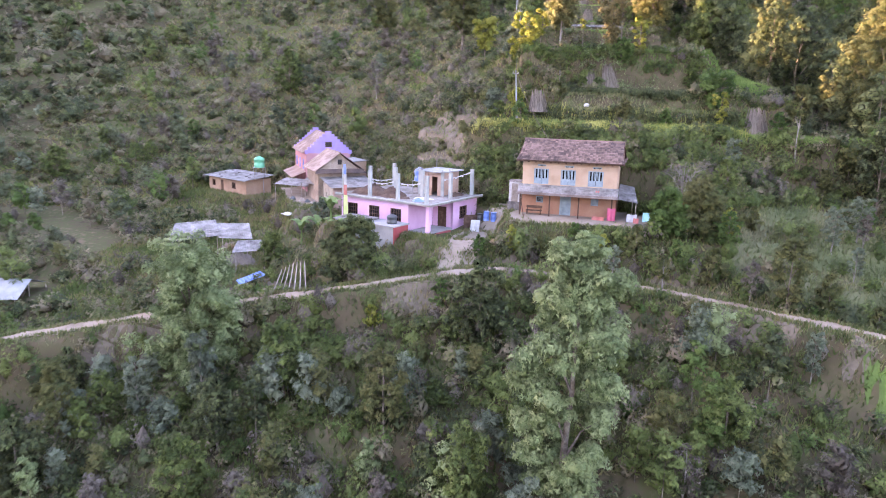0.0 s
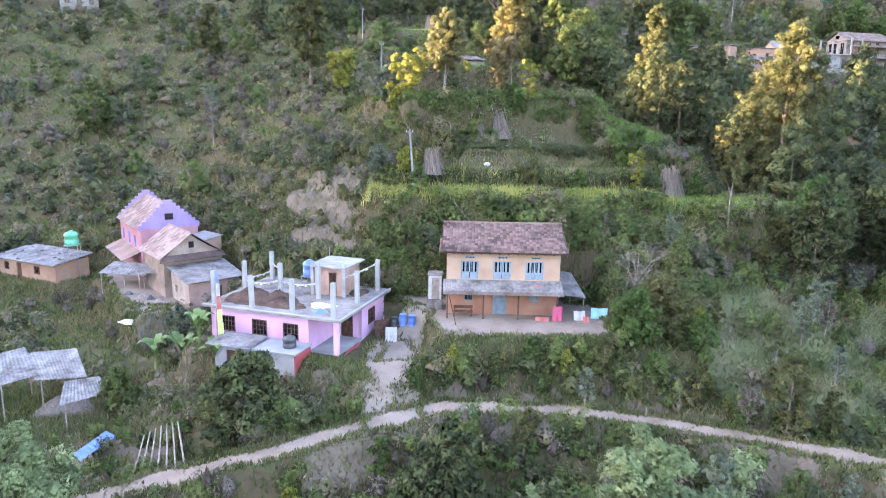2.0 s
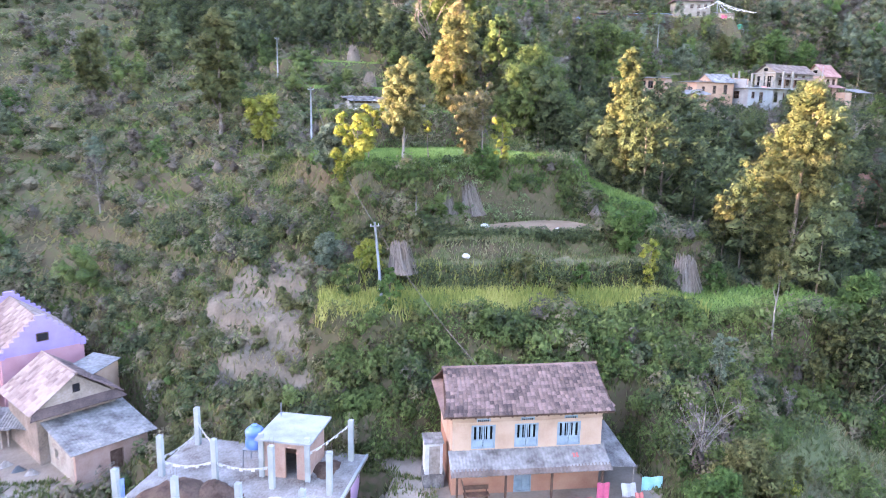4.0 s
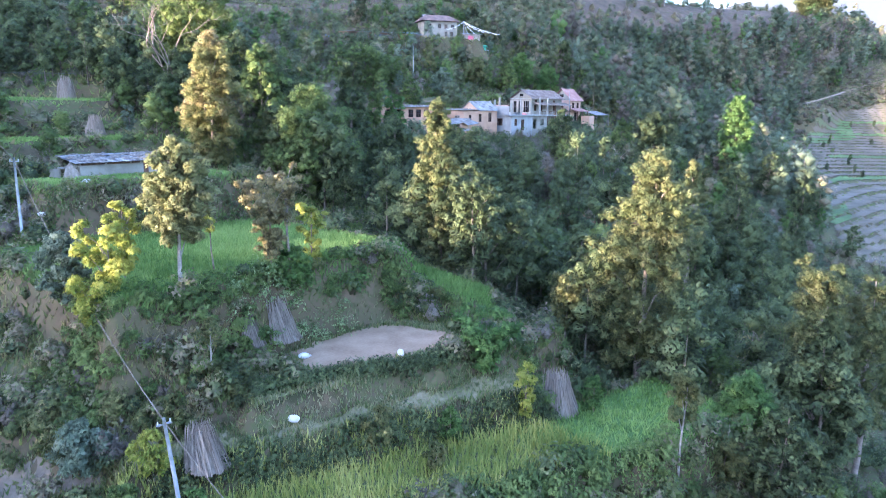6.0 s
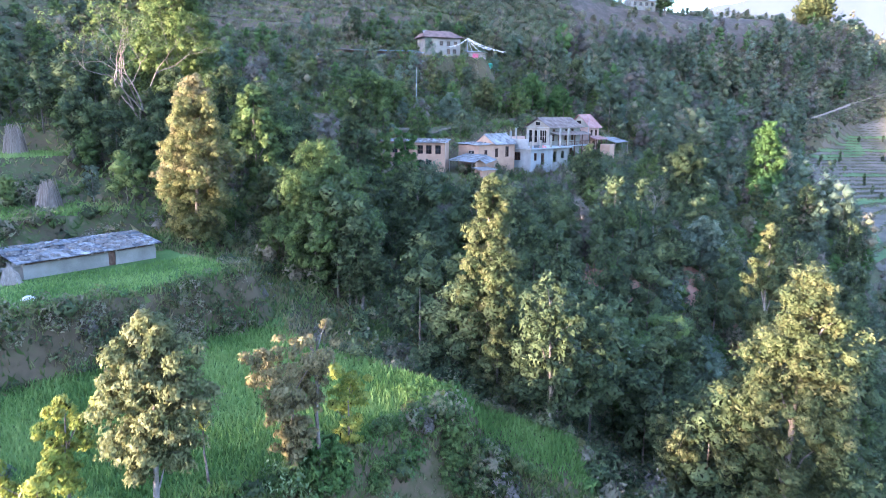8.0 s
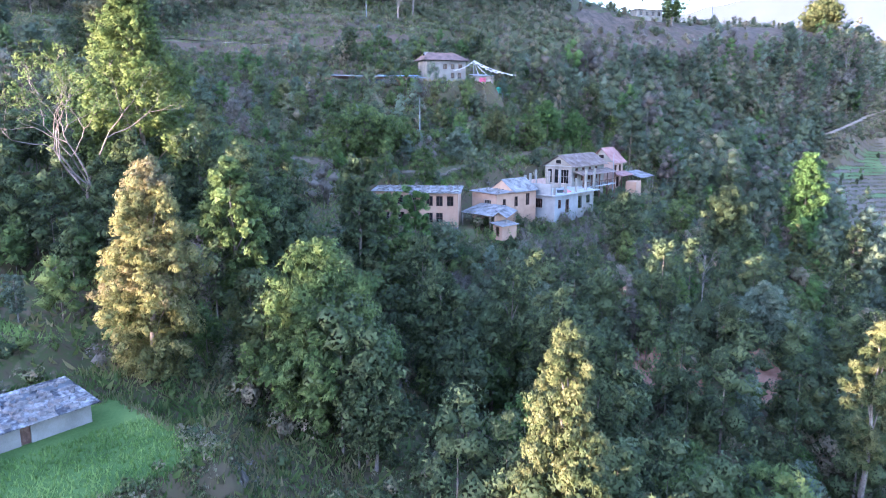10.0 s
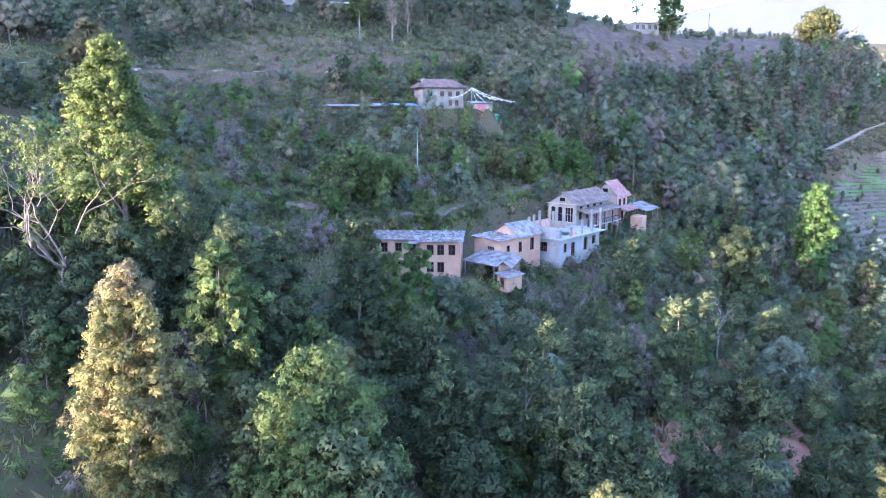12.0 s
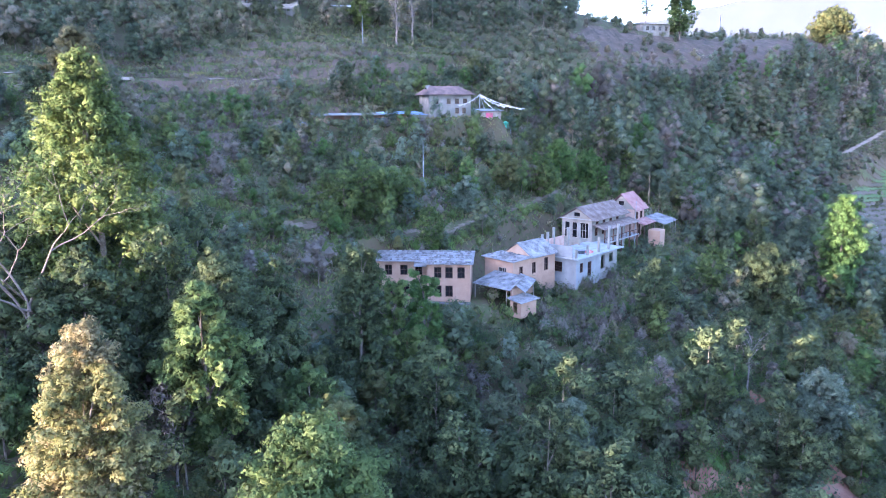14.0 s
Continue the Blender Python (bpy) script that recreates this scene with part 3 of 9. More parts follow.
SOIL_GROWN = [(18.8, 84.7), (19.8, 91.6), (30.6, 92.3), (35.4, 84.6), (30.6, 81.7), (25.0, 82.6)]
SOIL_END = [(35.8, 84.0), (37.4, 86.4), (40.4, 84.0), (39.6, 81.4)]
drape("soil_field", lambda x, y: (inside(SOIL_FIELD, x, y) & shelf_test(3, 0.1)(x, y)) | inside(SOIL_END, x, y), (18, 80, 42, 94), TILLED, "bare ploughed light brown soil on a terrace", "field", steep=0.7)
DRY = [(7.0, 87.0), (6.2, 82.4), (5.2, 79.0), (1.8, 77.2), (-3.0, 81.5), (-4.0, 86.5), (-3.0, 91.0), (2.4, 92.0)]
drape("dry_patch", lambda x, y: inside(DRY, x, y) & ~shelf_test(0, 1.3)(x, y), (-8, 75, 9, 94), DRYEARTH, "bare dry earth clearing on the slope", "field")
RED_A = [(97, 103), (97, 109), (103, 113), (107, 117), (113, 121), (116, 118), (110, 108), (104, 102)]
RED_B = [(83, 111), (84, 116.5), (89, 119), (95, 117), (93, 112), (88, 109)]
drape("red_clay_bank", lambda x, y: inside(RED_A, x, y), (94, 100, 118, 123), REDSOIL, "bare red clay bank in the gully", "bank")
drape("red_clay_bank", lambda x, y: inside(RED_B, x, y) & (wobble(x, y, 0.6) < 0.3), (80, 106, 98, 122), REDSOIL, "small bare red clay bank on the slope", "bank")
drape("slope_turf", lambda x, y: inside(RED_B, x, y) & (wobble(x, y, 0.6) >= 0.3), (80, 106, 98, 122), TURF, "small green clearing on the slope", "field")
drape("mound_turf", shelf_test(6, 1.5), (6, 92, 38, 116), TURF, "fresh green crop on a rounded terrace", "field", step=0.35, steep=0.7)
drape("shed_turf", shelf_test(7, 0.2), (12, 113, 36, 129), TURF, "fresh green grass in front of the shed", "field", steep=0.7)
drape("end_turf", lambda x, y: shelf_test(1, 0.9)(x, y) | (shelf_test(0, 0.2)(x, y) & (x > 28)), (26, 62, 50, 80), TURF, "fresh green grass at the terrace end", "field", 0.06, 0.3, steep=0.9)
drape("millet_floor", lambda x, y: shelf_test(0, 0.2)(x, y) & (x <= 28), (2, 68, 30, 88), DRYTURF, "stubbly ground under the millet", "field", 0.06, 0.3, steep=0.9)
drape("soil_margin", lambda x, y: shelf_test(3, 0.6)(x, y) & ~inside(SOIL_FIELD, x, y), (12, 78, 40, 96), DRYTURF, "grassy margin of the ploughed terrace", "field", 0.05, 0.3, steep=0.9)
drape("narrow_turf", shelf_test(2, 0.0), (5, 76, 36, 90), PALETURF, "dry grass on a narrow terrace", "field", steep=0.7)

BROWN = [(84, 240), (112, 239), (140, 233), (160, 221), (147, 208), (128, 206), (110, 202), (88, 200), (72, 208), (68, 228)]
RIDGE = [(236, 206), (300, 200), (420, 194), (520, 192), (520, 210), (400, 216), (346, 222), (300, 230), (262, 236), (240, 230)]
drape("withered_terraces", lambda x, y: inside(BROWN, x, y) & (polyline(HILL_TRACK, x, y)[0] > 0.9), (66, 198, 162, 242), BROWNTURF, "withered brown grass terraces on the upper slope", "field", 0.1, 0.8)
drape("ridge_terraces", lambda x, y: inside(RIDGE, x, y), (230, 188, 522, 240), BROWNTURF, "bare brown terraces below the ridge", "field", 0.35, 1.7)


def paddy_cell(x, y):
    """Which step of the paddies, how far up its riser, and a draw for each plot."""
    q = paddy_step(x, y, ground(x, y, True))
    k, along = np.floor(q), np.floor((y - 0.28 * x + 6 * wobble(x, y, 0.02)) / 26.0)
    return q - k, np.mod(np.sin(k * 12.99 + along * 41.7) * 4375.85, 1.0)


def paddy_plot(lo, hi):
    def test(x, y):
        f, draw = paddy_cell(x, y)
        green = inside(GREEN_PLOTS, x, y)
        draw = np.where(green, 0.5 * draw, 0.25 + 0.75 * draw)
        return inside(PADDY, x, y) & (f < 0.8 + 0.1 * wobble(x, y, 0.3)) & (draw >= lo) & (draw < hi)
    return test


drape("hamlet_path", lambda x, y: polyline([(78, 173, 0), (88, 171, 0), (95.6, 167.2, 0), (105, 164.6, 0), (118, 166, 0), (140, 168, 0)], x, y)[0] < 0.4, (76, 162, 142, 176), DRYEARTH, "pale footpath along the slope behind the hamlet", "path", 0.12, 0.35)
GREEN_PLOTS = [(300, 158), (340, 160), (346, 148), (330, 140), (308, 146)]
drape("paddy_turf", paddy_plot(0.0, 0.3), (150, 72, 388, 168), PADDYGREEN, "green plots of the far paddy terraces", "field", 0.22, 0.7)
drape("paddy_stubble", paddy_plot(0.3, 1.01), (150, 72, 388, 168), STUBBLE, "pale stubble plots of the far paddy terraces", "field", 0.2, 0.7)
# ---- rows of things to come are kept clear of roads, yards and fields ----
CLEAR = [shelf_test(k, g) for k, g in ((0, 0.2), (8, 0.0), (9, 0.0), (1, 0.0), (2, 0.2), (5, 0.3), (6, -0.2), (7, 0.0), (10, 0.6), (11, 0.7), (12, 0.3), (13, 0.5), (14, 0.0), (15, -1.0), (16, 0.3), (17, 0.3), (18, 0.3), (19, 0.0), (20, -2.6), (21, -2.0))]


BANKS = [(-27, 60), (-24, 56.5), (-12, 57.5), (-3, 57.2), (1, 58), (0, 62), (-9, 62), (-9, 74), (-12, 79), (-20, 82), (-26, 76), (-28, 70)]
drape("bare_bank", lambda x, y: inside(BANKS, x, y) & (wobble(x, y, 0.75) + 0.6 * wobble(x + 7, y, 1.9) > -0.15), (-29, 55, 3, 84), DRYEARTH, "bare trodden earth bank above the road", "bank", 0.06)
drape("road_verge", lambda x, y: (polyline(ROAD, x, y)[0] < 2.6) & (polyline(ROAD, x, y)[0] > 0.9) & (wobble(x, y, 0.6) + 0.5 * wobble(x, y, 1.7) > 0.0), (-60, 26, 58, 60), DRYEARTH, "scuffed dry verge of the dusty road", "bank", 0.05)
FIELD_E = [(23.5, 51.5), (30, 48), (40, 41), (54, 36), (60, 50), (48, 62), (32, 62), (25, 59)]
FIELD_S = [(29, 42.0), (36, 38.0), (44, 33.5), (46, 28), (36, 32), (30, 38)]
drape("east_meadow", lambda x, y: inside(FIELD_E, x, y), (22, 34, 62, 64), DRYTURF, "thin dry grass on the terraces beside the road", "field", 0.06, 0.4)
drape("south_meadow", lambda x, y: inside(FIELD_S, x, y), (26, 26, 48, 44), TURF, "bright green grass patch below the road", "field", 0.06, 0.4)


def free(x, y):
    ok = np.ones(x.shape, bool)
    for test in CLEAR:
        ok &= ~test(x, y)
    ok &= polyline(ROAD, x, y)[0] > 1.7
    ok &= polyline([(1.8, 55.5, 0), (2.2, 59, 0), (3.0, 63, 0), (5.2, 67, 0)], x, y)[0] > 2.0
    ok &= polyline(HILL_TRACK, x, y)[0] > 1.8
    ok &= polyline([(78, 173, 0), (88, 171, 0), (95.6, 167.2, 0), (105, 164.6, 0), (118, 166, 0), (140, 168, 0)], x, y)[0] > 1.1
    ok &= polyline(TRACK_FAR, x, y)[0] > 3.0
    ok &= ~inside(PADDY, x, y)
    lottery = np.mod(np.sin(x * 12.9898 + y * 78.233) * 43758.5, 1.0)
    ok &= ~inside(SOIL_GROWN, x, y) & ~inside(SOIL_END, x, y)
    ok &= ~inside(DRY, x, y) | (lottery > 0.72)
    ok &= ~inside(RED_A, x, y) | (lottery > 0.8)
    ok &= ~inside(RED_B, x, y) | (lottery > 0.8)
    ok &= ~inside(BROWN, x, y) | (lottery > 0.12)
    ok &= ~inside(RIDGE, x, y) | (lottery > 0.6)
    ok &= ~inside(FIELD_E, x, y) | (lottery > 0.86)
    ok &= ~inside(BANKS, x, y) | (lottery > 0.7)
    ok &= ~inside(FIELD_S, x, y)
    return ok


VALLEY_MOUTH = [(150, 60), (150, 96), (180, 104), (222, 118), (250, 134), (300, 158), (345, 164), (520, 160), (520, 40), (220, 40)]
HAMLET_FRONT = [(82, 141), (110, 134), (150, 138), (164, 150), (150, 156), (84, 158)]


def open_front(x, y):
    """Away from the open ground before the hamlet."""
    return ~inside(HAMLET_FRONT, np.atleast_1d(x), np.atleast_1d(y))


# ---- foliage ----
def leaf_cloud(rng, centres, radii, count, size, droop=0.3, aspect=1.6):
    """Leaves as small pointed blades over the shells of many clumps. centres (n, 3), radii (n, 3), count each."""
    n = len(centres)
    c = np.repeat(centres, count, 0)
    r = np.repeat(radii, count, 0)
    d = rng.normal(size=(n * count, 3))
    d /= np.linalg.norm(d, axis=1, keepdims=True)
    d[:, 2] = np.where(d[:, 2] < -0.35, -d[:, 2], d[:, 2])
    shell = rng.uniform(0.6, 1.12, (n * count, 1)) ** 0.7
    p = c + d * r * shell
    nrm = d + rng.normal(scale=0.55, size=d.shape)
    nrm[:, 2] += 0.25
    nrm /= np.linalg.norm(nrm, axis=1, keepdims=True)
    up = rng.normal(size=d.shape) + np.array([0, 0, -droop * 2])
    t = up - (up * nrm).sum(1, keepdims=True) * nrm
    t /= np.linalg.norm(t, axis=1, keepdims=True) + 1e-9
    b = np.cross(nrm, t)
    s = np.repeat(size, count)[:, None] * rng.uniform(0.55, 1.3, (n * count, 1))
    k = rng.uniform(-0.25, 0.25, (n * count, 1))
    s = s * 1.3
    face = d + 0.45 * nrm + np.array([0, 0, 0.2])
    face /= np.linalg.norm(face, axis=1, keepdims=True)
    CLUMP_NORMALS.append(np.repeat(face, 3, 0))
    return np.stack([p - t * s * aspect * 0.42 - b * s * (0.5 + k), p - t * s * aspect * 0.3 + b * s * (0.5 - k), p + t * s * aspect * 0.62 + nrm * s * 0.1], 1).reshape(-1, 3)


CLUMP_NORMALS = []


OCT_V = np.array([(1, 0, 0), (-1, 0, 0), (0, 1, 0), (0, -1, 0), (0, 0, 1), (0, 0, -1.0)])
OCT_F = np.array([(0, 2, 4), (2, 1, 4), (1, 3, 4), (3, 0, 4), (2, 0, 5), (1, 2, 5), (3, 1, 5), (0, 3, 5)])


def cloud_mesh(name, co, tint=None, cores=None):
    """A mesh of loose leaves; cores (centres, radii, tints) are the dense uneven insides of the clumps, which let no light through."""
    faces = np.arange(len(co)).reshape(-1, 3)
    bulk = np.zeros((0, 3))
    if cores is not None:
        cen, rad, tn = cores
        g = np.random.default_rng(len(cen))
        nv = len(OCT_V)
        bulk = (cen[:, None] + rad[:, None] * OCT_V[None] * g.uniform(0.55, 1.2, (len(cen), nv, 1))).reshape(-1, 3)
        faces = np.concatenate([faces, (len(co) + nv * np.arange(len(cen))[:, None, None] + OCT_F[None]).reshape(-1, 3)])
        tint = np.concatenate([tint, np.repeat(tn, nv)])
    me = quad_mesh(name, np.concatenate([co, bulk]), faces, False, tint)
    if CLUMP_NORMALS:
        nrm = CLUMP_NORMALS.pop()
        rest = np.tile((0.0, 0.0, 1.0), (len(co) - len(nrm), 1))
        out = np.tile(OCT_V + np.array([0, 0, 0.25]), (len(bulk) // len(OCT_V), 1))
        at = me.attributes.new("clump_normal", "FLOAT_VECTOR", "POINT")
        at.data.foreach_set("vector", np.concatenate([nrm, rest, out]).astype(np.float32).ravel())
        at = me.attributes.new("solid", "FLOAT", "POINT")
        at.data.foreach_set("value", np.concatenate([np.zeros(len(co)), np.full(len(bulk), 0.045)]).astype(np.float32))
    return me


def tree_kind(name, label, leaf, bark, seed, tall, crown_low, width, clumps, leaves, leaf_size, shape="oval", lean=0.0, limbs=9, group="", bare=False, category="tree", trunk=0.016, twigs=4, dense=None, clump=1.0):
    """One tree, its trunk's foot at the origin."""
    rng = np.random.default_rng(seed)
    dense = (not bare and name != "sapling") if dense is None else dense
    root = thing(name, Matrix(), label, category, group)
    g = Geo()
    pts, rad = [], []
    bend = rng.normal(scale=0.02 * tall, size=(6, 2))
    for k in range(7):
        s = k / 6
        off = bend[:k].sum(0) * 0.4 if k else np.zeros(2)
        pts.append((off[0] + lean * tall * s, off[1], -0.4 + (tall * 0.96 + 0.4) * s))
        rad.append(max(0.015, tall * trunk * (1 - s) ** 0.9 + 0.012))
    g.tube(pts, rad, 7)

    def axis_at(z):
        s = np.clip(z / tall, 0, 1) * 6
        i = int(min(5, s))
        a, b = np.array(pts[i]), np.array(pts[i + 1])
        return a + (b - a) * (s - i)

    cen, rds = [], []
    for k in range(clumps):
        s = (k + rng.uniform(0.2, 0.8)) / clumps
        z = crown_low + (tall - crown_low) * s
        if shape == "oval":
            w = math.sin(math.pi * min(1, 0.12 + 0.88 * s)) ** 0.7
        elif shape == "cone":
            w = (1 - s) ** 0.8 * 1.05 + 0.08
        elif shape == "column":
            w = 0.55 + 0.45 * math.sin(math.pi * s)
        elif shape == "umbrella":
            w = 0.25 + 0.95 * s
        else:
            w = 0.9 - 0.5 * abs(s - 0.4)
        a = 2.399 * k + rng.uniform(-0.5, 0.5)
        rr = width * w * rng.uniform(0.35, 0.95)
        ax = axis_at(z)
        c = np.array([ax[0] + rr * math.cos(a), ax[1] + rr * math.sin(a), z + rng.uniform(-0.03, 0.03) * tall])
        cen.append(c)
        q = clump * width * rng.uniform(0.26, 0.46) * (0.6 + 0.4 * w)
        rds.append((q, q, q * rng.uniform(0.7, 1.1)))
    if twigs:
        base = list(zip(cen, rds))
        fine_c, fine_r = [], []
        for c, q in base:
            for j in range(twigs):
                d = rng.normal(size=3)
                d /= np.linalg.norm(d)
                fine_c.append(c + d * np.array(q) * rng.uniform(0.35, 0.95))
                f = q[0] * rng.uniform(0.4, 0.7)
                fine_r.append((f, f, f * rng.uniform(0.7, 1.2)))
        leaf_c, leaf_r = np.array(fine_c), np.array(fine_r)
    else:
        leaf_c, leaf_r = np.array(cen), np.array(rds)
    order = np.linspace(0, clumps - 1, min(limbs, clumps)).astype(int)
    for k in order:
        c = cen[k]
        foot = axis_at(max(crown_low * 0.7, c[2] - 0.9 * np.hypot(c[0], c[1]) - 0.05 * tall))
        mid = (foot + c) / 2 + np.array([0, 0, 0.04 * tall])
        r0 = max(0.02, tall * trunk * 0.35)
        g.tube([tuple(foot), tuple(mid), tuple(c)], [r0, r0 * 0.6, 0.01], 5)
        if bare:
            for j in range(5):
                e = c + rng.normal(scale=width * 0.3, size=3) + np.array([0, 0, width * 0.25])
                g.tube([tuple(mid), tuple((mid + e) / 2 + rng.normal(scale=0.06 * width, size=3)), tuple(e)], [r0 * 0.45, r0 * 0.28, 0.008], 4)
    part("trunk", g, bark, root, smooth=True)
    if leaves:
        each = max(4, leaves // max(1, twigs))
        co = leaf_cloud(rng, leaf_c, leaf_r, each, np.full(len(leaf_c), 1.15 * leaf_size))
        tint = np.repeat(np.repeat(rng.uniform(0, 1, len(leaf_c)), each), 3)
        me = cloud_mesh("crown", co, tint, (leaf_c, leaf_r * 0.62, rng.uniform(0.1, 0.7, len(leaf_c))) if dense else None)
        me.materials.append(leaf)
        ob = new("crown", me)
        ob.parent = root
    return root


def spreading_tree(label, seed, tall):
    """An old tree of two stems whose limbs fork and spread into a thin flat crown."""
    g = np.random.default_rng(seed)
    root = thing("bare_tree", Matrix(), label, "tree")
    wood, tips = Geo(), []

    def limb(p, d, length, r, depth):
        pts, rad = [p], [r]
        for k in range(4):
            d = d + g.normal(scale=0.16, size=3) + np.array([0, 0, 0.05])
            d /= np.linalg.norm(d)
            p = p + d * length / 4
            pts.append(p)
            rad.append(r * (1 - 0.08 * (k + 1)))
        wood.tube([tuple(q) for q in pts], rad, 6 if depth < 2 else 4)
        if depth >= 3:
            tips.append(p)
        if depth >= 5:
            return
        for k in range(2 if depth < 4 else 3):
            side = g.normal(size=3)
            side -= d * np.dot(side, d)
            side /= np.linalg.norm(side)
            limb(p, d * 0.8 + side * g.uniform(0.45, 0.8) + np.array([0, 0, 0.1]), length * g.uniform(0.62, 0.82), rad[-1] * 0.76, depth + 1)

    for dx, dy in ((-0.16, 0.16), (0.0, 0.04), (0.20, -0.16)):
        limb(np.array([dx * 0.8, dy * 0.8, -0.4]), np.array([dx, dy, 1.0]), tall * 0.34, tall * 0.011, 0)
    part("trunk", wood, PINKBARK, root, smooth=True)
    tips = np.array([t for t in tips if t[2] > 0.62 * tall])
    each = 26
    rad = g.uniform(0.5, 1.1, (len(tips), 1)) * np.array([[1.0, 1.0, 0.6]])
    co = leaf_cloud(g, tips, rad, each, np.full(len(tips), 0.13))
    me = cloud_mesh("crown", co, np.repeat(g.uniform(0, 1, len(tips)), each * 3))
    me.materials.append(LEAF_LIME)
    ob = new("crown", me)
    ob.parent = root
    return root


def plant(root, x, y, z=None, scale=1.0, turn=0.0, wide=1.0):
    """Moves a tree to its place."""
    z = height(x, y) if z is None else z
    root.matrix_world = pose(x, y, z, 0, 0, turn) @ Matrix.Diagonal((scale * wide, scale * wide, scale, 1))
    return root
# ---- building materials ----
PEACH = ramp_mat("peach_limewash", [(0.300, 0.195, 0.130), (0.375, 0.255, 0.175), (0.430, 0.310, 0.225)], 0.7, 6, bump=0.25, bump_scale=14, fine=0.25)
REDMUD = ramp_mat("red_mud_plaster", [(0.240, 0.115, 0.075), (0.300, 0.155, 0.100), (0.340, 0.195, 0.130)], 0.8, 6, bump=0.3, bump_scale=12, fine=0.3)
ORANGE = ramp_mat("salmon_mud_plaster", [(0.240, 0.148, 0.098), (0.305, 0.196, 0.132), (0.350, 0.240, 0.168)], 0.6, 6, bump=0.3, bump_scale=10, fine=0.3)
BRICK = ramp_mat("weathered_brickwork", [(0.26, 0.16, 0.12), (0.33, 0.22, 0.17), (0.38, 0.27, 0.215)], 1.2, 6, bump=0.4, bump_scale=16, fine=0.5)
PINK = ramp_mat("pink_wall_paint", [(0.45, 0.26, 0.38), (0.52, 0.32, 0.45), (0.56, 0.37, 0.49)], 0.6, 5, rough=0.7, bump=0.12, bump_scale=18, fine=0.2)
PURPLE = ramp_mat("violet_wall_paint", [(0.230, 0.165, 0.340), (0.270, 0.200, 0.380), (0.310, 0.240, 0.420)], 0.7, 5, rough=0.7, bump=0.12, bump_scale=18, fine=0.2)
ROSE = ramp_mat("rose_wall_paint", [(0.33, 0.16, 0.17), (0.39, 0.2, 0.21), (0.42, 0.25, 0.25)], 0.7, 5, bump=0.15, bump_scale=18, fine=0.25)
REDPAINT = ramp_mat("red_floor_paint", [(0.220, 0.045, 0.045), (0.280, 0.060, 0.060), (0.300, 0.090, 0.080)], 1.0, 5, rough=0.6, bump=0.1, bump_scale=16)
CONCRETE = ramp_mat("raw_concrete", [(0.17, 0.18, 0.175), (0.24, 0.25, 0.245), (0.3, 0.31, 0.3)], 0.9, 7, bump=0.25, bump_scale=14, fine=0.35)
PALECON = ramp_mat("pale_green_grey_concrete", [(0.20, 0.215, 0.20), (0.265, 0.28, 0.262), (0.32, 0.33, 0.31)], 1.0, 6, bump=0.2, bump_scale=14, fine=0.3)
GREYBLUE = ramp_mat("grey_blue_plaster", [(0.155, 0.158, 0.150), (0.205, 0.210, 0.200), (0.255, 0.258, 0.245)], 0.7, 6, bump=0.2, bump_scale=14, fine=0.3)
WHITEWASH = ramp_mat("stained_whitewash", [(0.125, 0.120, 0.100), (0.180, 0.172, 0.148), (0.235, 0.225, 0.200)], 0.7, 7, bump=0.2, bump_scale=14, fine=0.35)
TARRED = ramp_mat("tarred_patched_sheet", [(0.020, 0.020, 0.022), (0.045, 0.045, 0.046), (0.160, 0.158, 0.150), (0.300, 0.296, 0.284)], 0.9, 8, rough=0.7, fine=0.8, bump_scale=3, spec=0.25)
TIN = ramp_mat("galvanised_sheet", [(0.060, 0.054, 0.046), (0.120, 0.113, 0.101), (0.178, 0.170, 0.155), (0.250, 0.240, 0.222)], 0.9, 9, rough=0.7, metal=0.1, fine=0.6, bump_scale=4, spec=0.25)
BLUETIN = ramp_mat("weathered_blue_sheet", [(0.100, 0.170, 0.260), (0.160, 0.240, 0.340), (0.270, 0.330, 0.390)], 0.9, 6, rough=0.55, metal=0.2, fine=0.3, bump_scale=9, spec=0.5)
RUST = ramp_mat("rusting_sheet", [(0.085, 0.062, 0.048), (0.130, 0.102, 0.084), (0.185, 0.155, 0.132)], 0.9, 7, rough=0.75, metal=0.2, fine=0.5, bump_scale=6)
STONE = ramp_mat("field_stone", [(0.06, 0.055, 0.05), (0.12, 0.11, 0.1), (0.2, 0.185, 0.17)], 2.0, 6, bump=0.5, bump_scale=10, fine=0.5, island=0.4)
WOOD = ramp_mat("old_dark_wood", [(0.05, 0.03, 0.022), (0.085, 0.05, 0.036), (0.13, 0.085, 0.06)], 3.0, 6, bump=0.3, bump_scale=20, fine=0.4)
PALEWOOD = ramp_mat("grey_weathered_wood", [(0.16, 0.135, 0.11), (0.25, 0.215, 0.18), (0.33, 0.295, 0.25)], 3.0, 6, bump=0.3, bump_scale=20, fine=0.4)
BLUEWOOD = ramp_mat("faded_blue_grey_paint", [(0.130, 0.170, 0.195), (0.180, 0.235, 0.260), (0.240, 0.300, 0.320)], 2.0, 5, rough=0.7, bump=0.15, bump_scale=20, fine=0.35)
# near-black colour stands in for the shade inside windows, doorways and holes
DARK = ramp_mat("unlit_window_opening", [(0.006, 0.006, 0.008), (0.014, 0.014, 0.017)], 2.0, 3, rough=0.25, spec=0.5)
BLUEPLASTIC = ramp_mat("blue_plastic", [(0.050, 0.120, 0.320), (0.080, 0.170, 0.400), (0.120, 0.220, 0.440)], 1.5, 4, rough=0.4, spec=0.5)
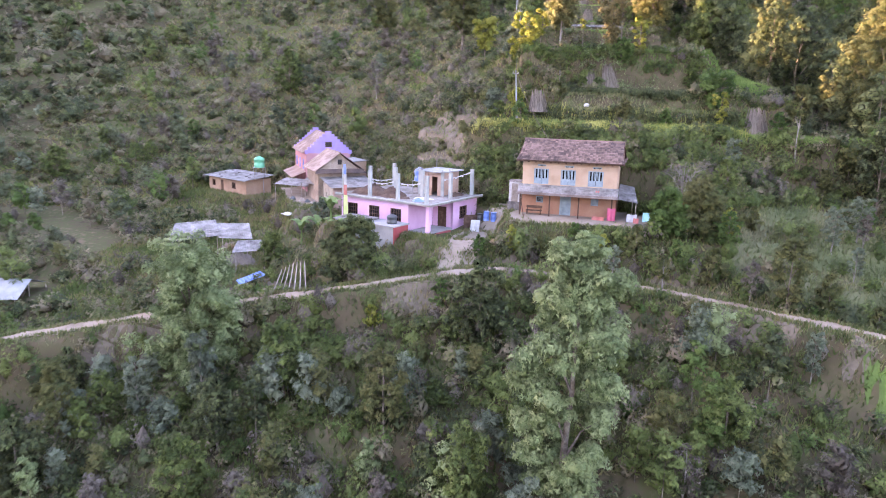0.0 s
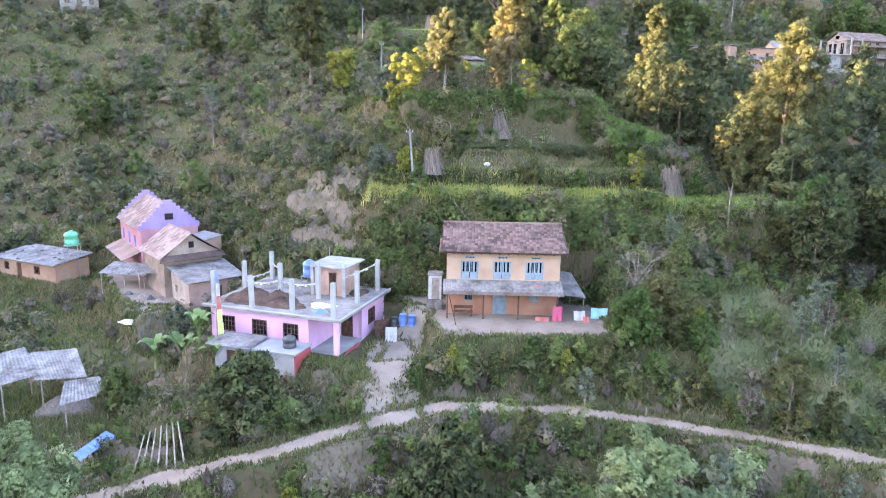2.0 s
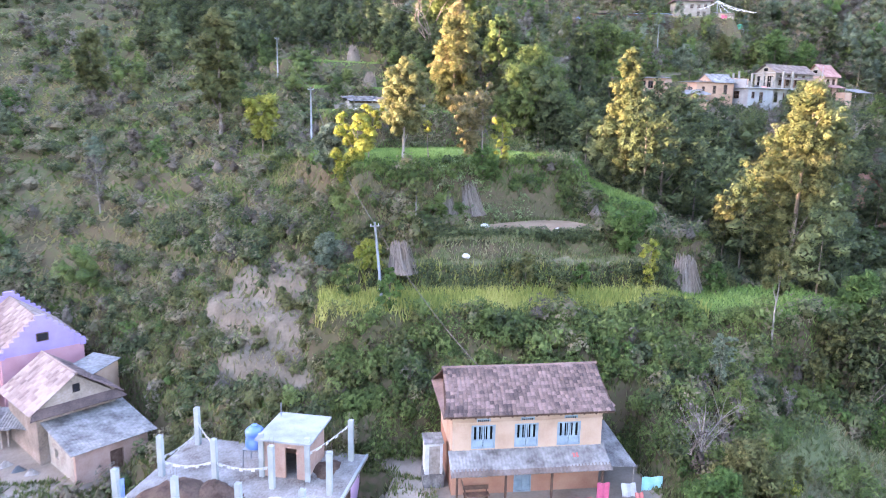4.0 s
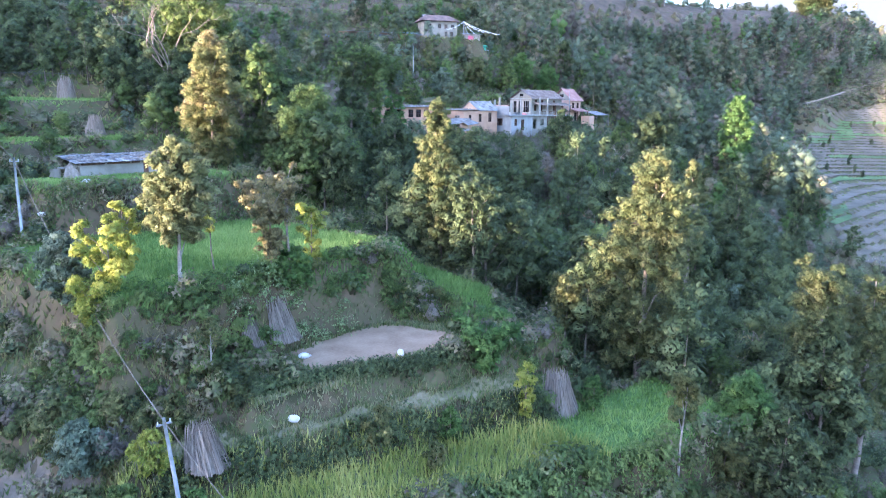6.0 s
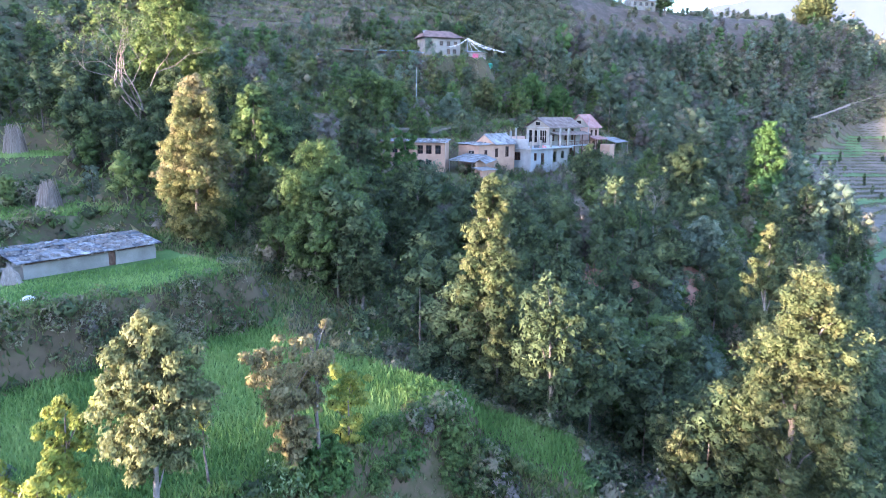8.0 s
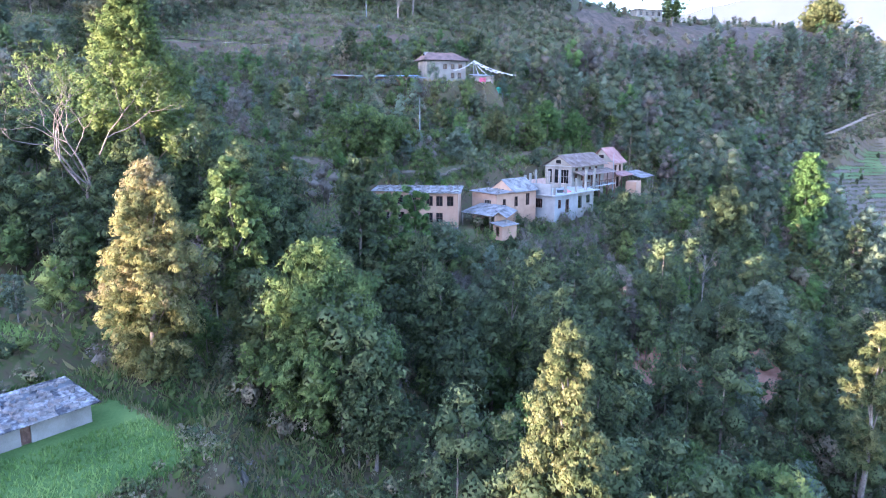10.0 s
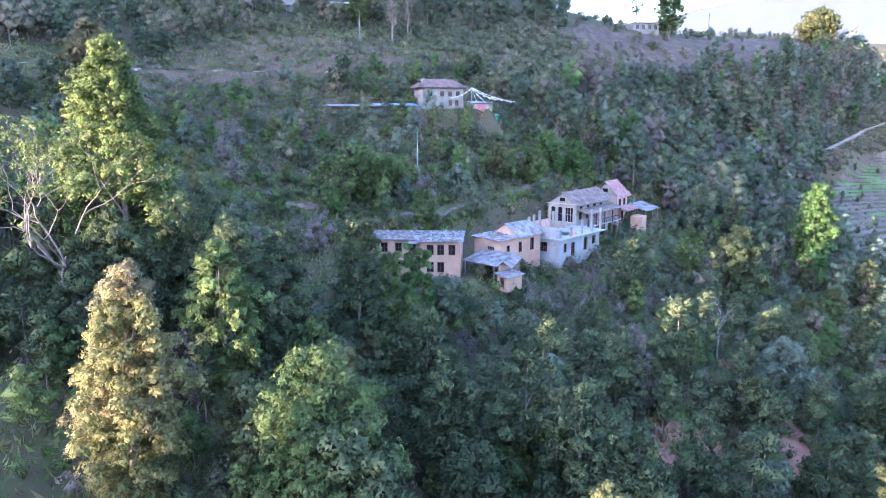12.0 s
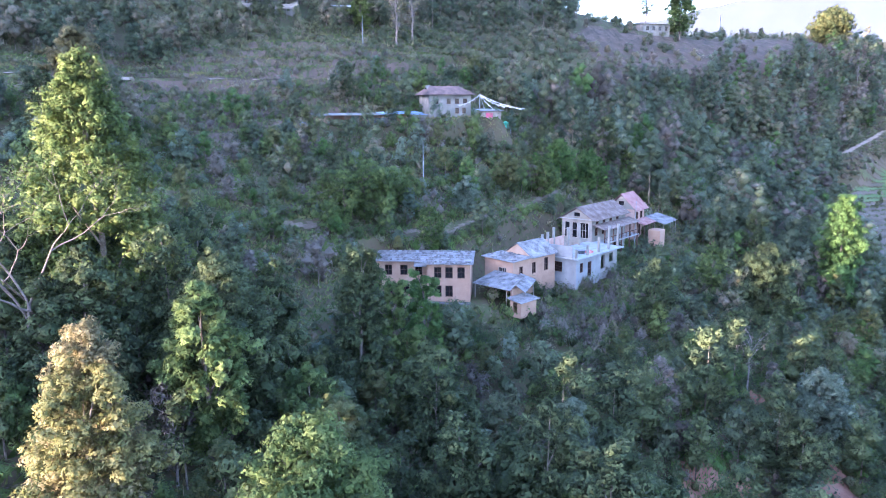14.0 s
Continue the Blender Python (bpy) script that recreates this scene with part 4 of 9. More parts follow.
GREENPLASTIC = ramp_mat("green_plastic", [(0.03, 0.24, 0.13), (0.05, 0.33, 0.18), (0.09, 0.38, 0.22)], 1.5, 4, rough=0.45, spec=0.5)
BLACKPLASTIC = ramp_mat("black_plastic", [(0.02, 0.025, 0.025), (0.045, 0.05, 0.05), (0.08, 0.09, 0.09)], 1.5, 4, rough=0.5, spec=0.5)
CLOTHPINK = ramp_mat("magenta_cloth", [(0.380, 0.070, 0.120), (0.450, 0.100, 0.160), (0.500, 0.150, 0.200)], 2.0, 4, rough=0.9)
CLOTHWHITE = ramp_mat("white_cloth", [(0.30, 0.295, 0.275), (0.40, 0.395, 0.375), (0.48, 0.475, 0.455)], 2.0, 4, rough=0.9)
CLOTHTEAL = ramp_mat("turquoise_cloth", [(0.2, 0.5, 0.5), (0.28, 0.6, 0.6), (0.4, 0.66, 0.66)], 2.0, 4, rough=0.9)
CLOTHYELLOW = ramp_mat("yellow_green_cloth", [(0.360, 0.400, 0.140), (0.440, 0.470, 0.200), (0.500, 0.520, 0.280)], 2.0, 4, rough=0.9)
CLOTHRED = ramp_mat("red_cloth", [(0.330, 0.090, 0.080), (0.400, 0.130, 0.110), (0.440, 0.200, 0.170)], 2.0, 4, rough=0.9)
CLOTHBLUE = ramp_mat("blue_cloth", [(0.120, 0.180, 0.400), (0.160, 0.230, 0.460), (0.220, 0.290, 0.500)], 2.0, 4, rough=0.9)
STRAW = ramp_mat("grey_straw", [(0.120, 0.100, 0.080), (0.185, 0.157, 0.128), (0.250, 0.217, 0.180)], 1.5, 6, bump=0.8, bump_scale=14, fine=0.7, island=0.5, stretch=(6, 6, 0.7))
COMPOST = ramp_mat("dark_compost", [(0.05, 0.03, 0.022), (0.085, 0.055, 0.04), (0.12, 0.08, 0.055)], 1.2, 7, bump=0.9, bump_scale=7, fine=0.6)
STEEL = ramp_mat("dull_steel", [(0.2, 0.21, 0.22), (0.3, 0.31, 0.32)], 2.0, 4, rough=0.5, metal=0.7, spec=0.5)
POLE = ramp_mat("pale_pole_concrete", [(0.15, 0.16, 0.16), (0.21, 0.225, 0.225), (0.27, 0.285, 0.285)], 2.0, 5, fine=0.3)


def tile_mat(name, colours):
    m = ramp_mat(name, colours, 0.5, 4, bump=0.4, bump_scale=14, fine=0.5, island=0.4)
    n, l = m.node_tree.nodes, m.node_tree.links
    info = n.new("ShaderNodeObjectInfo")
    cr = [q for q in n if q.type == "VALTORGB"][0]
    old = cr.inputs[0].links[0].from_socket
    a = n.new("ShaderNodeMath")
    a.operation = "MULTIPLY_ADD"
    a.inputs[1].default_value = 0.5
    l.new(info.outputs["Random"], a.inputs[0])
    b = n.new("ShaderNodeMath")
    b.operation = "SUBTRACT"
    b.inputs[1].default_value = 0.25
    l.new(old, b.inputs[0])
    l.new(b.outputs[0], a.inputs[2])
    l.new(a.outputs[0], cr.inputs[0])
    return m


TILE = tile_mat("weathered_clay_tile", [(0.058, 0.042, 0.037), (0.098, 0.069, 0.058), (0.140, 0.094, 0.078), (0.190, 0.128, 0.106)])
TILEPALE = tile_mat("pale_clay_tile", [(0.150, 0.105, 0.085), (0.210, 0.148, 0.120), (0.260, 0.188, 0.155), (0.300, 0.235, 0.200)])
OLDMUD = ramp_mat("stained_old_mud_plaster", [(0.13, 0.105, 0.085), (0.2, 0.155, 0.12), (0.25, 0.195, 0.15), (0.3, 0.245, 0.2)], 0.9, 8, bump=0.4, bump_scale=9, fine=0.6)
SLAB = ramp_mat("dirty_roof_slab", [(0.09, 0.075, 0.06), (0.16, 0.145, 0.125), (0.21, 0.2, 0.18), (0.28, 0.27, 0.25)], 0.7, 8, bump=0.3, bump_scale=9, fine=0.6)
CREAM = ramp_mat("peeling_cream_limewash", [(0.2, 0.15, 0.12), (0.3, 0.26, 0.21), (0.38, 0.34, 0.28)], 0.8, 8, bump=0.4, bump_scale=8, fine=0.6)
SIDE = {"front": lambda L, D: Matrix(), "right": lambda L, D: pose(L, 0, 0, 0, 0, 90), "back": lambda L, D: pose(L, D, 0, 0, 0, 180), "left": lambda L, D: pose(0, D, 0, 0, 0, -90)}


def window(parent, m, x, z, w, h, frame_mat, pane_mat=DARK, bars=2, cross=0, name="window", deep=0.1):
    """A framed window in a hole of a wall whose outer face is y = 0 of m. Its shutters or panes lie deep."""
    f = 0.07 if w > 0.5 else 0.045
    g = Geo().box(x, -0.03, z, x + f, 0.14, z + h).box(x + w - f, -0.03, z, x + w, 0.14, z + h)
    g.box(x + f, -0.03, z, x + w - f, 0.14, z + f).box(x + f, -0.03, z + h - f, x + w - f, 0.14, z + h)
    win = part(name, g.moved(m), frame_mat, parent)
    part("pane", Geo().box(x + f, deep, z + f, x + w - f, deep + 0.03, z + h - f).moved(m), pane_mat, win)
    for k in range(bars):
        c = x + f + (w - 2 * f) * (k + 1) / (bars + 1)
        part("bar", Geo().box(c - 0.022, 0.04, z + f, c + 0.022, deep - 0.01, z + h - f).moved(m), frame_mat, win)
    for k in range(cross):
        c = z + f + (h - 2 * f) * (k + 1) / (cross + 1)
        part("bar", Geo().box(x + f, 0.05, c - 0.02, x + w - f, deep - 0.02, c + 0.02).moved(m), frame_mat, win)
    return win


def walls(parent, L, D, H, material, thick=0.3, z0=0.0, holes=None, name="wall"):
    """Four walls of a block L long (x) and D deep (y) from z0 to H."""
    holes = holes or {}
    for side in ("front", "right", "back", "left"):
        length = L if side in ("front", "back") else D - 2 * thick
        m = SIDE[side](L, D) @ (Matrix() if side in ("front", "back") else pose(thick, 0, 0))
        hs = [(a - (0 if side in ("front", "back") else thick), b, c - (0 if side in ("front", "back") else thick), d) for a, b, c, d in holes.get(side, ())]
        part(name, Geo().wall(length, H, thick, hs, z0).moved(m), material, parent)


def gable_tri(L0, D, eave, ridge, thick=0.28):
    """The triangle of a gable across y, its outer face at x = L0, growing inwards by thick."""
    return Geo().prism([(L0, 0, eave), (L0, D, eave), (L0, D / 2, ridge)], [(L0 + thick, 0, eave), (L0 + thick, D, eave), (L0 + thick, D / 2, ridge)])


def stones_on(parent_label, m, corners, count, seed, size=0.22, name="roof_stone", rows=0):
    """Flat stones that hold a sheet roof down, each a thing."""
    g = np.random.default_rng(seed)
    a, b, c, d = (Vector(p) for p in corners)
    shapes = []
    for k in range(4):
        q = Geo()
        n = 6
        low = [(size * g.uniform(0.7, 1.2) * math.cos(6.283 * i / n), size * 0.7 * g.uniform(0.7, 1.2) * math.sin(6.283 * i / n), -0.02) for i in range(n)]
        q.prism(low, [(x * 0.75, y * 0.75, size * g.uniform(0.35, 0.55)) for x, y, _ in low])
        me = q.mesh(name)
        me.materials.append(STONE)
        shapes.append(me)
    for k in range(count):
        s, t = g.uniform(0.03, 0.97), g.uniform(0.05, 0.95)
        if rows:
            t = (k % rows + 0.5 + g.normal(scale=0.1)) / rows
        p = m @ (a.lerp(b, s).lerp(d.lerp(c, s), t) + Vector((0, 0, 0.05)))
        ob = new(name, shapes[k % 4])
        ob.matrix_world = pose(*p, 0, 0, g.uniform(0, 360)) @ Matrix.Diagonal((g.uniform(0.7, 1.4), g.uniform(0.7, 1.4), 1, 1))
        tagged(ob, "grey field stone holding down the " + parent_label, "stone", "stones on the " + parent_label)


def tiles(parent, m, length, run, rise, rows, cols, material, flare=0.0, as_parts=True, sag=0.0, first=0, last=None):
    """Clay tiles on a slope that climbs along +y of m; length along x. flare widens the lowest rows."""
    tw = length / cols
    hyp = math.hypot(run, rise)
    th = hyp / rows
    a = math.atan2(rise, run)
    base = Geo()
    n = 4
    low = []
    for k in range(n + 1):
        s = k / n
        low.append((tw * 1.04 * (s - 0.5), 0.05 * math.sin(math.pi * s) + (0.018 if k in (0,) else 0)))
    for yv in (0.0, th * 1.18):
        for zz in (0.0, 0.022):
            base.v += [(x, yv, z + zz + (0.03 if yv == 0.0 else 0.0)) for x, z in low]
    q = n + 1
    for k in range(n):
        base.f += [(k + q, k + 1 + q, k + 1 + 3 * q, k + 3 * q), (k, k + 2 * q, k + 1 + 2 * q, k + 1), (k, k + 1, k + 1 + q, k + q)]
    base.f += [(0, q, 3 * q, 2 * q), (n, n + 2 * q, n + 3 * q, n + q)]
    g = np.random.default_rng(int(length * 100) + rows)
    if as_parts:
        me = base.mesh("roof_tile")
        me.materials.append(material)
    joined = Geo()
    for r in range(first, rows if last is None else last):
        s = r / rows
        grow = 1 + flare * max(0, 1 - s * 2.2) ** 2
        drop = sag * math.sin(math.pi * s)
        for c in range(cols):
            x = (c + 0.5 - cols / 2) * tw * grow + length / 2
            t = m @ pose(x, s * run, s * rise - drop + g.normal(scale=0.006), math.degrees(a) + g.normal(scale=1.0), g.normal(scale=1.2), g.normal(scale=1.2)) @ Matrix.Diagonal((grow, 1, 1, 1))
            if as_parts:
                ob = new("roof_tile", me)
                ob.parent = parent
                ob.matrix_basis = t
            else:
                joined.add(Geo.copy_moved(base, t))
    if not as_parts:
        ob = part("roof_tiles", joined, material, parent)
        tagged(ob, kind="stuff")


def copy_moved(g, m):
    c = Geo()
    c.v = [tuple(m @ Vector(p)) for p in g.v]
    c.f = list(g.f)
    return c


Geo.copy_moved = staticmethod(copy_moved)


def tank(name, label, m, r, h, material, stand=0.0):
    root = thing(name, m, label, "water tank")
    if stand:
        for sx, sy in ((-1, -1), (1, -1), (1, 1), (-1, 1)):
            part("leg", Geo().tube([(sx * r, sy * r, 0), (sx * r * 0.9, sy * r * 0.9, stand)], [0.04, 0.04], 5), STEEL, root)
        part("platform", Geo().box(-r, -r, stand, r, r, stand + 0.05), STEEL, root)
    z = stand + (0.05 if stand else 0)
    g = Geo()
    pts = [(0, 0, z), (0, 0, z + 0.06 * h), (0, 0, z + 0.32 * h), (0, 0, z + 0.34 * h), (0, 0, z + 0.6 * h), (0, 0, z + 0.62 * h), (0, 0, z + 0.8 * h), (0, 0, z + 0.93 * h), (0, 0, z + h)]
    g.tube(pts, [r * 0.94, r, r, r * 0.95, r * 0.95, r, r, r * 0.75, r * 0.4], 18)
    body = part("body", g, material, root, smooth=True)
    part("lid", Geo().tube([(0, 0, z + h), (0, 0, z + h * 1.06)], [r * 0.38, r * 0.34], 14), material, body)
    return root


# ---- the peach two-storey farmhouse ----
H1 = pose(7.9, 65.6, 28.3, 0, 0, -15.5)
farm = thing("farmhouse", H1, "two-storey peach and red mud farmhouse with clay tile roof", "house")
L, D = 8.9, 4.9
up_holes = [(x - 0.7, 2.95, x + 0.7, 4.4) for x in (1.8, 4.35, 6.9)] + [(x - 0.4, 4.5, x + 0.4, 4.8) for x in (1.8, 4.4, 7.0)]
low_holes = [(1.4, 1.15, 2.1, 1.75), (3.7, 0.05, 4.75, 1.95), (6.6, 1.15, 7.3, 1.8)]
walls(farm, L, D, 2.6, REDMUD, 0.4, -0.4, {"front": low_holes}, "lower_wall")
walls(farm, L, D, 5.25, PEACH, 0.4, 2.6, {"front": up_holes}, "upper_wall")
part("string_course", Geo().box(-0.03, -0.05, 4.52, L + 0.03, -0.003, 4.62).box(-0.03, -0.05, 2.66, L + 0.03, -0.003, 2.74), PEACH, farm)
for x in (0.5, 3.05, 5.65, 8.2):
    part("wall_panel", Geo().box(x - 0.28, -0.025, 3.0, x + 0.28, -0.003, 4.35), PEACH, farm)
ID = Matrix()
for x in (1.8, 4.35, 6.9):
    w = window(farm, ID, x - 0.7, 2.95, 1.4, 1.45, BLUEWOOD, DARK, 4, 0)
    part("shutter_panel", Geo().box(x - 0.62, 0.02, 3.03, x - 0.02, 0.07, 3.5).box(x + 0.02, 0.02, 3.03, x + 0.62, 0.07, 3.5), BLUEWOOD, w)
    for k in range(5):
        cx = x - 0.6 + 0.3 * k
        part("shutter_stile", Geo().box(cx - 0.055, 0.02, 3.5, cx + 0.055, 0.075, 4.33), BLUEWOOD, w)
for x in (1.8, 4.4, 7.0):
    window(farm, ID, x - 0.4, 4.5, 0.8, 0.3, BLUEWOOD, DARK, 5, 0, "attic_vent")
window(farm, ID, 1.4, 1.15, 0.7, 0.6, BLUEWOOD, DARK, 4, 0)
window(farm, ID, 6.6, 1.15, 0.7, 0.65, BLUEWOOD, BLUEWOOD, 1, 0)
door = window(farm, ID, 3.7, 0.05, 1.05, 1.9, BLUEWOOD, BLUEWOOD, 1, 2, "door")
part("plinth", Geo().box(-0.35, -1.5, -0.45, L + 0.3, -0.003, 0.0).box(-0.35, -1.9, -0.45, L + 0.3, -1.503, -0.2), REDMUD, farm)
for x in (-0.5, L + 0.12):
    part("gable_wall", gable_tri(0.0 if x < 0 else L - 0.35, D, 5.25, 6.75, 0.35), PEACH, farm)
roof_deck = Geo()
for y0, y1, z0, z1 in ((-0.5, D / 2, 5.15, 6.95), (D + 0.5, D / 2, 5.15, 6.95)):
    roof_deck.prism([(-0.55, y0, z0), (L + 0.55, y0, z0), (L + 0.3, y1, z1), (-0.3, y1, z1)], [(-0.55, y0, z0 - 0.08), (L + 0.55, y0, z0 - 0.08), (L + 0.3, y1, z1 - 0.08), (-0.3, y1, z1 - 0.08)])
roof = part("roof", roof_deck, WOOD, farm)
part("ridge_cap", Geo().tube([(-0.35, D / 2, 7.02), (L / 2, D / 2, 7.0), (L + 0.35, D / 2, 7.02)], [0.11, 0.1, 0.11], 8), TILE, roof)
for k in range(14):
    part("rafter_end", Geo().box(-0.2 + k * 0.71, -0.42, 4.98, -0.12 + k * 0.71, 0.0, 5.06), WOOD, roof)
for x in (-0.62, L + 0.02):
    part("verge_skirt", Geo().sheet((x, -0.5, 5.1), (x, D + 0.5, 5.1), (x + 0.6, D + 0.3, 5.45), (x + 0.6, -0.3, 5.45), 0.05, 14, 0.03), TILE, roof)
# sheet roof of the porch and the lean-to beside it
porch = part("porch_roof", Geo().sheet((-0.25, -1.25, 2.22), (L + 0.2, -1.25, 2.22), (L + 0.2, 0.05, 2.86), (-0.25, 0.05, 2.86), 0.02, 46, 0.025), TIN, farm, "galvanised sheet porch roof with rusty lower edge")
part("rust_strip", Geo().sheet((-0.27, -1.6, 2.05), (L + 0.22, -1.6, 2.05), (L + 0.22, -1.1, 2.29), (-0.27, -1.1, 2.29), 0.02, 46, 0.025), RUST, porch)
for x in (0.1, 2.9, 5.6, 8.6):
    part("porch_post", Geo().box(x - 0.06, -1.42, 0.0, x + 0.06, -1.3, 2.13), WOOD, farm)
part("leanto_roof", Geo().sheet((L + 0.25, -1.2, 2.05), (L + 2.0, -0.9, 1.75), (L + 1.5, D * 0.7, 2.7), (L + 0.1, D * 0.7, 2.95), 0.02, 16, 0.03), TIN, farm, "loose galvanised sheet lean-to")
for x, y, h in ((L + 1.85, -0.75, 1.76), (L + 1.45, D * 0.62, 2.6)):
    part("leanto_post", Geo().tube([(x, y, -0.4), (x, y, h)], [0.05, 0.045], 6), PALEWOOD, farm)
out = thing("outhouse", H1 @ pose(-1.45, 1.0, 0.0), "small whitewashed outhouse with a grey plank door", "outhouse")
part("plinth", Geo().box(-0.1, -0.1, -0.4, 1.15, 1.3, 0.9), STONE, out)
walls(out, 1.05, 1.2, 2.85, CLOTHWHITE, 0.12, 0.9, {"front": [(0.25, 0.9, 0.9, 2.7)]})
part("door", Geo().box(0.26, 0.04, 0.91, 0.89, 0.08, 2.69), PALEWOOD, out)
part("roof", Geo().sheet((-0.08, -0.08, 2.87), (1.13, -0.08, 2.87), (1.13, 1.3, 2.93), (-0.08, 1.3, 2.93), 0.03, 8, 0.02), TIN, out)
bench = thing("bench", H1 @ pose(0.6, -0.9, 0.0), "dark wooden bench on the mud veranda", "bench")
part("seat", Geo().box(0, 0, 0.42, 1.5, 0.45, 0.48), WOOD, bench)
for x in (0.06, 1.36):
    for y in (0.03, 0.36):
        part("leg", Geo().box(x, y, 0, x + 0.07, y + 0.07, 0.42), WOOD, bench)
part("backrest", Geo().box(0, 0.42, 0.65, 1.5, 0.46, 0.9).box(0.06, 0.42, 0.48, 0.13, 0.46, 0.65).box(1.36, 0.42, 0.48, 1.43, 0.46, 0.65), WOOD, bench)


def cloth(name, label, m, w, h, material, folds=4, depth=0.03, category="cloth"):
    """A hanging or lying cloth with folds, in x and z of m."""
    g = Geo()
    n = folds * 2
    for k in range(n + 1):
        s = k / n
        d = depth * math.sin(s * folds * 3.1)
        for t in (0, 0.5, 1):
            g.v.append((w * s, d * (1.2 - t * 0.6), h * t + 0.03 * math.sin(9 * s) * t))
    for k in range(n):
        for t in (0, 1):
            a = k * 3 + t
            g.f.append((a, a + 3, a + 4, a + 1))
    b = len(g.v)
    g.v += [(x, y + 0.015, z) for x, y, z in g.v]
    g.f += [tuple(b + i for i in reversed(q)) for q in g.f]
    return solo(name, g, material, label, category, m=m)


cloth("blanket", "magenta blanket hung to dry at the veranda", H1 @ pose(8.25, -1.55, 0.1), 0.75, 1.15, CLOTHPINK)
cloth("blanket", "dark red cloth spread over the porch step", H1 @ pose(6.9, -1.6, -0.1), 1.1, 0.5, CLOTHRED)
cloth("red_cloth", "red cloth dropped on the sheet roof", H1 @ pose(6.95, -0.75, 2.52, -64), 0.4, 0.3, CLOTHRED)
cloth("tarpaulin", "turquoise tarpaulin bundle beside the farmhouse", H1 @ pose(11.4, -0.6, 0.0), 1.3, 0.9, CLOTHTEAL)
cloth("tarpaulin", "white plastic sheet lying beside the farmhouse", H1 @ pose(10.0, -1.2, 0.0, -30), 0.9, 0.8, CLOTHWHITE)
cloth("sack", "red and white sack on the yard's edge", H1 @ pose(10.6, -1.8, -0.05, -30), 0.5, 0.6, CLOTHRED)
solo("leaning_pole", Geo().tube([(0, 0, 0), (-0.35, 0.5, 1.3), (-0.7, 1.0, 2.6)], [0.05, 0.045, 0.035], 6), WOOD, "dark wooden pole leaning at the yard's edge", "pole", m=H1 @ pose(0.9, -3.2, -0.3))

# ---- the pink concrete house with its unfinished upper floor ----
P1 = pose(-10.1, 69.0, 26.35, 0, 0, -33.2)
pink = thing("pink_house", P1, "single-storey pink concrete house with unfinished roof columns", "house")
L, D, Hh = 10.9, 8.6, 2.75
fh = [(x - 0.65, 0.85, x + 0.65, 2.1) for x in (1.5, 4.3, 7.0)]
part("wall", Geo().wall(8.5, Hh, 0.25, fh, -0.5), PINK, pink)
part("wall", Geo().wall(D - 0.5, Hh, 0.25, (), -0.5).moved(pose(0, D - 0.25, 0, 0, 0, -90)), PINK, pink)
part("wall", Geo().wall(L, Hh, 0.25, (), -0.5).moved(pose(L, D, 0, 0, 0, 180)), PINK, pink)
part("wall", Geo().wall(4.2, Hh, 0.25, [(1.2, 0.85, 2.5, 2.1)], -0.5).moved(pose(L, 4.15, 0, 0, 0, 90)), PINK, pink)
part("porch_wall", Geo().wall(2.35, Hh, 0.25, [(0.6, 0.1, 1.6, 2.1)], -0.5).moved(pose(8.52, 4.15, 0)), PINK, pink)
part("porch_wall", Geo().wall(3.85, Hh, 0.25, (), -0.5).moved(pose(8.5, 0.27, 0, 0, 0, 90)), PINK, pink)
for x in (1.5, 4.3, 7.0):
    window(pink, ID, x - 0.65, 0.85, 1.3, 1.25, WOOD, DARK, 3, 2)
window(pink, pose(L, 4.15, 0, 0, 0, 90), 1.2, 0.85, 1.3, 1.25, WOOD, DARK, 3, 2)
window(pink, pose(8.52, 4.15, 0), 0.6, 0.1, 1.0, 2.0, WOOD, WOOD, 1, 1, "door")
part("porch_column", Geo().box(L - 0.35, 0.0, -0.5, L, 0.35, Hh), PINK, pink)
part("porch_floor", Geo().box(8.5, 0.02, -0.5, L + 0.02, 4.1, 0.1), CONCRETE, pink)
for k in range(3):
    part("step", Geo().box(L + 0.03 + 0.32 * k, 0.0, -0.6, L + 0.33 + 0.32 * k, 3.4, 0.0 - 0.17 * k), REDPAINT, pink)
slab = part("roof_slab", Geo().box(-0.45, -0.45, Hh, L + 0.45, D + 0.45, Hh + 0.16), SLAB, pink)
part("slab_kerb", Geo().box(-0.45, -0.45, Hh + 0.163, L + 0.45, -0.3, Hh + 0.24).box(L + 0.3, -0.297, Hh + 0.163, L + 0.45, D + 0.45, Hh + 0.24), PALECON, slab)
ZR = Hh + 0.16
COLS = [(0.25, 0.15, 2.6), (3.6, 0.15, 2.55), (7.1, 0.15, 2.6), (10.5, 0.15, 2.65), (10.5, 4.2, 2.6), (10.5, 8.2, 2.65), (3.6, 4.3, 2.6), (0.3, 4.2, 2.5), (0.4, 8.2, 2.5), (7.1, 4.2, 2.6)]
for x, y, h in COLS:
    c = part("column", Geo().box(x - 0.15, y - 0.15, ZR, x + 0.15, y + 0.15, ZR + h), PALECON, pink)
    for sx, sy in ((-1, -1), (1, 1), (-1, 1)):
        part("rebar", Geo().tube([(x + 0.09 * sx, y + 0.09 * sy, ZR + h), (x + 0.1 * sx, y + 0.11 * sy, ZR + h + 0.45)], [0.012, 0.012], 4), RUST, c)
stair = part("stair_house", Geo().wall(2.6, 2.35, 0.15, [(1.3, 0.0, 2.0, 1.9)]).moved(pose(6.1, 5.4, ZR)), BRICK, pink, "brick stair house on the roof")
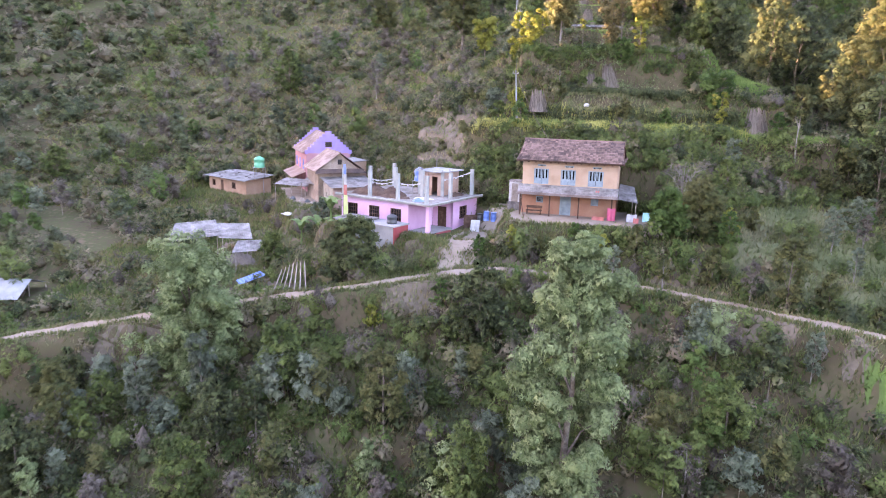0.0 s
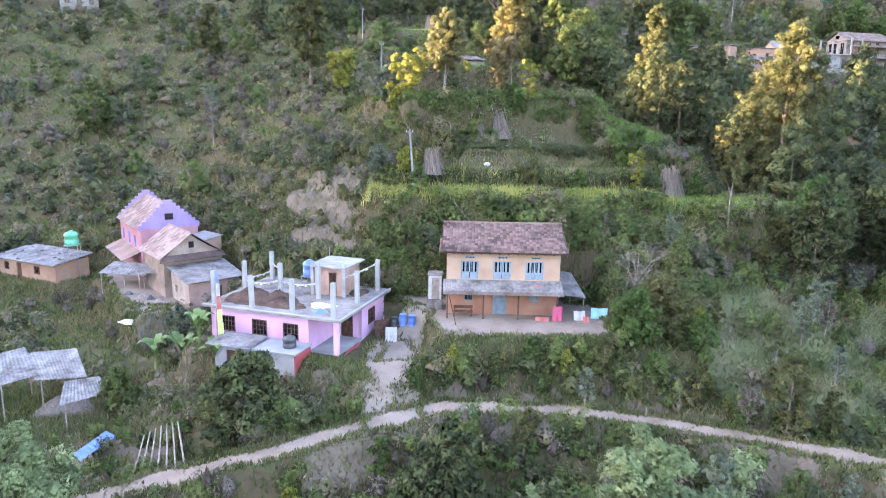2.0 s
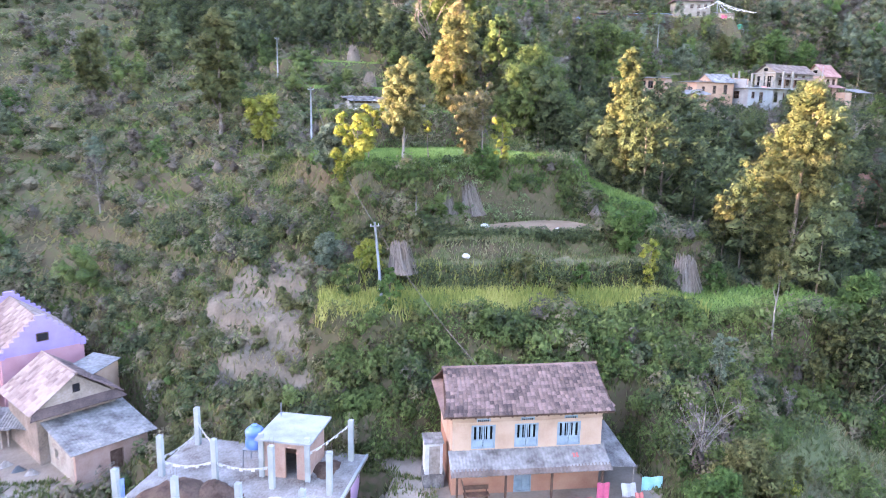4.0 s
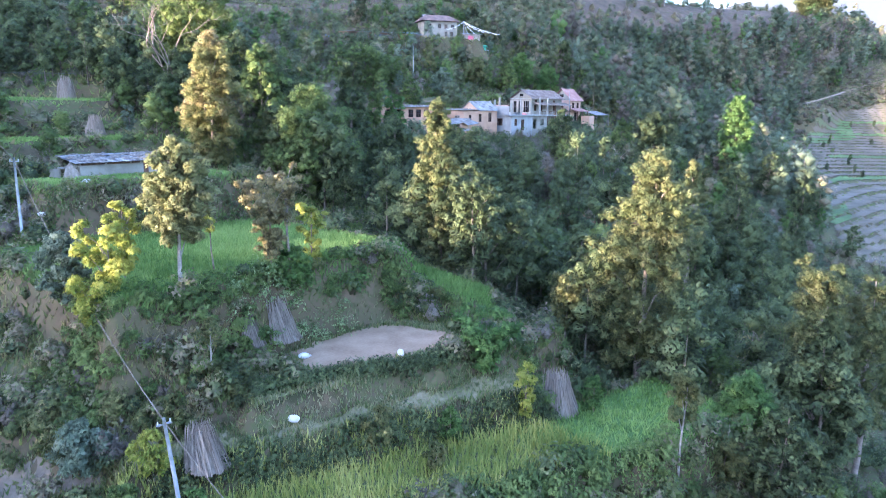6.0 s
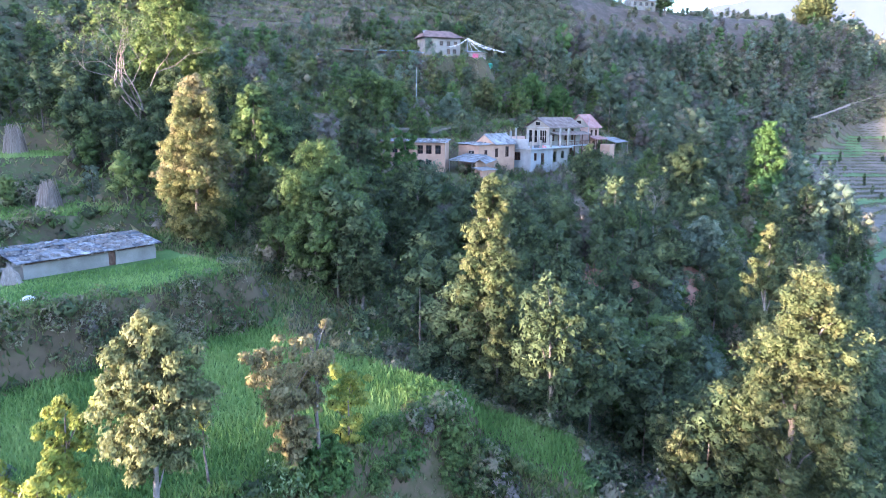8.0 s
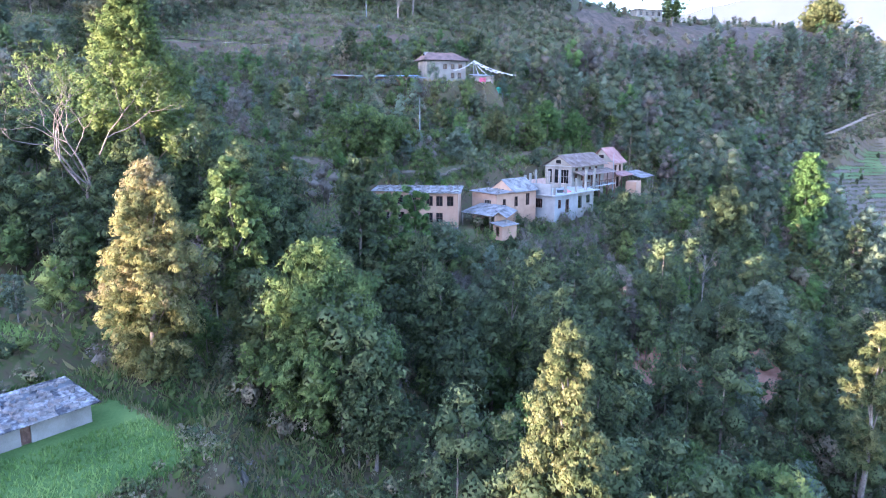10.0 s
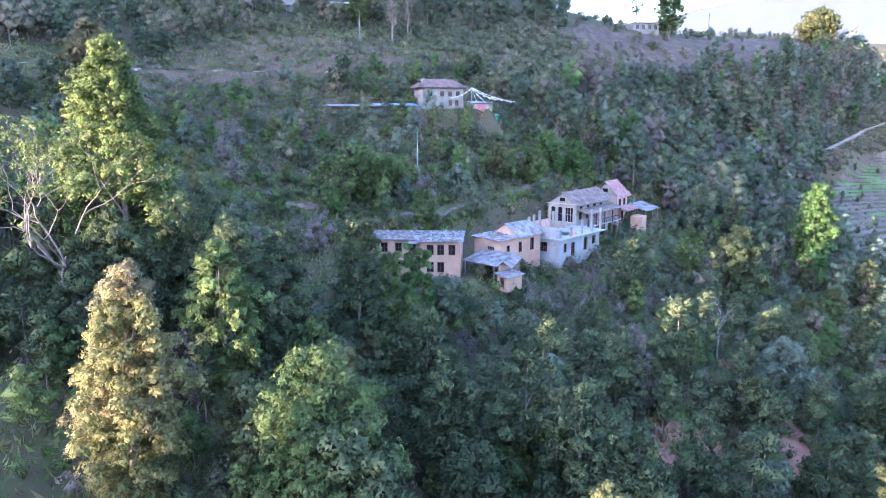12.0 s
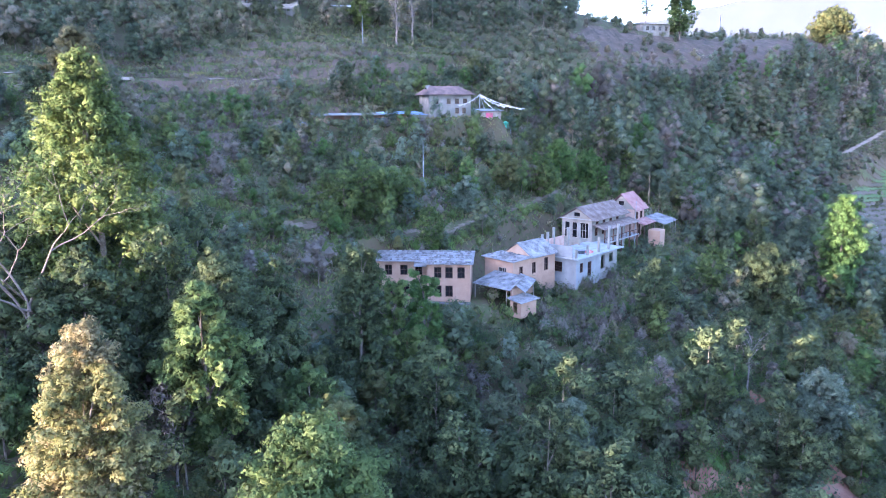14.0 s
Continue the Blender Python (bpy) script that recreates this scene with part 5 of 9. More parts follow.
part("brick_wall", Geo().wall(2.7, 2.35, 0.15, ()).moved(pose(8.7, 5.57, ZR, 0, 0, 90)), BRICK, stair)
part("brick_wall", Geo().wall(2.7, 2.35, 0.15, ()).moved(pose(6.1, 8.27, ZR, 0, 0, -90)), BRICK, stair)
part("brick_wall", Geo().wall(2.6, 2.35, 0.15, ()).moved(pose(8.7, 8.45, ZR, 0, 0, 180)), BRICK, stair)
part("stair_roof", Geo().box(5.75, 5.0, ZR + 2.36, 9.1, 8.75, ZR + 2.48), CONCRETE, stair)
for x in (6.0, 8.8):
    part("stair_column", Geo().box(x - 0.14, 5.2, ZR, x + 0.14, 5.39, ZR + 2.7), PALECON, stair)
# draped strings of faded pennants between the columns
def garland(name, label, a, b, sag, material, wide=0.17, category="garland"):
    g = Geo()
    a, b = Vector(a), Vector(b)
    n = 14
    for k in range(n):
        s0, s1 = k / n, (k + 0.86) / n
        p, q = a.lerp(b, s0), a.lerp(b, s1)
        p.z -= sag * 4 * s0 * (1 - s0)
        q.z -= sag * 4 * s1 * (1 - s1)
        dz = Vector((0, 0, -wide * (0.8 + 0.4 * math.sin(k * 2.3))))
        i = len(g.v)
        off = Vector((0.012, 0.012, 0))
        g.v += [tuple(v) for v in (p, q, q + dz, p + dz, p + off, q + off, q + dz + off, p + dz + off)]
        g.f += [(i, i + 1, i + 2, i + 3), (i + 7, i + 6, i + 5, i + 4), (i, i + 4, i + 5, i + 1), (i + 2, i + 6, i + 7, i + 3)]
    return solo(name, g, material, label, category, "strings of pennants")


def on_pink(x, y, z):
    return tuple(P1 @ Vector((x, y, z)))


for (a, b, s) in (((0.3, 4.2, ZR + 1.0), (3.6, 4.3, ZR + 1.3), 0.35), ((3.6, 4.3, ZR + 2.4), (0.4, 8.2, ZR + 1.6), 0.2), ((3.6, 4.3, ZR + 1.2), (7.1, 4.2, ZR + 1.4), 0.3), ((8.7, 5.3, ZR + 1.7), (10.5, 8.2, ZR + 2.5), 0.15), ((0.3, 4.2, ZR + 1.2), (0.4, 8.2, ZR + 0.9), 0.2)):
    garland("pennant_string", "string of faded white pennants between roof columns", on_pink(*a), on_pink(*b), s, CLOTHWHITE)


def heap(name, label, m, rx, ry, h, material, seed, category="heap"):
    g = np.random.default_rng(seed)
    geo = Geo()
    na, nr = 22, 7
    for j in range(nr):
        s = j / (nr - 1)
        for i in range(na):
            a = 6.28318 * i / na
            w = 1 + 0.2 * math.sin(3 * a + seed) + g.normal(scale=0.05)
            geo.v.append((rx * s * w * math.cos(a), ry * s * w * math.sin(a), h * (1 - s ** 1.6) * (1 + g.normal(scale=0.12)) - 0.03))
    for j in range(nr - 1):
        for i in range(na):
            k = (i + 1) % na
            geo.f.append((j * na + i, (j + 1) * na + i, (j + 1) * na + k, j * na + k))
    return solo(name, geo, material, label, category, m=m, smooth=True)


heap("compost_heap", "heap of dark earth and dung on the roof slab", P1 @ pose(2.3, 2.3, ZR), 2.1, 1.7, 0.85, COMPOST, 3)
heap("compost_heap", "long heap of dark dung and straw on the roof slab", P1 @ pose(4.3, 2.9, ZR), 1.5, 1.3, 0.7, COMPOST, 8)
heap("straw_litter", "thin litter of earth and straw on the roof slab", P1 @ pose(4.0, 2.0, ZR), 3.4, 1.9, 0.14, COMPOST, 9)
heap("compost_heap", "heap of dark earth and dung on the roof slab", P1 @ pose(5.4, 1.8, ZR), 1.3, 1.2, 0.5, COMPOST, 4)
heap("compost_heap", "low heap of dark earth on the roof slab", P1 @ pose(9.3, 6.9, ZR), 0.9, 1.2, 0.3, COMPOST, 5)
heap("tarpaulin", "crumpled blue tarpaulin on the roof slab", P1 @ pose(8.9, 1.0, ZR), 0.7, 0.5, 0.3, BLUEPLASTIC, 6, "tarpaulin")
heap("tarpaulin", "crumpled white sheet on the roof slab", P1 @ pose(8.3, 2.6, ZR), 1.3, 0.9, 0.16, CLOTHWHITE, 7, "tarpaulin")
tank("water_tank", "blue plastic water tank on a steel stand", P1 @ pose(5.0, 6.6, ZR), 0.55, 1.3, BLUEPLASTIC, 1.1)
solo("roof_pipe", Geo().tube([(0, 0, 0), (0, 0, 3.3)], [0.04, 0.04], 6), STEEL, "thin steel pipe standing on the roof", "pipe", m=P1 @ pose(6.0, 8.3, ZR))
# low concrete outbuilding before it
OB = P1 @ pose(2.4, -3.0, -0.6)
ob_ = thing("outbuilding", OB, "low grey concrete outbuilding with flat roof", "outbuilding")
walls(ob_, 6.6, 2.2, 1.5, CONCRETE, 0.2, -0.8, {"front": [(1.0, 0.0, 2.0, 1.2)]})
part("roof", Geo().box(-0.25, -0.35, 1.5, 3.4, 2.35, 1.6), CONCRETE, ob_)
part("sheet_roof", Geo().sheet((-0.5, -0.5, 1.62), (3.2, -0.5, 1.62), (3.2, 2.2, 1.75), (-0.5, 2.2, 1.75), 0.02, 16, 0.02), TIN, ob_)
part("roof", Geo().box(3.403, -0.2, 1.5, 6.75, 2.35, 1.62), CONCRETE, ob_)
part("red_wall", Geo().box(6.602, 0.0, -0.8, 6.7, 2.2, 1.5), REDPAINT, ob_)
part("door", Geo().box(1.0, 0.08, -0.3, 2.0, 0.13, 1.2), WOOD, ob_)
tank("water_tank", "black plastic water tank on the outbuilding roof", OB @ pose(5.6, 1.1, 1.62), 0.5, 0.85, BLACKPLASTIC)
# things of the forecourt
for x, y, r, h, mat, lab in ((4.6, 66.5, 0.28, 0.9, BLUEPLASTIC, "blue plastic drum standing in the forecourt"), (5.3, 66.3, 0.28, 0.85, BLUEPLASTIC, "blue plastic drum standing in the forecourt"), (4.0, 66.9, 0.26, 0.7, BLACKPLASTIC, "dark metal drum standing in the forecourt")):
    d = thing("drum", pose(x, y, height(x, y)), lab, "drum", "drums of the forecourt")
    part("body", Geo().tube([(0, 0, 0), (0, 0, h * 0.33), (0, 0, h * 0.36), (0, 0, h * 0.64), (0, 0, h * 0.67), (0, 0, h)], [r, r, r * 1.05, r * 1.05, r, r], 16), mat, d, smooth=True)
    part("rim", Geo().tube([(0, 0, h), (0, 0, h + 0.03)], [r * 1.04, r * 1.04], 16), mat, d)
solo("plywood_board", Geo().sheet((0, 0, 0), (0.9, 0, 0), (0.9, 0.4, 1.1), (0, 0.4, 1.1), 0.02, 6, 0.02), CLOTHWHITE, "white sheet panel leaning beside the drums", "panel", m=pose(3.0, 65.6, 26.3, 0, 0, -15))
gate = thing("shed_door", pose(2.4, 66.8, 26.2, 0, 0, 20), "dark brown woven screen beside the pink house", "screen")
part("panel", Geo().sheet((0, 0, 0), (1.6, 0, 0), (1.6, 0.1, 1.5), (0, 0.1, 1.5), 0.04, 14, 0.02), WOOD, gate)
part("post", Geo().tube([(0.8, 0.1, 0), (0.8, 0.1, 1.8)], [0.05, 0.05], 6), PALEWOOD, gate)
# tall prayer-coloured banner on a pole
ban = thing("banner", pose(-9.6, 66.6, height(-9.6, 66.6)), "tall narrow banner of coloured cloth on a bamboo pole", "banner")
part("pole", Geo().tube([(0, 0, 0), (0.05, 0, 3.0), (0.12, 0, 6.4)], [0.05, 0.045, 0.03], 6), PALEWOOD, ban)
for k, mat in enumerate((CLOTHYELLOW, CLOTHYELLOW, CLOTHRED, CLOTHWHITE, CLOTHBLUE)):
    z = 1.0 + k * 1.02
    part("cloth_field", Geo().sheet((0.06, 0, z), (0.5 - 0.05 * k, 0.05, z), (0.5 - 0.05 * k, 0.02, z + 1.0), (0.07, 0, z + 1.0), 0.012, 3, 0.04), mat, ban)

# ---- the violet house with stepped gables, and the brown one before it ----
V1 = pose(-18.2, 91.2, 26.0, 0, 0, 21)
vio = thing("violet_house", V1, "rose house with violet stepped gables and clay tile roof", "house")
L, D, E, R = 5.9, 9.6, 5.2, 8.0
walls(vio, L, D, E, ROSE, 0.35, -0.5, {"left": [(x, 2.9, x + 0.7, 4.2) for x in (1.2, 3.9, 6.6)]})
for y0 in (0.0, D - 0.35):
    part("gable_wall", Geo().prism([(0, y0, E), (L, y0, E), (L / 2, y0, R - 0.1)], [(0, y0 + 0.35, E), (L, y0 + 0.35, E), (L / 2, y0 + 0.35, R - 0.1)]), PURPLE, vio)
    n = 8
    for k in range(n):
        for s in (-1, 1):
            x = L / 2 + s * (L / 2 + 0.15) * (k + 0.5) / n
            z = E + (R - E) * (1 - (k + 0.5) / n)
            part("gable_step", Geo().box(x - 0.21, y0 - 0.04, z - 0.28, x + 0.21, y0 + 0.39, z + 0.26), PURPLE, vio)
for x in (1.2, 3.9, 6.6):
    window(vio, SIDE["left"](L, D), x, 2.9, 0.7, 1.3, CLOTHBLUE, DARK, 1, 1)
window(vio, ID, 2.5, 6.0, 0.9, 0.7, WOOD, DARK, 0, 0, deep=-0.02)
for sgn in (0, 1):
    x0, x1 = (-0.45, L / 2) if sgn == 0 else (L + 0.45, L / 2)
    m = pose(x0, D - 0.4, E - 0.05, 0, 0, -90) if sgn == 0 else pose(x0, 0.4, E - 0.05, 0, 0, 90)
    tiles(vio, m, D - 0.8, L / 2 + 0.45, R - 0.25 - E, 9, 24, TILEPALE, as_parts=False)
part("lower_roof", Geo().sheet((-1.9, 0.5, 2.0), (-1.9, D - 0.5, 2.0), (0.0, D - 0.5, 2.75), (0.0, 0.5, 2.75), 0.05, 20, 0.03), TILEPALE, vio)
B1 = pose(-15.1, 82.9, 25.9, 0, 0, 25)
brn = thing("old_house", B1, "old ochre house with pale and darker tile slopes and a gable", "house")
L, D, E, R = 5.3, 5.6, 4.0, 6.1
walls(brn, L, D, E, OLDMUD, 0.35, -0.5, {"front": [(2.2, 1.8, 3.0, 2.8)]})
window(brn, ID, 2.2, 1.8, 0.8, 1.0, WOOD, DARK, 2, 0)
for y0 in (0.0, D - 0.35):
    part("gable_wall", Geo().prism([(0, y0, E), (L, y0, E), (L / 2, y0, R - 0.1)], [(0, y0 + 0.35, E), (L, y0 + 0.35, E), (L / 2, y0 + 0.35, R - 0.1)]), OLDMUD, brn)
# dark plate on the wall paints the hole's shade
part("gable_hole_shade", Geo().box(2.45, -0.02, 4.7, 2.95, 0.03, 5.3), DARK, brn)
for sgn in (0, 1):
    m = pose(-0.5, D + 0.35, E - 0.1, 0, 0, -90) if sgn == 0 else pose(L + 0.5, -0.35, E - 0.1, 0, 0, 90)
    # pale tile on the low-x slope, darker tile on the other
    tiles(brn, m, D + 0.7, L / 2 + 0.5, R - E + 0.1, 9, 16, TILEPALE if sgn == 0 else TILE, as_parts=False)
part("ridge_cap", Geo().tube([(L / 2, -0.4, R + 0.06), (L / 2, D + 0.4, R + 0.06)], [0.1, 0.1], 7), TILEPALE, brn)
part("eave_skirt", Geo().sheet((-0.6, -0.7, E - 0.35), (L + 0.6, -0.7, E - 0.35), (L + 0.2, 0.0, E + 0.1), (-0.2, 0.0, E + 0.1), 0.06, 16, 0.03), TILE, brn)
ann = part("annex_wall", Geo().wall(4.8, 2.5, 0.3, [(2.2, 0.0, 3.1, 1.8)], -0.5).moved(pose(0.6, -4.6, 0)), BRICK, brn)
part("annex_side", Geo().wall(4.2, 2.6, 0.3, [(1.0, 0.9, 1.6, 1.6)], -0.5).moved(pose(0.6, -0.1, 0, 0, 0, -90)), CREAM, ann)
part("annex_side", Geo().wall(4.2, 2.6, 0.3, (), -0.5).moved(pose(5.4, -4.3, 0, 0, 0, 90)), BRICK, ann)
part("annex_roof", Geo().sheet((0.2, -5.1, 2.5), (5.9, -5.1, 2.5), (5.9, 0.2, 3.2), (0.2, 0.2, 3.2), 0.03, 26, 0.03), TIN, brn, "dull galvanised sheet roof")
part("annex_door", Geo().box(2.85, -4.5, 0.0, 3.65, -4.45, 1.8), WOOD, ann)
part("rear_room", Geo().wall(3.0, 4.6, 0.25, (), -0.5).moved(pose(L - 0.1, 3.0, 0, 0, 0, 35)), PEACH, brn)
part("rear_roof", Geo().sheet((L - 0.4, 2.6, 4.62), (L + 2.6, 4.6, 4.62), (L + 1.3, 6.6, 4.9), (L - 1.6, 4.6, 4.9), 0.04, 10, 0.03), TIN, brn)


def canopy(label, corners, posts, material=TIN, waves=14, name="sheet_canopy"):
    root = thing(name, Matrix(), label, "canopy")
    part("roof_sheet", Geo().sheet(*corners, 0.02, waves, 0.035), material, root)
    for (x, y, z) in posts:
        part("post", Geo().tube([(x, y, height(x, y) - 0.2), (x, y, z)], [0.06, 0.05], 6), PALEWOOD, root)
    return root


canopy("galvanised sheet canopy on wooden posts beside the old house", ((-18.0, 86.2, 27.9), (-15.3, 84.3, 27.9), (-14.3, 88.0, 28.9), (-17.0, 90.0, 28.9)), ((-17.9, 86.4, 27.9), (-15.4, 84.6, 27.9)))
canopy("bluish galvanised sheet canopy over the courtyard", ((-22.0, 88.5, 27.4), (-17.2, 86.3, 27.4), (-17.0, 89.2, 27.9), (-21.0, 91.3, 27.9)), ((-21.8, 88.7, 27.4), (-19.5, 87.7, 27.4), (-17.5, 86.7, 27.4)))
for k, (x, y) in enumerate(((-17.3, 83.6), (-16.4, 82.6), (-15.5, 81.8), (-18.6, 84.6))):
    heap("sack", "dark sack lying in the courtyard", pose(x, y, height(x, y)), 0.5, 0.35, 0.45, BLACKPLASTIC if k % 2 else PALEWOOD, 20 + k, "sack")
heap("tarpaulin", "white tarpaulin lying on the slope", pose(-17.6, 78.2, height(-17.6, 78.2)), 0.9, 0.7, 0.25, CLOTHWHITE, 31, "tarpaulin")

# ---- hut with the green tank ----
U1 = pose(-35.2, 102.6, 24.4, 0, 0, -40)
hut = thing("hut", U1, "small plastered hut with a patched sheet roof", "hut")
walls(hut, 9.5, 4.2, 2.3, ORANGE, 0.25, -0.6, {"front": [(0.9, 0.8, 1.7, 1.7), (3.0, 0.0, 3.8, 1.8), (6.0, 0.8, 6.9, 1.7)]})
window(hut, ID, 0.9, 0.8, 0.8, 0.9, WOOD, DARK, 2, 0)
window(hut, ID, 6.0, 0.8, 0.9, 0.9, WOOD, DARK, 2, 0)
part("door", Geo().box(3.0, 0.1, 0.0, 3.8, 0.15, 1.8), WOOD, hut)
part("roof", Geo().sheet((-0.5, -0.7, 2.2), (10.0, -0.7, 2.2), (10.0, 4.6, 2.75), (-0.5, 4.6, 2.75), 0.03, 38, 0.03), TIN, hut)
stones_on("hut roof", U1, ((-0.4, -0.5, 2.25), (9.8, -0.5, 2.25), (9.8, 4.4, 2.72), (-0.4, 4.4, 2.72)), 14, 5)
tank("water_tank", "green plastic water tank on a tall steel stand", pose(-26.6, 98.9, height(-26.6, 98.9)), 0.75, 1.5, GREENPLASTIC, 3.9)

# ---- open sheds with sheet roofs below the old houses ----
canopy("broad galvanised sheet roof over an open shed", ((-22.5, 67.8, 24.45), (-19.0, 67.7, 24.45), (-20.6, 72.2, 25.2), (-24.3, 71.8, 25.2)), ((-22.2, 68.1, 24.4), (-19.3, 68.0, 24.4), (-20.8, 71.9, 25.1), (-23.9, 71.5, 25.1)), TIN, 16, "open_shed")
canopy("older galvanised sheet roof lapping over the open shed", ((-27.0, 66.0, 24.3), (-22.4, 68.4, 24.62), (-24.4, 72.7, 25.42), (-27.8, 70.0, 25.4)), ((-26.7, 66.4, 24.25), (-24.6, 67.4, 24.4), (-27.4, 69.8, 25.3)), TIN, 18, "open_shed")
canopy("low galvanised sheet flap before the open shed", ((-20.2, 64.5, 23.7), (-17.2, 66.3, 23.7), (-18.2, 67.9, 24.36), (-20.5, 67.5, 24.3)), ((-19.9, 64.8, 23.65), (-17.5, 66.2, 23.65)), TIN, 13, "open_shed")
heap("straw_pile", "pile of dry straw under the open shed", pose(-20.8, 69.0, height(-20.8, 69.0)), 2.2, 2.0, 1.1, STRAW, 41, "straw")
solo("blue_sheet", Geo().sheet((0, 0, 0), (2.9, 0.6, 0.35), (2.7, 1.4, 0.6), (0, 0.8, 0.25), 0.02, 8, 0.05), BLUEPLASTIC, "bright blue plastic sheet lying on the bank", "tarpaulin", m=pose(-17.9, 59.4, height(-17.0, 60.2) + 0.55, 0, 0, 42))
for k in range(7):
    x = -14.6 + 0.55 * k
    solo("timber", Geo().tube([(0, 0, 0), (0.3, 0.9, 1.2), (0.5, 1.6, 2.3)], [0.06, 0.055, 0.045], 6), PALEWOOD, "weathered timber pole leaning on the road bank", "timber", "leaning timbers", m=pose(x, 57.0 - 0.1 * k, height(x, 57.0 - 0.1 * k) - 0.1, 0, 0, -10 + 7 * k))
canopy("greyish plastic greenhouse sheet on low hoops", ((-46.5, 63.0, 18.6), (-41.2, 63.5, 18.6), (-41.4, 66.5, 19.9), (-46.3, 66.5, 19.9)), ((-46.0, 63.3, 18.5), (-41.6, 63.7, 18.5), (-41.6, 66.2, 19.7)), CONCRETE, 6, "plastic_tunnel")
canopy("greyish plastic greenhouse sheet on low hoops", ((-46.3, 66.5, 19.9), (-41.4, 66.5, 19.9), (-41.3, 69.4, 18.8), (-46.2, 69.4, 18.8)), ((-46.0, 69.2, 18.7), (-41.6, 69.2, 18.7)), CONCRETE, 6, "plastic_tunnel")

# ---- long low shed on the green terrace ----
S1 = pose(19.3, 124.6, 49.75, 0, 0, 6)
shed = thing("long_shed", S1, "long low whitewashed shed with stone-weighted sheet roof", "shed")
L, D = 10.8, 3.6
walls(shed, L, D, 1.15, WHITEWASH, 0.2, -0.4, {"front": [(6.6, 0.0, 7.2, 1.15)]})
for x in (0.0, 2.6, 5.2, 6.3, 7.22, 9.0, L - 0.2):
    part("post", Geo().box(x, 0.02, 1.15, x + 0.16, 0.18, 1.5), PALEWOOD, shed)
    part("post", Geo().box(x, D - 0.18, 1.15, x + 0.16, D - 0.02, 1.9), PALEWOOD, shed)
part("door", Geo().box(6.6, 0.1, 0.0, 7.2, 0.14, 1.2), WOOD, shed)
part("roof", Geo().sheet((-0.6, -0.6, 1.36), (L + 0.4, -0.6, 1.36), (L + 0.4, D + 0.4, 2.0), (-0.6, D + 0.4, 2.0), 0.03, 44, 0.03), TARRED, shed)
stones_on("long shed roof", S1, ((-0.5, -0.5, 1.4), (L + 0.2, -0.5, 1.4), (L + 0.2, D + 0.3, 2.02), (-0.5, D + 0.3, 2.02)), 130, 9, 0.32)
for x0, x1 in ((0.2, 2.6), (2.8, 6.3), (7.4, 9.9)):
    part("eaves_board", Geo().box(x0, 0.05, 1.17, x1, 0.12, 1.36), WOOD, shed)
for k, (x0, x1) in enumerate(((-0.55, 1.2), (1.3, 3.4), (3.2, 5.0), (5.1, 6.9), (6.8, 8.6), (8.7, L + 0.35))):
    z0, z1 = 1.40 + 0.012 * (k % 2), 2.045 + 0.012 * (k % 2)
    part("loose_sheet", Geo().sheet((x0, -0.66 - 0.05 * (k % 2), z0), (x1, -0.62, z0), (x1, 1.6 + 0.5 * (k % 3), z0 + 0.32 + 0.07 * (k % 3)), (x0, 1.6 + 0.5 * (k % 3), z0 + 0.32 + 0.07 * (k % 3)), 0.02, 7, 0.03), TIN if k in (1, 4) else TARRED, shed)
    part("tar_sheet", Geo().sheet((x0 + 0.3, 2.2 + 0.2 * (k % 2), 1.91), (x1 - 0.2, 2.3, 1.925), (x1 - 0.2, 3.1, 2.03), (x0 + 0.3, 3.0 + 0.2 * (k % 2), 2.02), 0.02, 5, 0.02), BLACKPLASTIC, shed)
part("end_board", Geo().box(-1.9, 0.4, -0.4, -1.7, 3.2, 0.9).box(-1.9, 0.3, 0.9, -0.02, 0.5, 1.1), WHITEWASH, shed)
heap("straw_pile", "tall pile of dry straw beside the long shed", S1 @ pose(-1.1, -0.5, 0), 0.8, 0.7, 1.5, STRAW, 42, "straw")

# ---- the far hamlet ----
F1 = pose(84.8, 160.5, 52.2, 0, 0, -52.6)
row = thing("long_house", F1, "long two-storey salmon house with stone-weighted sheet roof", "house")
upL = [(x, 3.1, x + 1.0, 4.5) for x in (1.3, 3.4, 5.4)]
part("wall", Geo().wall(7.2, 5.0, 0.3, upL + [(1.3, 0.6, 2.3, 1.9), (3.6, 0.6, 4.6, 1.9)], -0.8).moved(pose(0, 1.3, 0)), ORANGE, row)
part("wall", Geo().wall(5.7, 5.0, 0.3, [(x, 3.0, x + 1.0, 4.5) for x in (0.9, 2.4, 4.0)] + [(0.9, 0.5, 1.9, 2.0), (2.4, 0.5, 3.4, 2.0)], -0.8).moved(pose(7.2, 0, 0)), ORANGE, row)
part("wall", Geo().wall(5.2, 5.0, 0.3, (), -0.8).moved(pose(0, 6.5, 0, 0, 0, -90)), ORANGE, row)
part("wall", Geo().wall(6.2, 5.0, 0.3, (), -0.8).moved(pose(12.9, 0.3, 0, 0, 0, 90)), ORANGE, row)
part("wall", Geo().wall(12.9, 5.15, 0.3, (), -0.8).moved(pose(12.9, 6.8, 0, 0, 0, 180)), ORANGE, row)
for x in (1.3, 3.4, 5.4):
    window(row, pose(0, 1.3, 0), x, 3.1, 1.0, 1.4, WOOD, DARK, 1, 1)
for x in (1.3, 3.6):
    window(row, pose(0, 1.3, 0), x, 0.6, 1.0, 1.3, WOOD, DARK, 1, 1)
for x in (0.9, 2.4, 4.0):
    window(row, pose(7.2, 0, 0), x, 3.0, 1.0, 1.5, WOOD, DARK, 1, 1)
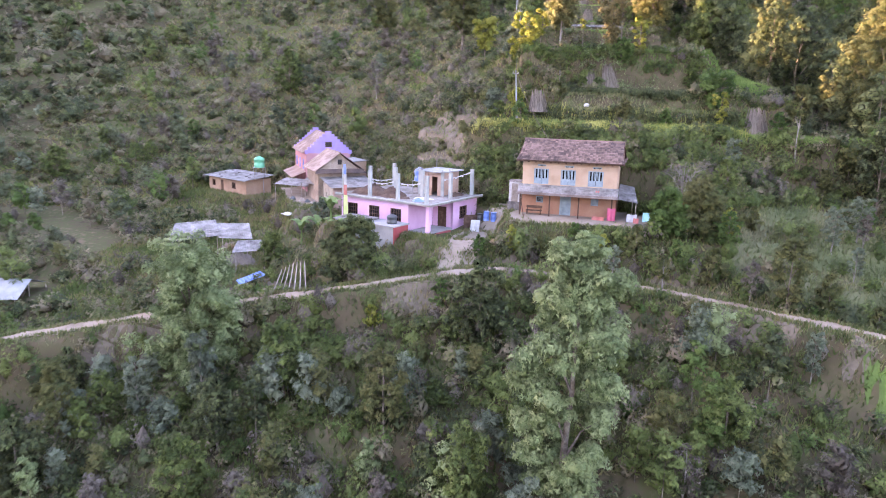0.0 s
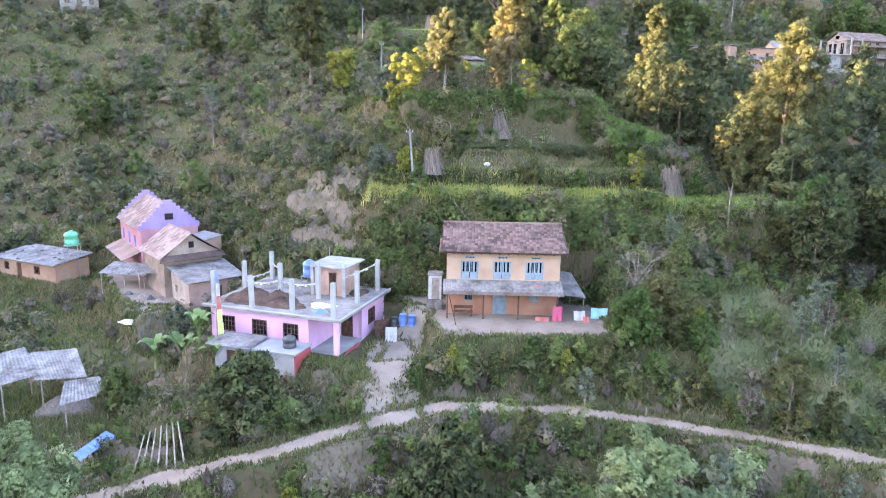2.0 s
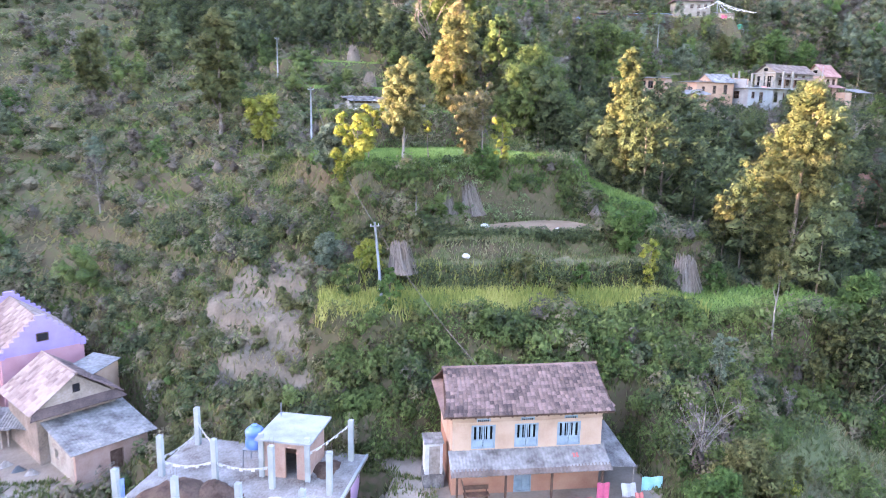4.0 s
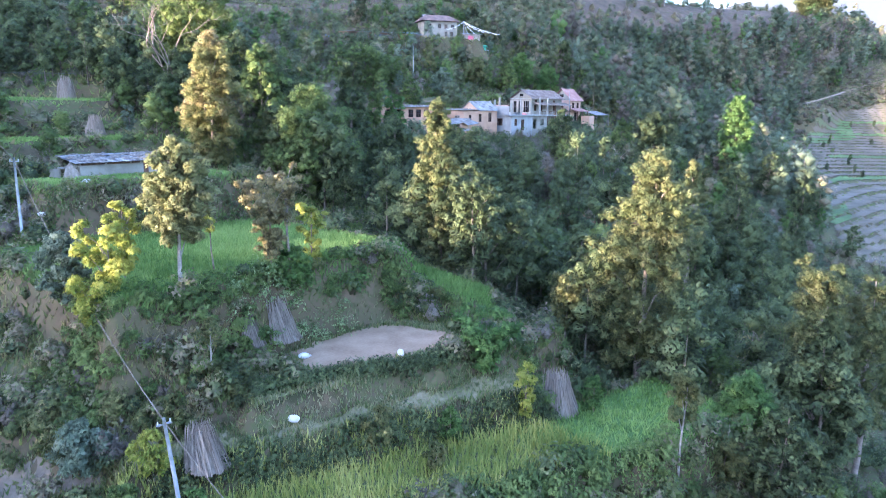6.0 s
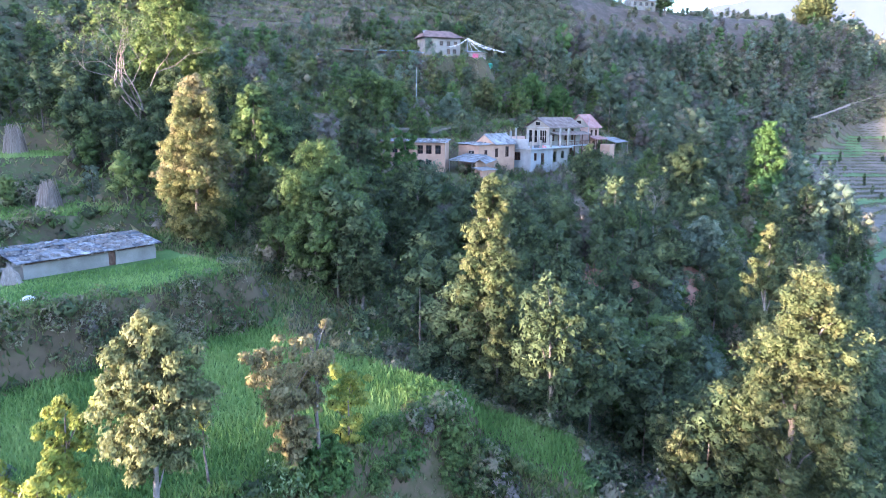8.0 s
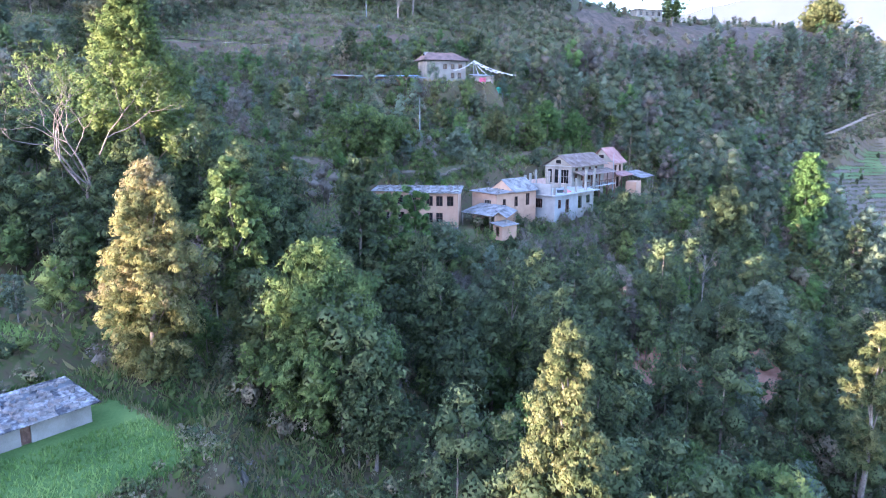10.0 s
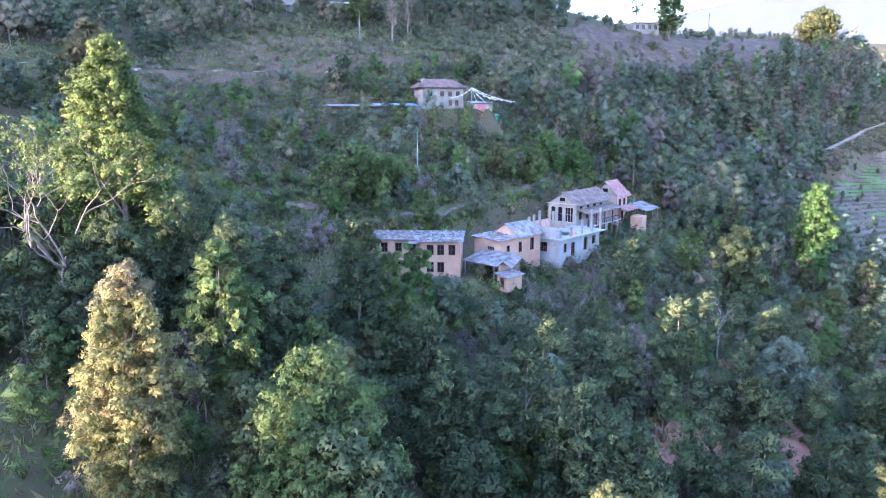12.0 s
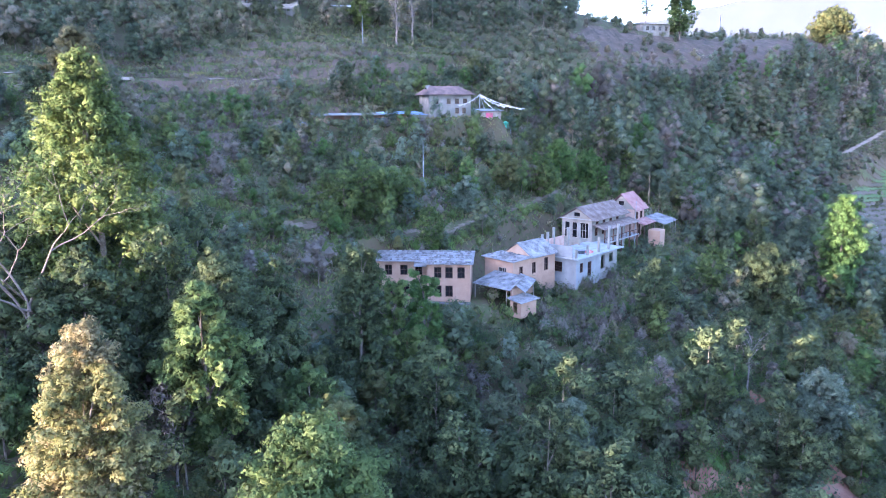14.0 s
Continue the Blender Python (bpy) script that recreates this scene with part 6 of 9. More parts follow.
for x in (0.9, 2.4):
    window(row, pose(7.2, 0, 0), x, 0.5, 1.0, 1.5, WOOD, DARK, 1, 1)
part("roof", Geo().sheet((-0.5, 0.6, 5.05), (13.3, 0.6, 5.05), (13.3, 7.2, 5.3), (-0.5, 7.2, 5.3), 0.04, 52, 0.03), TIN, row)
part("roof", Geo().sheet((6.7, -0.6, 4.95), (13.35, -0.6, 4.95), (13.35, 2.2, 5.2), (6.7, 2.2, 5.2), 0.04, 26, 0.03), TIN, row)
part("balcony", Geo().box(5.9, 0.25, 2.5, 7.17, 1.25, 2.62).box(5.9, 0.25, 2.62, 6.0, 0.33, 3.5), WOOD, row)
part("balcony_roof", Geo().sheet((5.4, -0.2, 4.55), (7.1, -0.2, 4.55), (7.1, 1.25, 5.0), (5.4, 1.25, 5.0), 0.03, 7, 0.03), TIN, row)
part("side_leanto", Geo().sheet((-2.4, 1.2, 2.0), (-0.02, 1.2, 2.9), (-0.02, 5.2, 2.9), (-2.4, 5.2, 2.0), 0.04, 9, 0.03), TIN, row)
for y in (1.4, 5.0):
    part("leanto_post", Geo().tube([(-2.3, y, -0.9), (-2.3, y, 2.02)], [0.06, 0.06], 6), PALEWOOD, row)
part("terrace_wall", Geo().box(6.8, -1.6, -1.4, 13.0, -0.5, -0.1), STONE, row)
stones_on("long house roof", F1, ((-0.4, 0.8, 5.1), (13.2, 0.8, 5.1), (13.2, 7.0, 5.31), (-0.4, 7.0, 5.31)), 120, 11, 0.3, rows=5)
stones_on("long house roof", F1, ((6.8, -0.5, 5.0), (13.2, -0.5, 5.0), (13.2, 0.6, 5.1), (6.8, 0.6, 5.1)), 30, 12, 0.24, rows=2)

O1 = pose(99.3, 148.2, 52.4, 0, 0, -3)
ora = thing("salmon_house", O1, "two-storey salmon house with sheet roofs", "house")
walls(ora, 9.6, 5.2, 4.15, ORANGE, 0.3, -1.2, {"left": [(2.6, 2.1, 4.0, 3.2)], "front": [(1.4, 1.9, 2.1, 3.3), (4.2, 1.9, 5.0, 3.5), (7.0, 1.9, 7.9, 3.8)]})
window(ora, SIDE["left"](9.6, 5.2), 2.6, 2.1, 1.4, 1.1, PALEWOOD, DARK, 3, 0)
for x, w, h in ((1.4, 0.7, 1.4), (4.2, 0.8, 1.6), (7.0, 0.9, 1.9)):
    window(ora, ID, x, 1.9, w, h, WOOD, DARK, 1, 1)
part("flat_roof", Geo().sheet((-0.4, -0.4, 4.18), (4.2, -0.4, 4.3), (4.2, 5.6, 4.5), (-0.4, 5.6, 4.38), 0.04, 18, 0.03), TIN, ora)
part("gable_wall", gable_tri(4.0, 5.2, 4.15, 5.9, 0.3), PEACH, ora)
part("gable_wall", gable_tri(9.3, 5.2, 4.15, 5.9, 0.3), PEACH, ora)
for y0, y1 in ((-0.4, 2.6), (5.6, 2.6)):
    part("gable_roof", Geo().sheet((3.8, y0, 4.12), (9.9, y0, 4.12), (9.9, y1, 6.05), (3.8, y1, 6.05), 0.04, 24, 0.03), TIN, ora)
stones_on("salmon house roof", O1, ((-0.3, -0.3, 4.3), (4.0, -0.3, 4.4), (4.0, 5.4, 4.52), (-0.3, 5.4, 4.42)), 26, 13, 0.22)
can = thing("lean_to", O1 @ pose(-4.2, -2.8, 0), "low lean-to with bluish sheet roofs before the salmon house", "shed")
part("roof_sheet", Geo().sheet((-0.6, 6.0, 1.6), (-0.3, -0.4, 1.5), (4.1, 0.6, 2.6), (4.1, 6.0, 2.6), 0.04, 22, 0.03), TIN, can)
part("roof_sheet", Geo().sheet((1.0, -2.0, 1.3), (6.5, 0.5, 1.7), (5.8, 2.75, 2.4), (1.6, 1.0, 2.2), 0.04, 18, 0.03), TIN, can)
part("wall", Geo().wall(3.6, 1.5, 0.2, (), -1.2).moved(pose(0.4, -0.2, 0, 0, 0, 10)), ORANGE, can)
for x, y, z in ((-0.4, 5.6, 1.55), (-0.2, 0.2, 1.5), (1.4, -1.6, 1.35), (6.0, 0.6, 1.75)):
    part("post", Geo().tube([(x, y, -1.4), (x, y, z)], [0.06, 0.06], 6), PALEWOOD, can)
hut2 = thing("hut", O1 @ pose(-4.6, -5.2, -1.2), "tiny hut with a sheet roof below the salmon house", "hut")
walls(hut2, 3.2, 1.8, 1.5, ORANGE, 0.2, -0.6, {"left": [(0.5, 0.0, 1.2, 1.3)]})
part("roof", Geo().sheet((-0.4, -0.4, 1.5), (3.6, -0.4, 1.5), (3.6, 2.2, 1.85), (-0.4, 2.2, 1.85), 0.04, 14, 0.03), TIN, hut2)

C1 = pose(110.2, 144.9, 52.6, 0, 0, 0)
gre = thing("grey_house", C1, "grey-blue concrete house with open roof columns", "house")
walls(gre, 7.0, 5.8, 3.0, GREYBLUE, 0.25, -1.5, {"left": [(1.9, 0.9, 3.4, 2.4)], "front": [(1.0, 0.9, 1.8, 2.3), (3.2, 0.0, 4.2, 2.2)]})
window(gre, SIDE["left"](7.0, 5.8), 1.9, 0.9, 1.5, 1.5, WOOD, DARK, 3, 1)
window(gre, ID, 1.0, 0.9, 0.8, 1.4, WOOD, DARK, 1, 1)
window(gre, ID, 3.2, 0.0, 1.0, 2.2, WOOD, DARK, 1, 1, "door")
part("roof_slab", Geo().box(-0.5, -0.5, 3.0, 13.2, 6.2, 3.18), CONCRETE, gre)
part("terrace_wall", Geo().wall(6.0, 3.0, 0.25, [(1.0, 0.2, 2.2, 2.3), (3.6, 0.9, 4.8, 2.3)], -1.5).moved(pose(7.02, 0.6, 0)), WHITEWASH, gre)
part("parapet", Geo().wall(5.6, 4.9, 0.2, (), 3.18).moved(pose(-0.3, 6.1, 0, 0, 0, -90)), GREYBLUE, gre)
part("brick_parapet", Geo().box(0.0, 6.0, 3.18, 6.0, 6.2, 5.2), BRICK, gre)
for x, y, h in ((0.2, 0.2, 1.3), (3.4, 0.2, 1.5), (6.6, 0.2, 2.3), (9.8, 0.3, 3.6), (9.8, 5.6, 3.4), (6.6, 5.7, 3.2), (12.6, 0.3, 3.6), (3.2, 6.1, 3.6), (1.6, 6.1, 3.1), (0.2, 6.1, 2.9)):
    part("column", Geo().box(x - 0.16, y - 0.16, 3.18, x + 0.16, y + 0.16, 3.18 + h), WHITEWASH, gre)
heap("rubble_heap", "pale rubble and debris tipped before the grey house", pose(110.6, 142.4, height(110.6, 142.4)), 3.6, 2.2, 1.0, WHITEWASH, 44, "rubble")
heap("laundry", "white and red laundry heaped on the terrace", C1 @ pose(3.6, 4.0, 3.18), 1.2, 0.8, 0.6, CLOTHWHITE, 45, "laundry")
heap("laundry", "dull red bedding laid out on the terrace", C1 @ pose(5.4, 1.2, 3.18), 0.9, 0.8, 0.4, CLOTHRED, 46, "laundry")
solo("black_basin", Geo().tube([(0, 0, 0), (0, 0, 0.5)], [0.5, 0.65], 14), BLACKPLASTIC, "black plastic basin on the terrace", "basin", m=C1 @ pose(3.9, 1.6, 3.18))

W1 = pose(123.5, 150.3, 52.9, 0, 0, 2)
whi = thing("white_house", W1, "tall whitewashed house with rusting sheet gable roof", "house")
L, D = 12.0, 5.6
walls(whi, L, D, 6.5, WHITEWASH, 0.3, -1.5, {"left": [(0.5, 3.3, 1.5, 5.9), (1.9, 3.3, 2.9, 5.9), (3.3, 3.3, 5.0, 5.9)], "front": [(x, 3.7, x + 0.9, 5.0) for x in (1.0, 3.4, 5.8, 8.4)] + [(x, 5.6, x + 0.9, 6.1) for x in (1.2, 3.6, 6.0, 8.4)] + [(x, 0.4, x + 1.0, 2.2) for x in (2.0, 5.0, 8.0)]})
# dark panes paint the shade of the deep recess between the columns
for x, w, z, h in ((0.5, 1.0, 3.3, 2.6), (1.9, 1.0, 3.3, 2.6), (3.3, 1.7, 3.3, 2.6)):
    window(whi, SIDE["left"](L, D), x, z, w, h, PALEWOOD, DARK, 2 if w > 1 else 0, 1)
for x in (1.0, 3.4, 5.8, 8.4):
    window(whi, ID, x, 3.7, 0.9, 1.3, WOOD, DARK, 1, 1)
for x in (1.2, 3.6, 6.0, 8.4):
    window(whi, ID, x, 5.6, 0.9, 0.5, WOOD, DARK, 1, 0)
for x in (2.0, 5.0, 8.0):
    window(whi, ID, x, 0.4, 1.0, 1.8, WOOD, DARK, 1, 1)
for x0 in (0.0, L - 0.3):
    part("gable_wall", gable_tri(x0, D, 6.5, 8.2, 0.3), WHITEWASH, whi)
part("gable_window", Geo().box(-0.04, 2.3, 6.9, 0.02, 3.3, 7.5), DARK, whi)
part("gable_ledge", Geo().box(-0.35, -0.4, 6.42, 0.0, D + 0.4, 6.55), CONCRETE, whi)
for y0, y1 in ((-0.7, 2.8), (D + 0.7, 2.8)):
    part("roof", Geo().sheet((-0.6, y0, 6.3), (L + 0.6, y0, 6.3), (L + 0.6, y1, 8.4), (-0.6, y1, 8.4), 0.05, 36, 0.05), RUST, whi)
part("verandah_roof", Geo().sheet((0.2, -2.4, 4.9), (L + 1.2, -2.4, 4.9), (L + 1.2, -0.02, 5.55), (0.2, -0.02, 5.55), 0.04, 36, 0.04), RUST, whi)
part("verandah_floor", Geo().box(0.2, -2.2, 2.6, L + 1.0, -0.02, 2.8), CONCRETE, whi)
part("railing", Geo().box(0.3, -2.2, 3.55, L + 0.9, -2.12, 3.65), WOOD, whi)
for k in range(5):
    part("verandah_post", Geo().box(0.4 + k * 3.0, -2.2, -1.5, 0.58 + k * 3.0, -2.02, 4.95), WOOD, whi)
for k in range(24):
    part("baluster", Geo().box(0.4 + k * 0.52, -2.18, 2.8, 0.45 + k * 0.52, -2.13, 3.55), WOOD, whi)

R1 = pose(140.4, 151.6, 54.0, 0, 0, 6)
red = thing("red_roofed_house", R1, "house with red sheet gable roof and brick walls", "house")
L, D = 5.0, 5.0
walls(red, L, D, 5.2, BRICK, 0.3, -1.5, {"left": [(1.6, 3.4, 3.0, 4.6)], "front": [(0.8, 3.3, 1.8, 4.6), (3.0, 3.3, 4.0, 4.6), (2.0, 0.2, 3.2, 2.2)]})
window(red, SIDE["left"](L, D), 1.6, 3.4, 1.4, 1.2, WOOD, DARK, 2, 0)
for x in (0.8, 3.0):
    window(red, ID, x, 3.3, 1.0, 1.3, WOOD, DARK, 1, 1)
window(red, ID, 2.0, 0.2, 1.2, 2.0, WOOD, DARK, 1, 0, "door")
REDTIN = ramp_mat("faded_red_sheet", [(0.170, 0.085, 0.072), (0.240, 0.135, 0.115), (0.300, 0.205, 0.180)], 0.9, 6, rough=0.7, metal=0.1, fine=0.5, bump_scale=7)
for x0 in (0.0, L - 0.3):
    part("gable_wall", gable_tri(x0, D, 5.2, 7.7, 0.3), WHITEWASH, red)
part("gable_window", Geo().box(-0.04, 2.0, 5.9, 0.02, 3.0, 6.6), DARK, red)
for y0, y1 in ((-0.7, D / 2), (D + 0.7, D / 2)):
    part("roof", Geo().sheet((-0.6, y0, 4.95), (L + 0.5, y0, 4.95), (L + 0.5, y1, 7.95), (-0.6, y1, 7.95), 0.05, 24, 0.05), REDTIN, red)
part("lower_roof", Geo().sheet((-0.4, -2.2, 2.5), (L + 0.6, -2.2, 2.5), (L + 0.6, -0.02, 3.2), (-0.4, -0.02, 3.2), 0.05, 22, 0.05), REDTIN, red)
for x in (0.0, 2.4, 4.9):
    part("verandah_post", Geo().box(x, -2.05, -1.5, x + 0.14, -1.9, 2.6), WOOD, red)
part("porch_room", Geo().box(1.5, -4.4, -2.2, 4.1, -2.2, 1.5), ORANGE, red)
solo("flag_mast", Geo().tube([(0, 0, 0), (0.1, 0, 4.5), (0.1, 0, 8.6)], [0.09, 0.07, 0.05], 7), POLE, "tall pale mast wound with faded cloth", "mast", m=pose(137.0, 149.6, 52.6))
canopy("bluish galvanised sheet roof over an open stall", ((149.0, 149.6, 55.6), (156.5, 150.4, 55.6), (157.0, 155.0, 56.6), (149.4, 154.2, 56.6)), ((149.3, 150.0, 55.5), (153.0, 150.3, 55.5), (156.2, 150.7, 55.5), (156.6, 154.6, 56.4)), TIN, 26)

# ---- the house above the hamlet, with its long shed ----
T1 = pose(132.0, 194.7, 76.0, 0, 0, -25)
top = thing("white_house", T1, "whitewashed farmhouse with brown hipped tile roof", "house")
L, D = 9.6, 5.6
walls(top, L, D, 4.6, WHITEWASH, 0.35, -1.0, {"front": [(x, 2.6, x + 0.9, 3.7) for x in (1.2, 4.0, 5.9, 7.8)] + [(x, 0.6, x + 0.8, 1.8) for x in (6.0, 7.6)]})
for x in (1.2, 4.0, 5.9, 7.8):
    window(top, ID, x, 2.6, 0.9, 1.1, WOOD, DARK, 2, 0)
for x in (6.0, 7.6):
    window(top, ID, x, 0.6, 0.8, 1.2, WOOD, DARK, 1, 0)
g = Geo()
for low, high in ((0.0, 0.12),):
    a, b, c, d = (-0.9, -0.9, 4.5), (L + 0.9, -0.9, 4.5), (L + 0.9, D + 0.9, 4.5), (-0.9, D + 0.9, 4.5)
    r0, r1 = (1.2, D / 2, 6.4), (L - 1.8, D / 2, 6.4)
    i = len(g.v)
    g.v += [a, b, c, d, r0, r1]
    g.f += [(i, i + 1, i + 5, i + 4), (i + 1, i + 2, i + 5), (i + 2, i + 3, i + 4, i + 5), (i + 3, i, i + 4), (i, i + 3, i + 2, i + 1)]
troof = part("roof", g, TILE, top, "brown weathered tile roof")
part("roof_gable", Geo().prism([(0.4, D / 2 - 1.3, 5.25), (0.4, D / 2 + 1.3, 5.25), (0.4, D / 2, 6.5)], [(1.4, D / 2 - 1.3, 5.25), (1.4, D / 2 + 1.3, 5.25), (1.4, D / 2, 6.5)]), WHITEWASH, troof)
part("gable_window", Geo().box(0.36, D / 2 - 0.35, 5.5, 0.395, D / 2 + 0.35, 6.0), DARK, troof)
for y in range(9):
    part("roof_batten", Geo().box(-0.7 + y * 1.3, -0.93, 4.42, -0.62 + y * 1.3, -0.6, 4.5), WOOD, troof)
LS = pose(108.4, 201.6, 74.4, 0, 0, -21.7)
ls = thing("long_shed", LS, "long open shed with faded blue sheet roof", "shed")
part("wall", Geo().wall(22.0, 2.4, 0.2, (), -0.8).moved(pose(22.0, 3.2, 0, 0, 0, 180)), ORANGE, ls)
part("wall", Geo().wall(2.4, 2.0, 0.2, (), -0.8).moved(pose(0, 0, 0)), ORANGE, ls)
part("wall", Geo().wall(3.0, 2.0, 0.2, (), -0.8).moved(pose(0, 3.2, 0, 0, 0, -90)), ORANGE, ls)
part("roof", Geo().sheet((-0.8, -0.8, 2.0), (14.0, -0.8, 2.0), (14.0, 3.6, 2.45), (-0.8, 3.6, 2.45), 0.05, 50, 0.03), TIN, ls)
part("roof", Geo().sheet((13.0, -0.9, 2.15), (22.0, -0.9, 2.3), (22.0, 3.6, 2.7), (13.0, 3.6, 2.6), 0.05, 34, 0.03), BLUETIN, ls)
for k in range(8):
    part("post", Geo().box(2.6 + 2.6 * k, -0.6, -0.8, 2.74 + 2.6 * k, -0.46, 2.05), PALEWOOD, ls)
part("side_cloth", Geo().sheet((9.5, -0.7, 1.6), (16.0, -0.7, 1.4), (15.5, -0.7, 0.6), (10.0, -0.7, 0.5), 0.02, 14, 0.08), BLACKPLASTIC, ls)
wa = thing("annex", LS @ pose(19.5, -1.2, 0), "small white annex with a dark doorway", "annex")
walls(wa, 2.8, 3.0, 2.0, WHITEWASH, 0.2, -0.8, {"front": [(0.8, 0.2, 1.9, 1.6)]})
# near-black plate in place of the doorway's shaded inside
part("door", Geo().box(0.8, 0.08, 0.2, 1.9, 0.12, 1.6), DARK, wa)
part("roof", Geo().sheet((-0.3, -0.3, 2.0), (3.1, -0.3, 2.0), (3.1, 3.3, 2.3), (-0.3, 3.3, 2.3), 0.04, 10, 0.03), BLUETIN, wa)
MT = Vector((141.2, 188.6, 80.6))
solo("flag_mast", Geo().tube([(0, 0, -5.4), (0, 0, 0)], [0.12, 0.08], 7), POLE, "pale mast hung with strings of white pennants", "mast", m=Matrix.Translation(MT))
for dx, dy, dz in ((-4.6, 2.3, -2.2), (3.2, -2.6, -3.6), (5.5, -3.2, -2.6), (9.5, -5.0, -3.1), (1.6, -1.2, -4.4)):
    garland("pennant_string", "string of white pennants hanging from the mast", MT, MT + Vector((dx, dy, dz)), 0.5, CLOTHWHITE, 0.35)
st = thing("stall", pose(140.6, 187.6, 75.2, 0, 0, -25), "small stall with grey roof and magenta cloth front", "stall")
walls(st, 4.6, 2.2, 1.9, PALEWOOD, 0.15, -0.8)
part("cloth_front", Geo().sheet((1.0, -0.06, 0.5), (2.6, -0.06, 0.5), (2.6, -0.06, 1.5), (1.0, -0.06, 1.5), 0.02, 5, 0.04), CLOTHPINK, st, "magenta cloth")
part("roof", Geo().sheet((-0.4, -0.5, 1.9), (5.0, -0.5, 1.9), (5.0, 2.6, 2.3), (-0.4, 2.6, 2.3), 0.04, 18, 0.03), STEEL, st)
tank("water_tank", "green plastic water tank beside the mast", pose(149.5, 188.0, height(149.5, 188.0)), 0.8, 1.4, GREENPLASTIC, 1.2)
heap("tarpaulin", "blue plastic sheet beside the long shed", pose(104.8, 201.5, height(104.8, 201.5)), 1.0, 0.8, 0.7, BLUEPLASTIC, 51, "tarpaulin")
heap("tarpaulin", "white plastic sheet beside the long shed", pose(101.5, 202.6, height(101.5, 202.6)), 1.2, 0.8, 0.8, CLOTHWHITE, 52, "tarpaulin")

# ---- houses still higher ----
HU = pose(127.0, 256.0, height(132.0, 252.0) - 1.4, 0, 0, -33)
hh = thing("hill_house", HU, "long two-storey house with grey sheet roof high on the slope", "house")
walls(hh, 14.5, 6.0, 5.2, WHITEWASH, 0.3, -2.0, {"front": [(x, 2.7, x + 1.0, 4.0) for x in (1.5, 4.5, 7.5, 10.5)]})
for x in (1.5, 4.5, 7.5, 10.5):
    window(hh, ID, x, 2.7, 1.0, 1.3, WOOD, DARK, 1, 1)
part("verandah_roof", Geo().sheet((-0.5, -2.0, 4.2), (15.0, -2.0, 4.2), (15.0, 0.0, 5.0), (-0.5, 0.0, 5.0), 0.05, 40, 0.04), TIN, hh)
part("verandah_rail", Geo().box(-0.3, -1.9, 1.9, 14.8, -1.75, 3.0), PALEWOOD, hh)
for k in range(6):
    part("post", Geo().box(0.0 + 2.9 * k, -1.9, -2.0, 0.2 + 2.9 * k, -1.7, 4.2), WHITEWASH, hh)
for y0, y1 in ((-0.5, 3.0), (6.5, 3.0)):
    part("roof", Geo().sheet((-0.6, y0, 5.1), (15.1, y0, 5.1), (15.1, y1, 7.0), (-0.6, y1, 7.0), 0.05, 40, 0.04), TIN, hh)
canopy("pale plastic canopy at the edge of the upper farm", ((148, 244.5, height(150, 245) + 2.2), (156, 241.5, height(150, 245) + 2.4), (157.5, 244.5, height(150, 245) + 3.2), (149.5, 247.5, height(150, 245) + 3.0)), ((148.3, 244.8, height(150, 245) + 2.2), (155.8, 242.0, height(150, 245) + 2.4)), CLOTHWHITE, 8)
NW = pose(-48.0, 198.0, height(-45.0, 200.0), 0, 0, 12)
nw = thing("hill_house", NW, "small white house on the western slope", "house")
walls(nw, 8.0, 5.0, 3.2, WHITEWASH, 0.3, -2.5, {"front": [(1.0, 1.0, 2.0, 2.3), (3.5, 0.0, 4.5, 2.1), (6.0, 1.0, 7.0, 2.3)]})
for x, z, h in ((1.0, 1.0, 1.3), (3.5, 0.0, 2.1), (6.0, 1.0, 1.3)):
    window(nw, ID, x, z, 1.0, h, WOOD, DARK, 1, 1)
part("roof", Geo().sheet((-0.5, -0.6, 3.2), (8.5, -0.6, 3.2), (8.5, 5.6, 3.8), (-0.5, 5.6, 3.8), 0.05, 30, 0.03), TIN, nw)
rh = thing("hill_house", pose(300.0, 233.0, height(304.0, 235.0) - 0.3, 0, 0, -28), "low white house on the skyline ridge", "house")
walls(rh, 13.0, 5.0, 3.4, WHITEWASH, 0.3, -1.5, {"front": [(x, 1.0, x + 1.4, 2.6) for x in (1.5, 4.5, 7.5, 10.5)]})
for x in (1.5, 4.5, 7.5, 10.5):
    window(rh, ID, x, 1.0, 1.4, 1.6, WOOD, DARK, 1, 1)
part("roof", Geo().sheet((-0.6, -0.8, 3.4), (13.6, -0.8, 3.4), (13.6, 5.8, 4.0), (-0.6, 5.8, 4.0), 0.06, 30, 0.03), CONCRETE, rh)


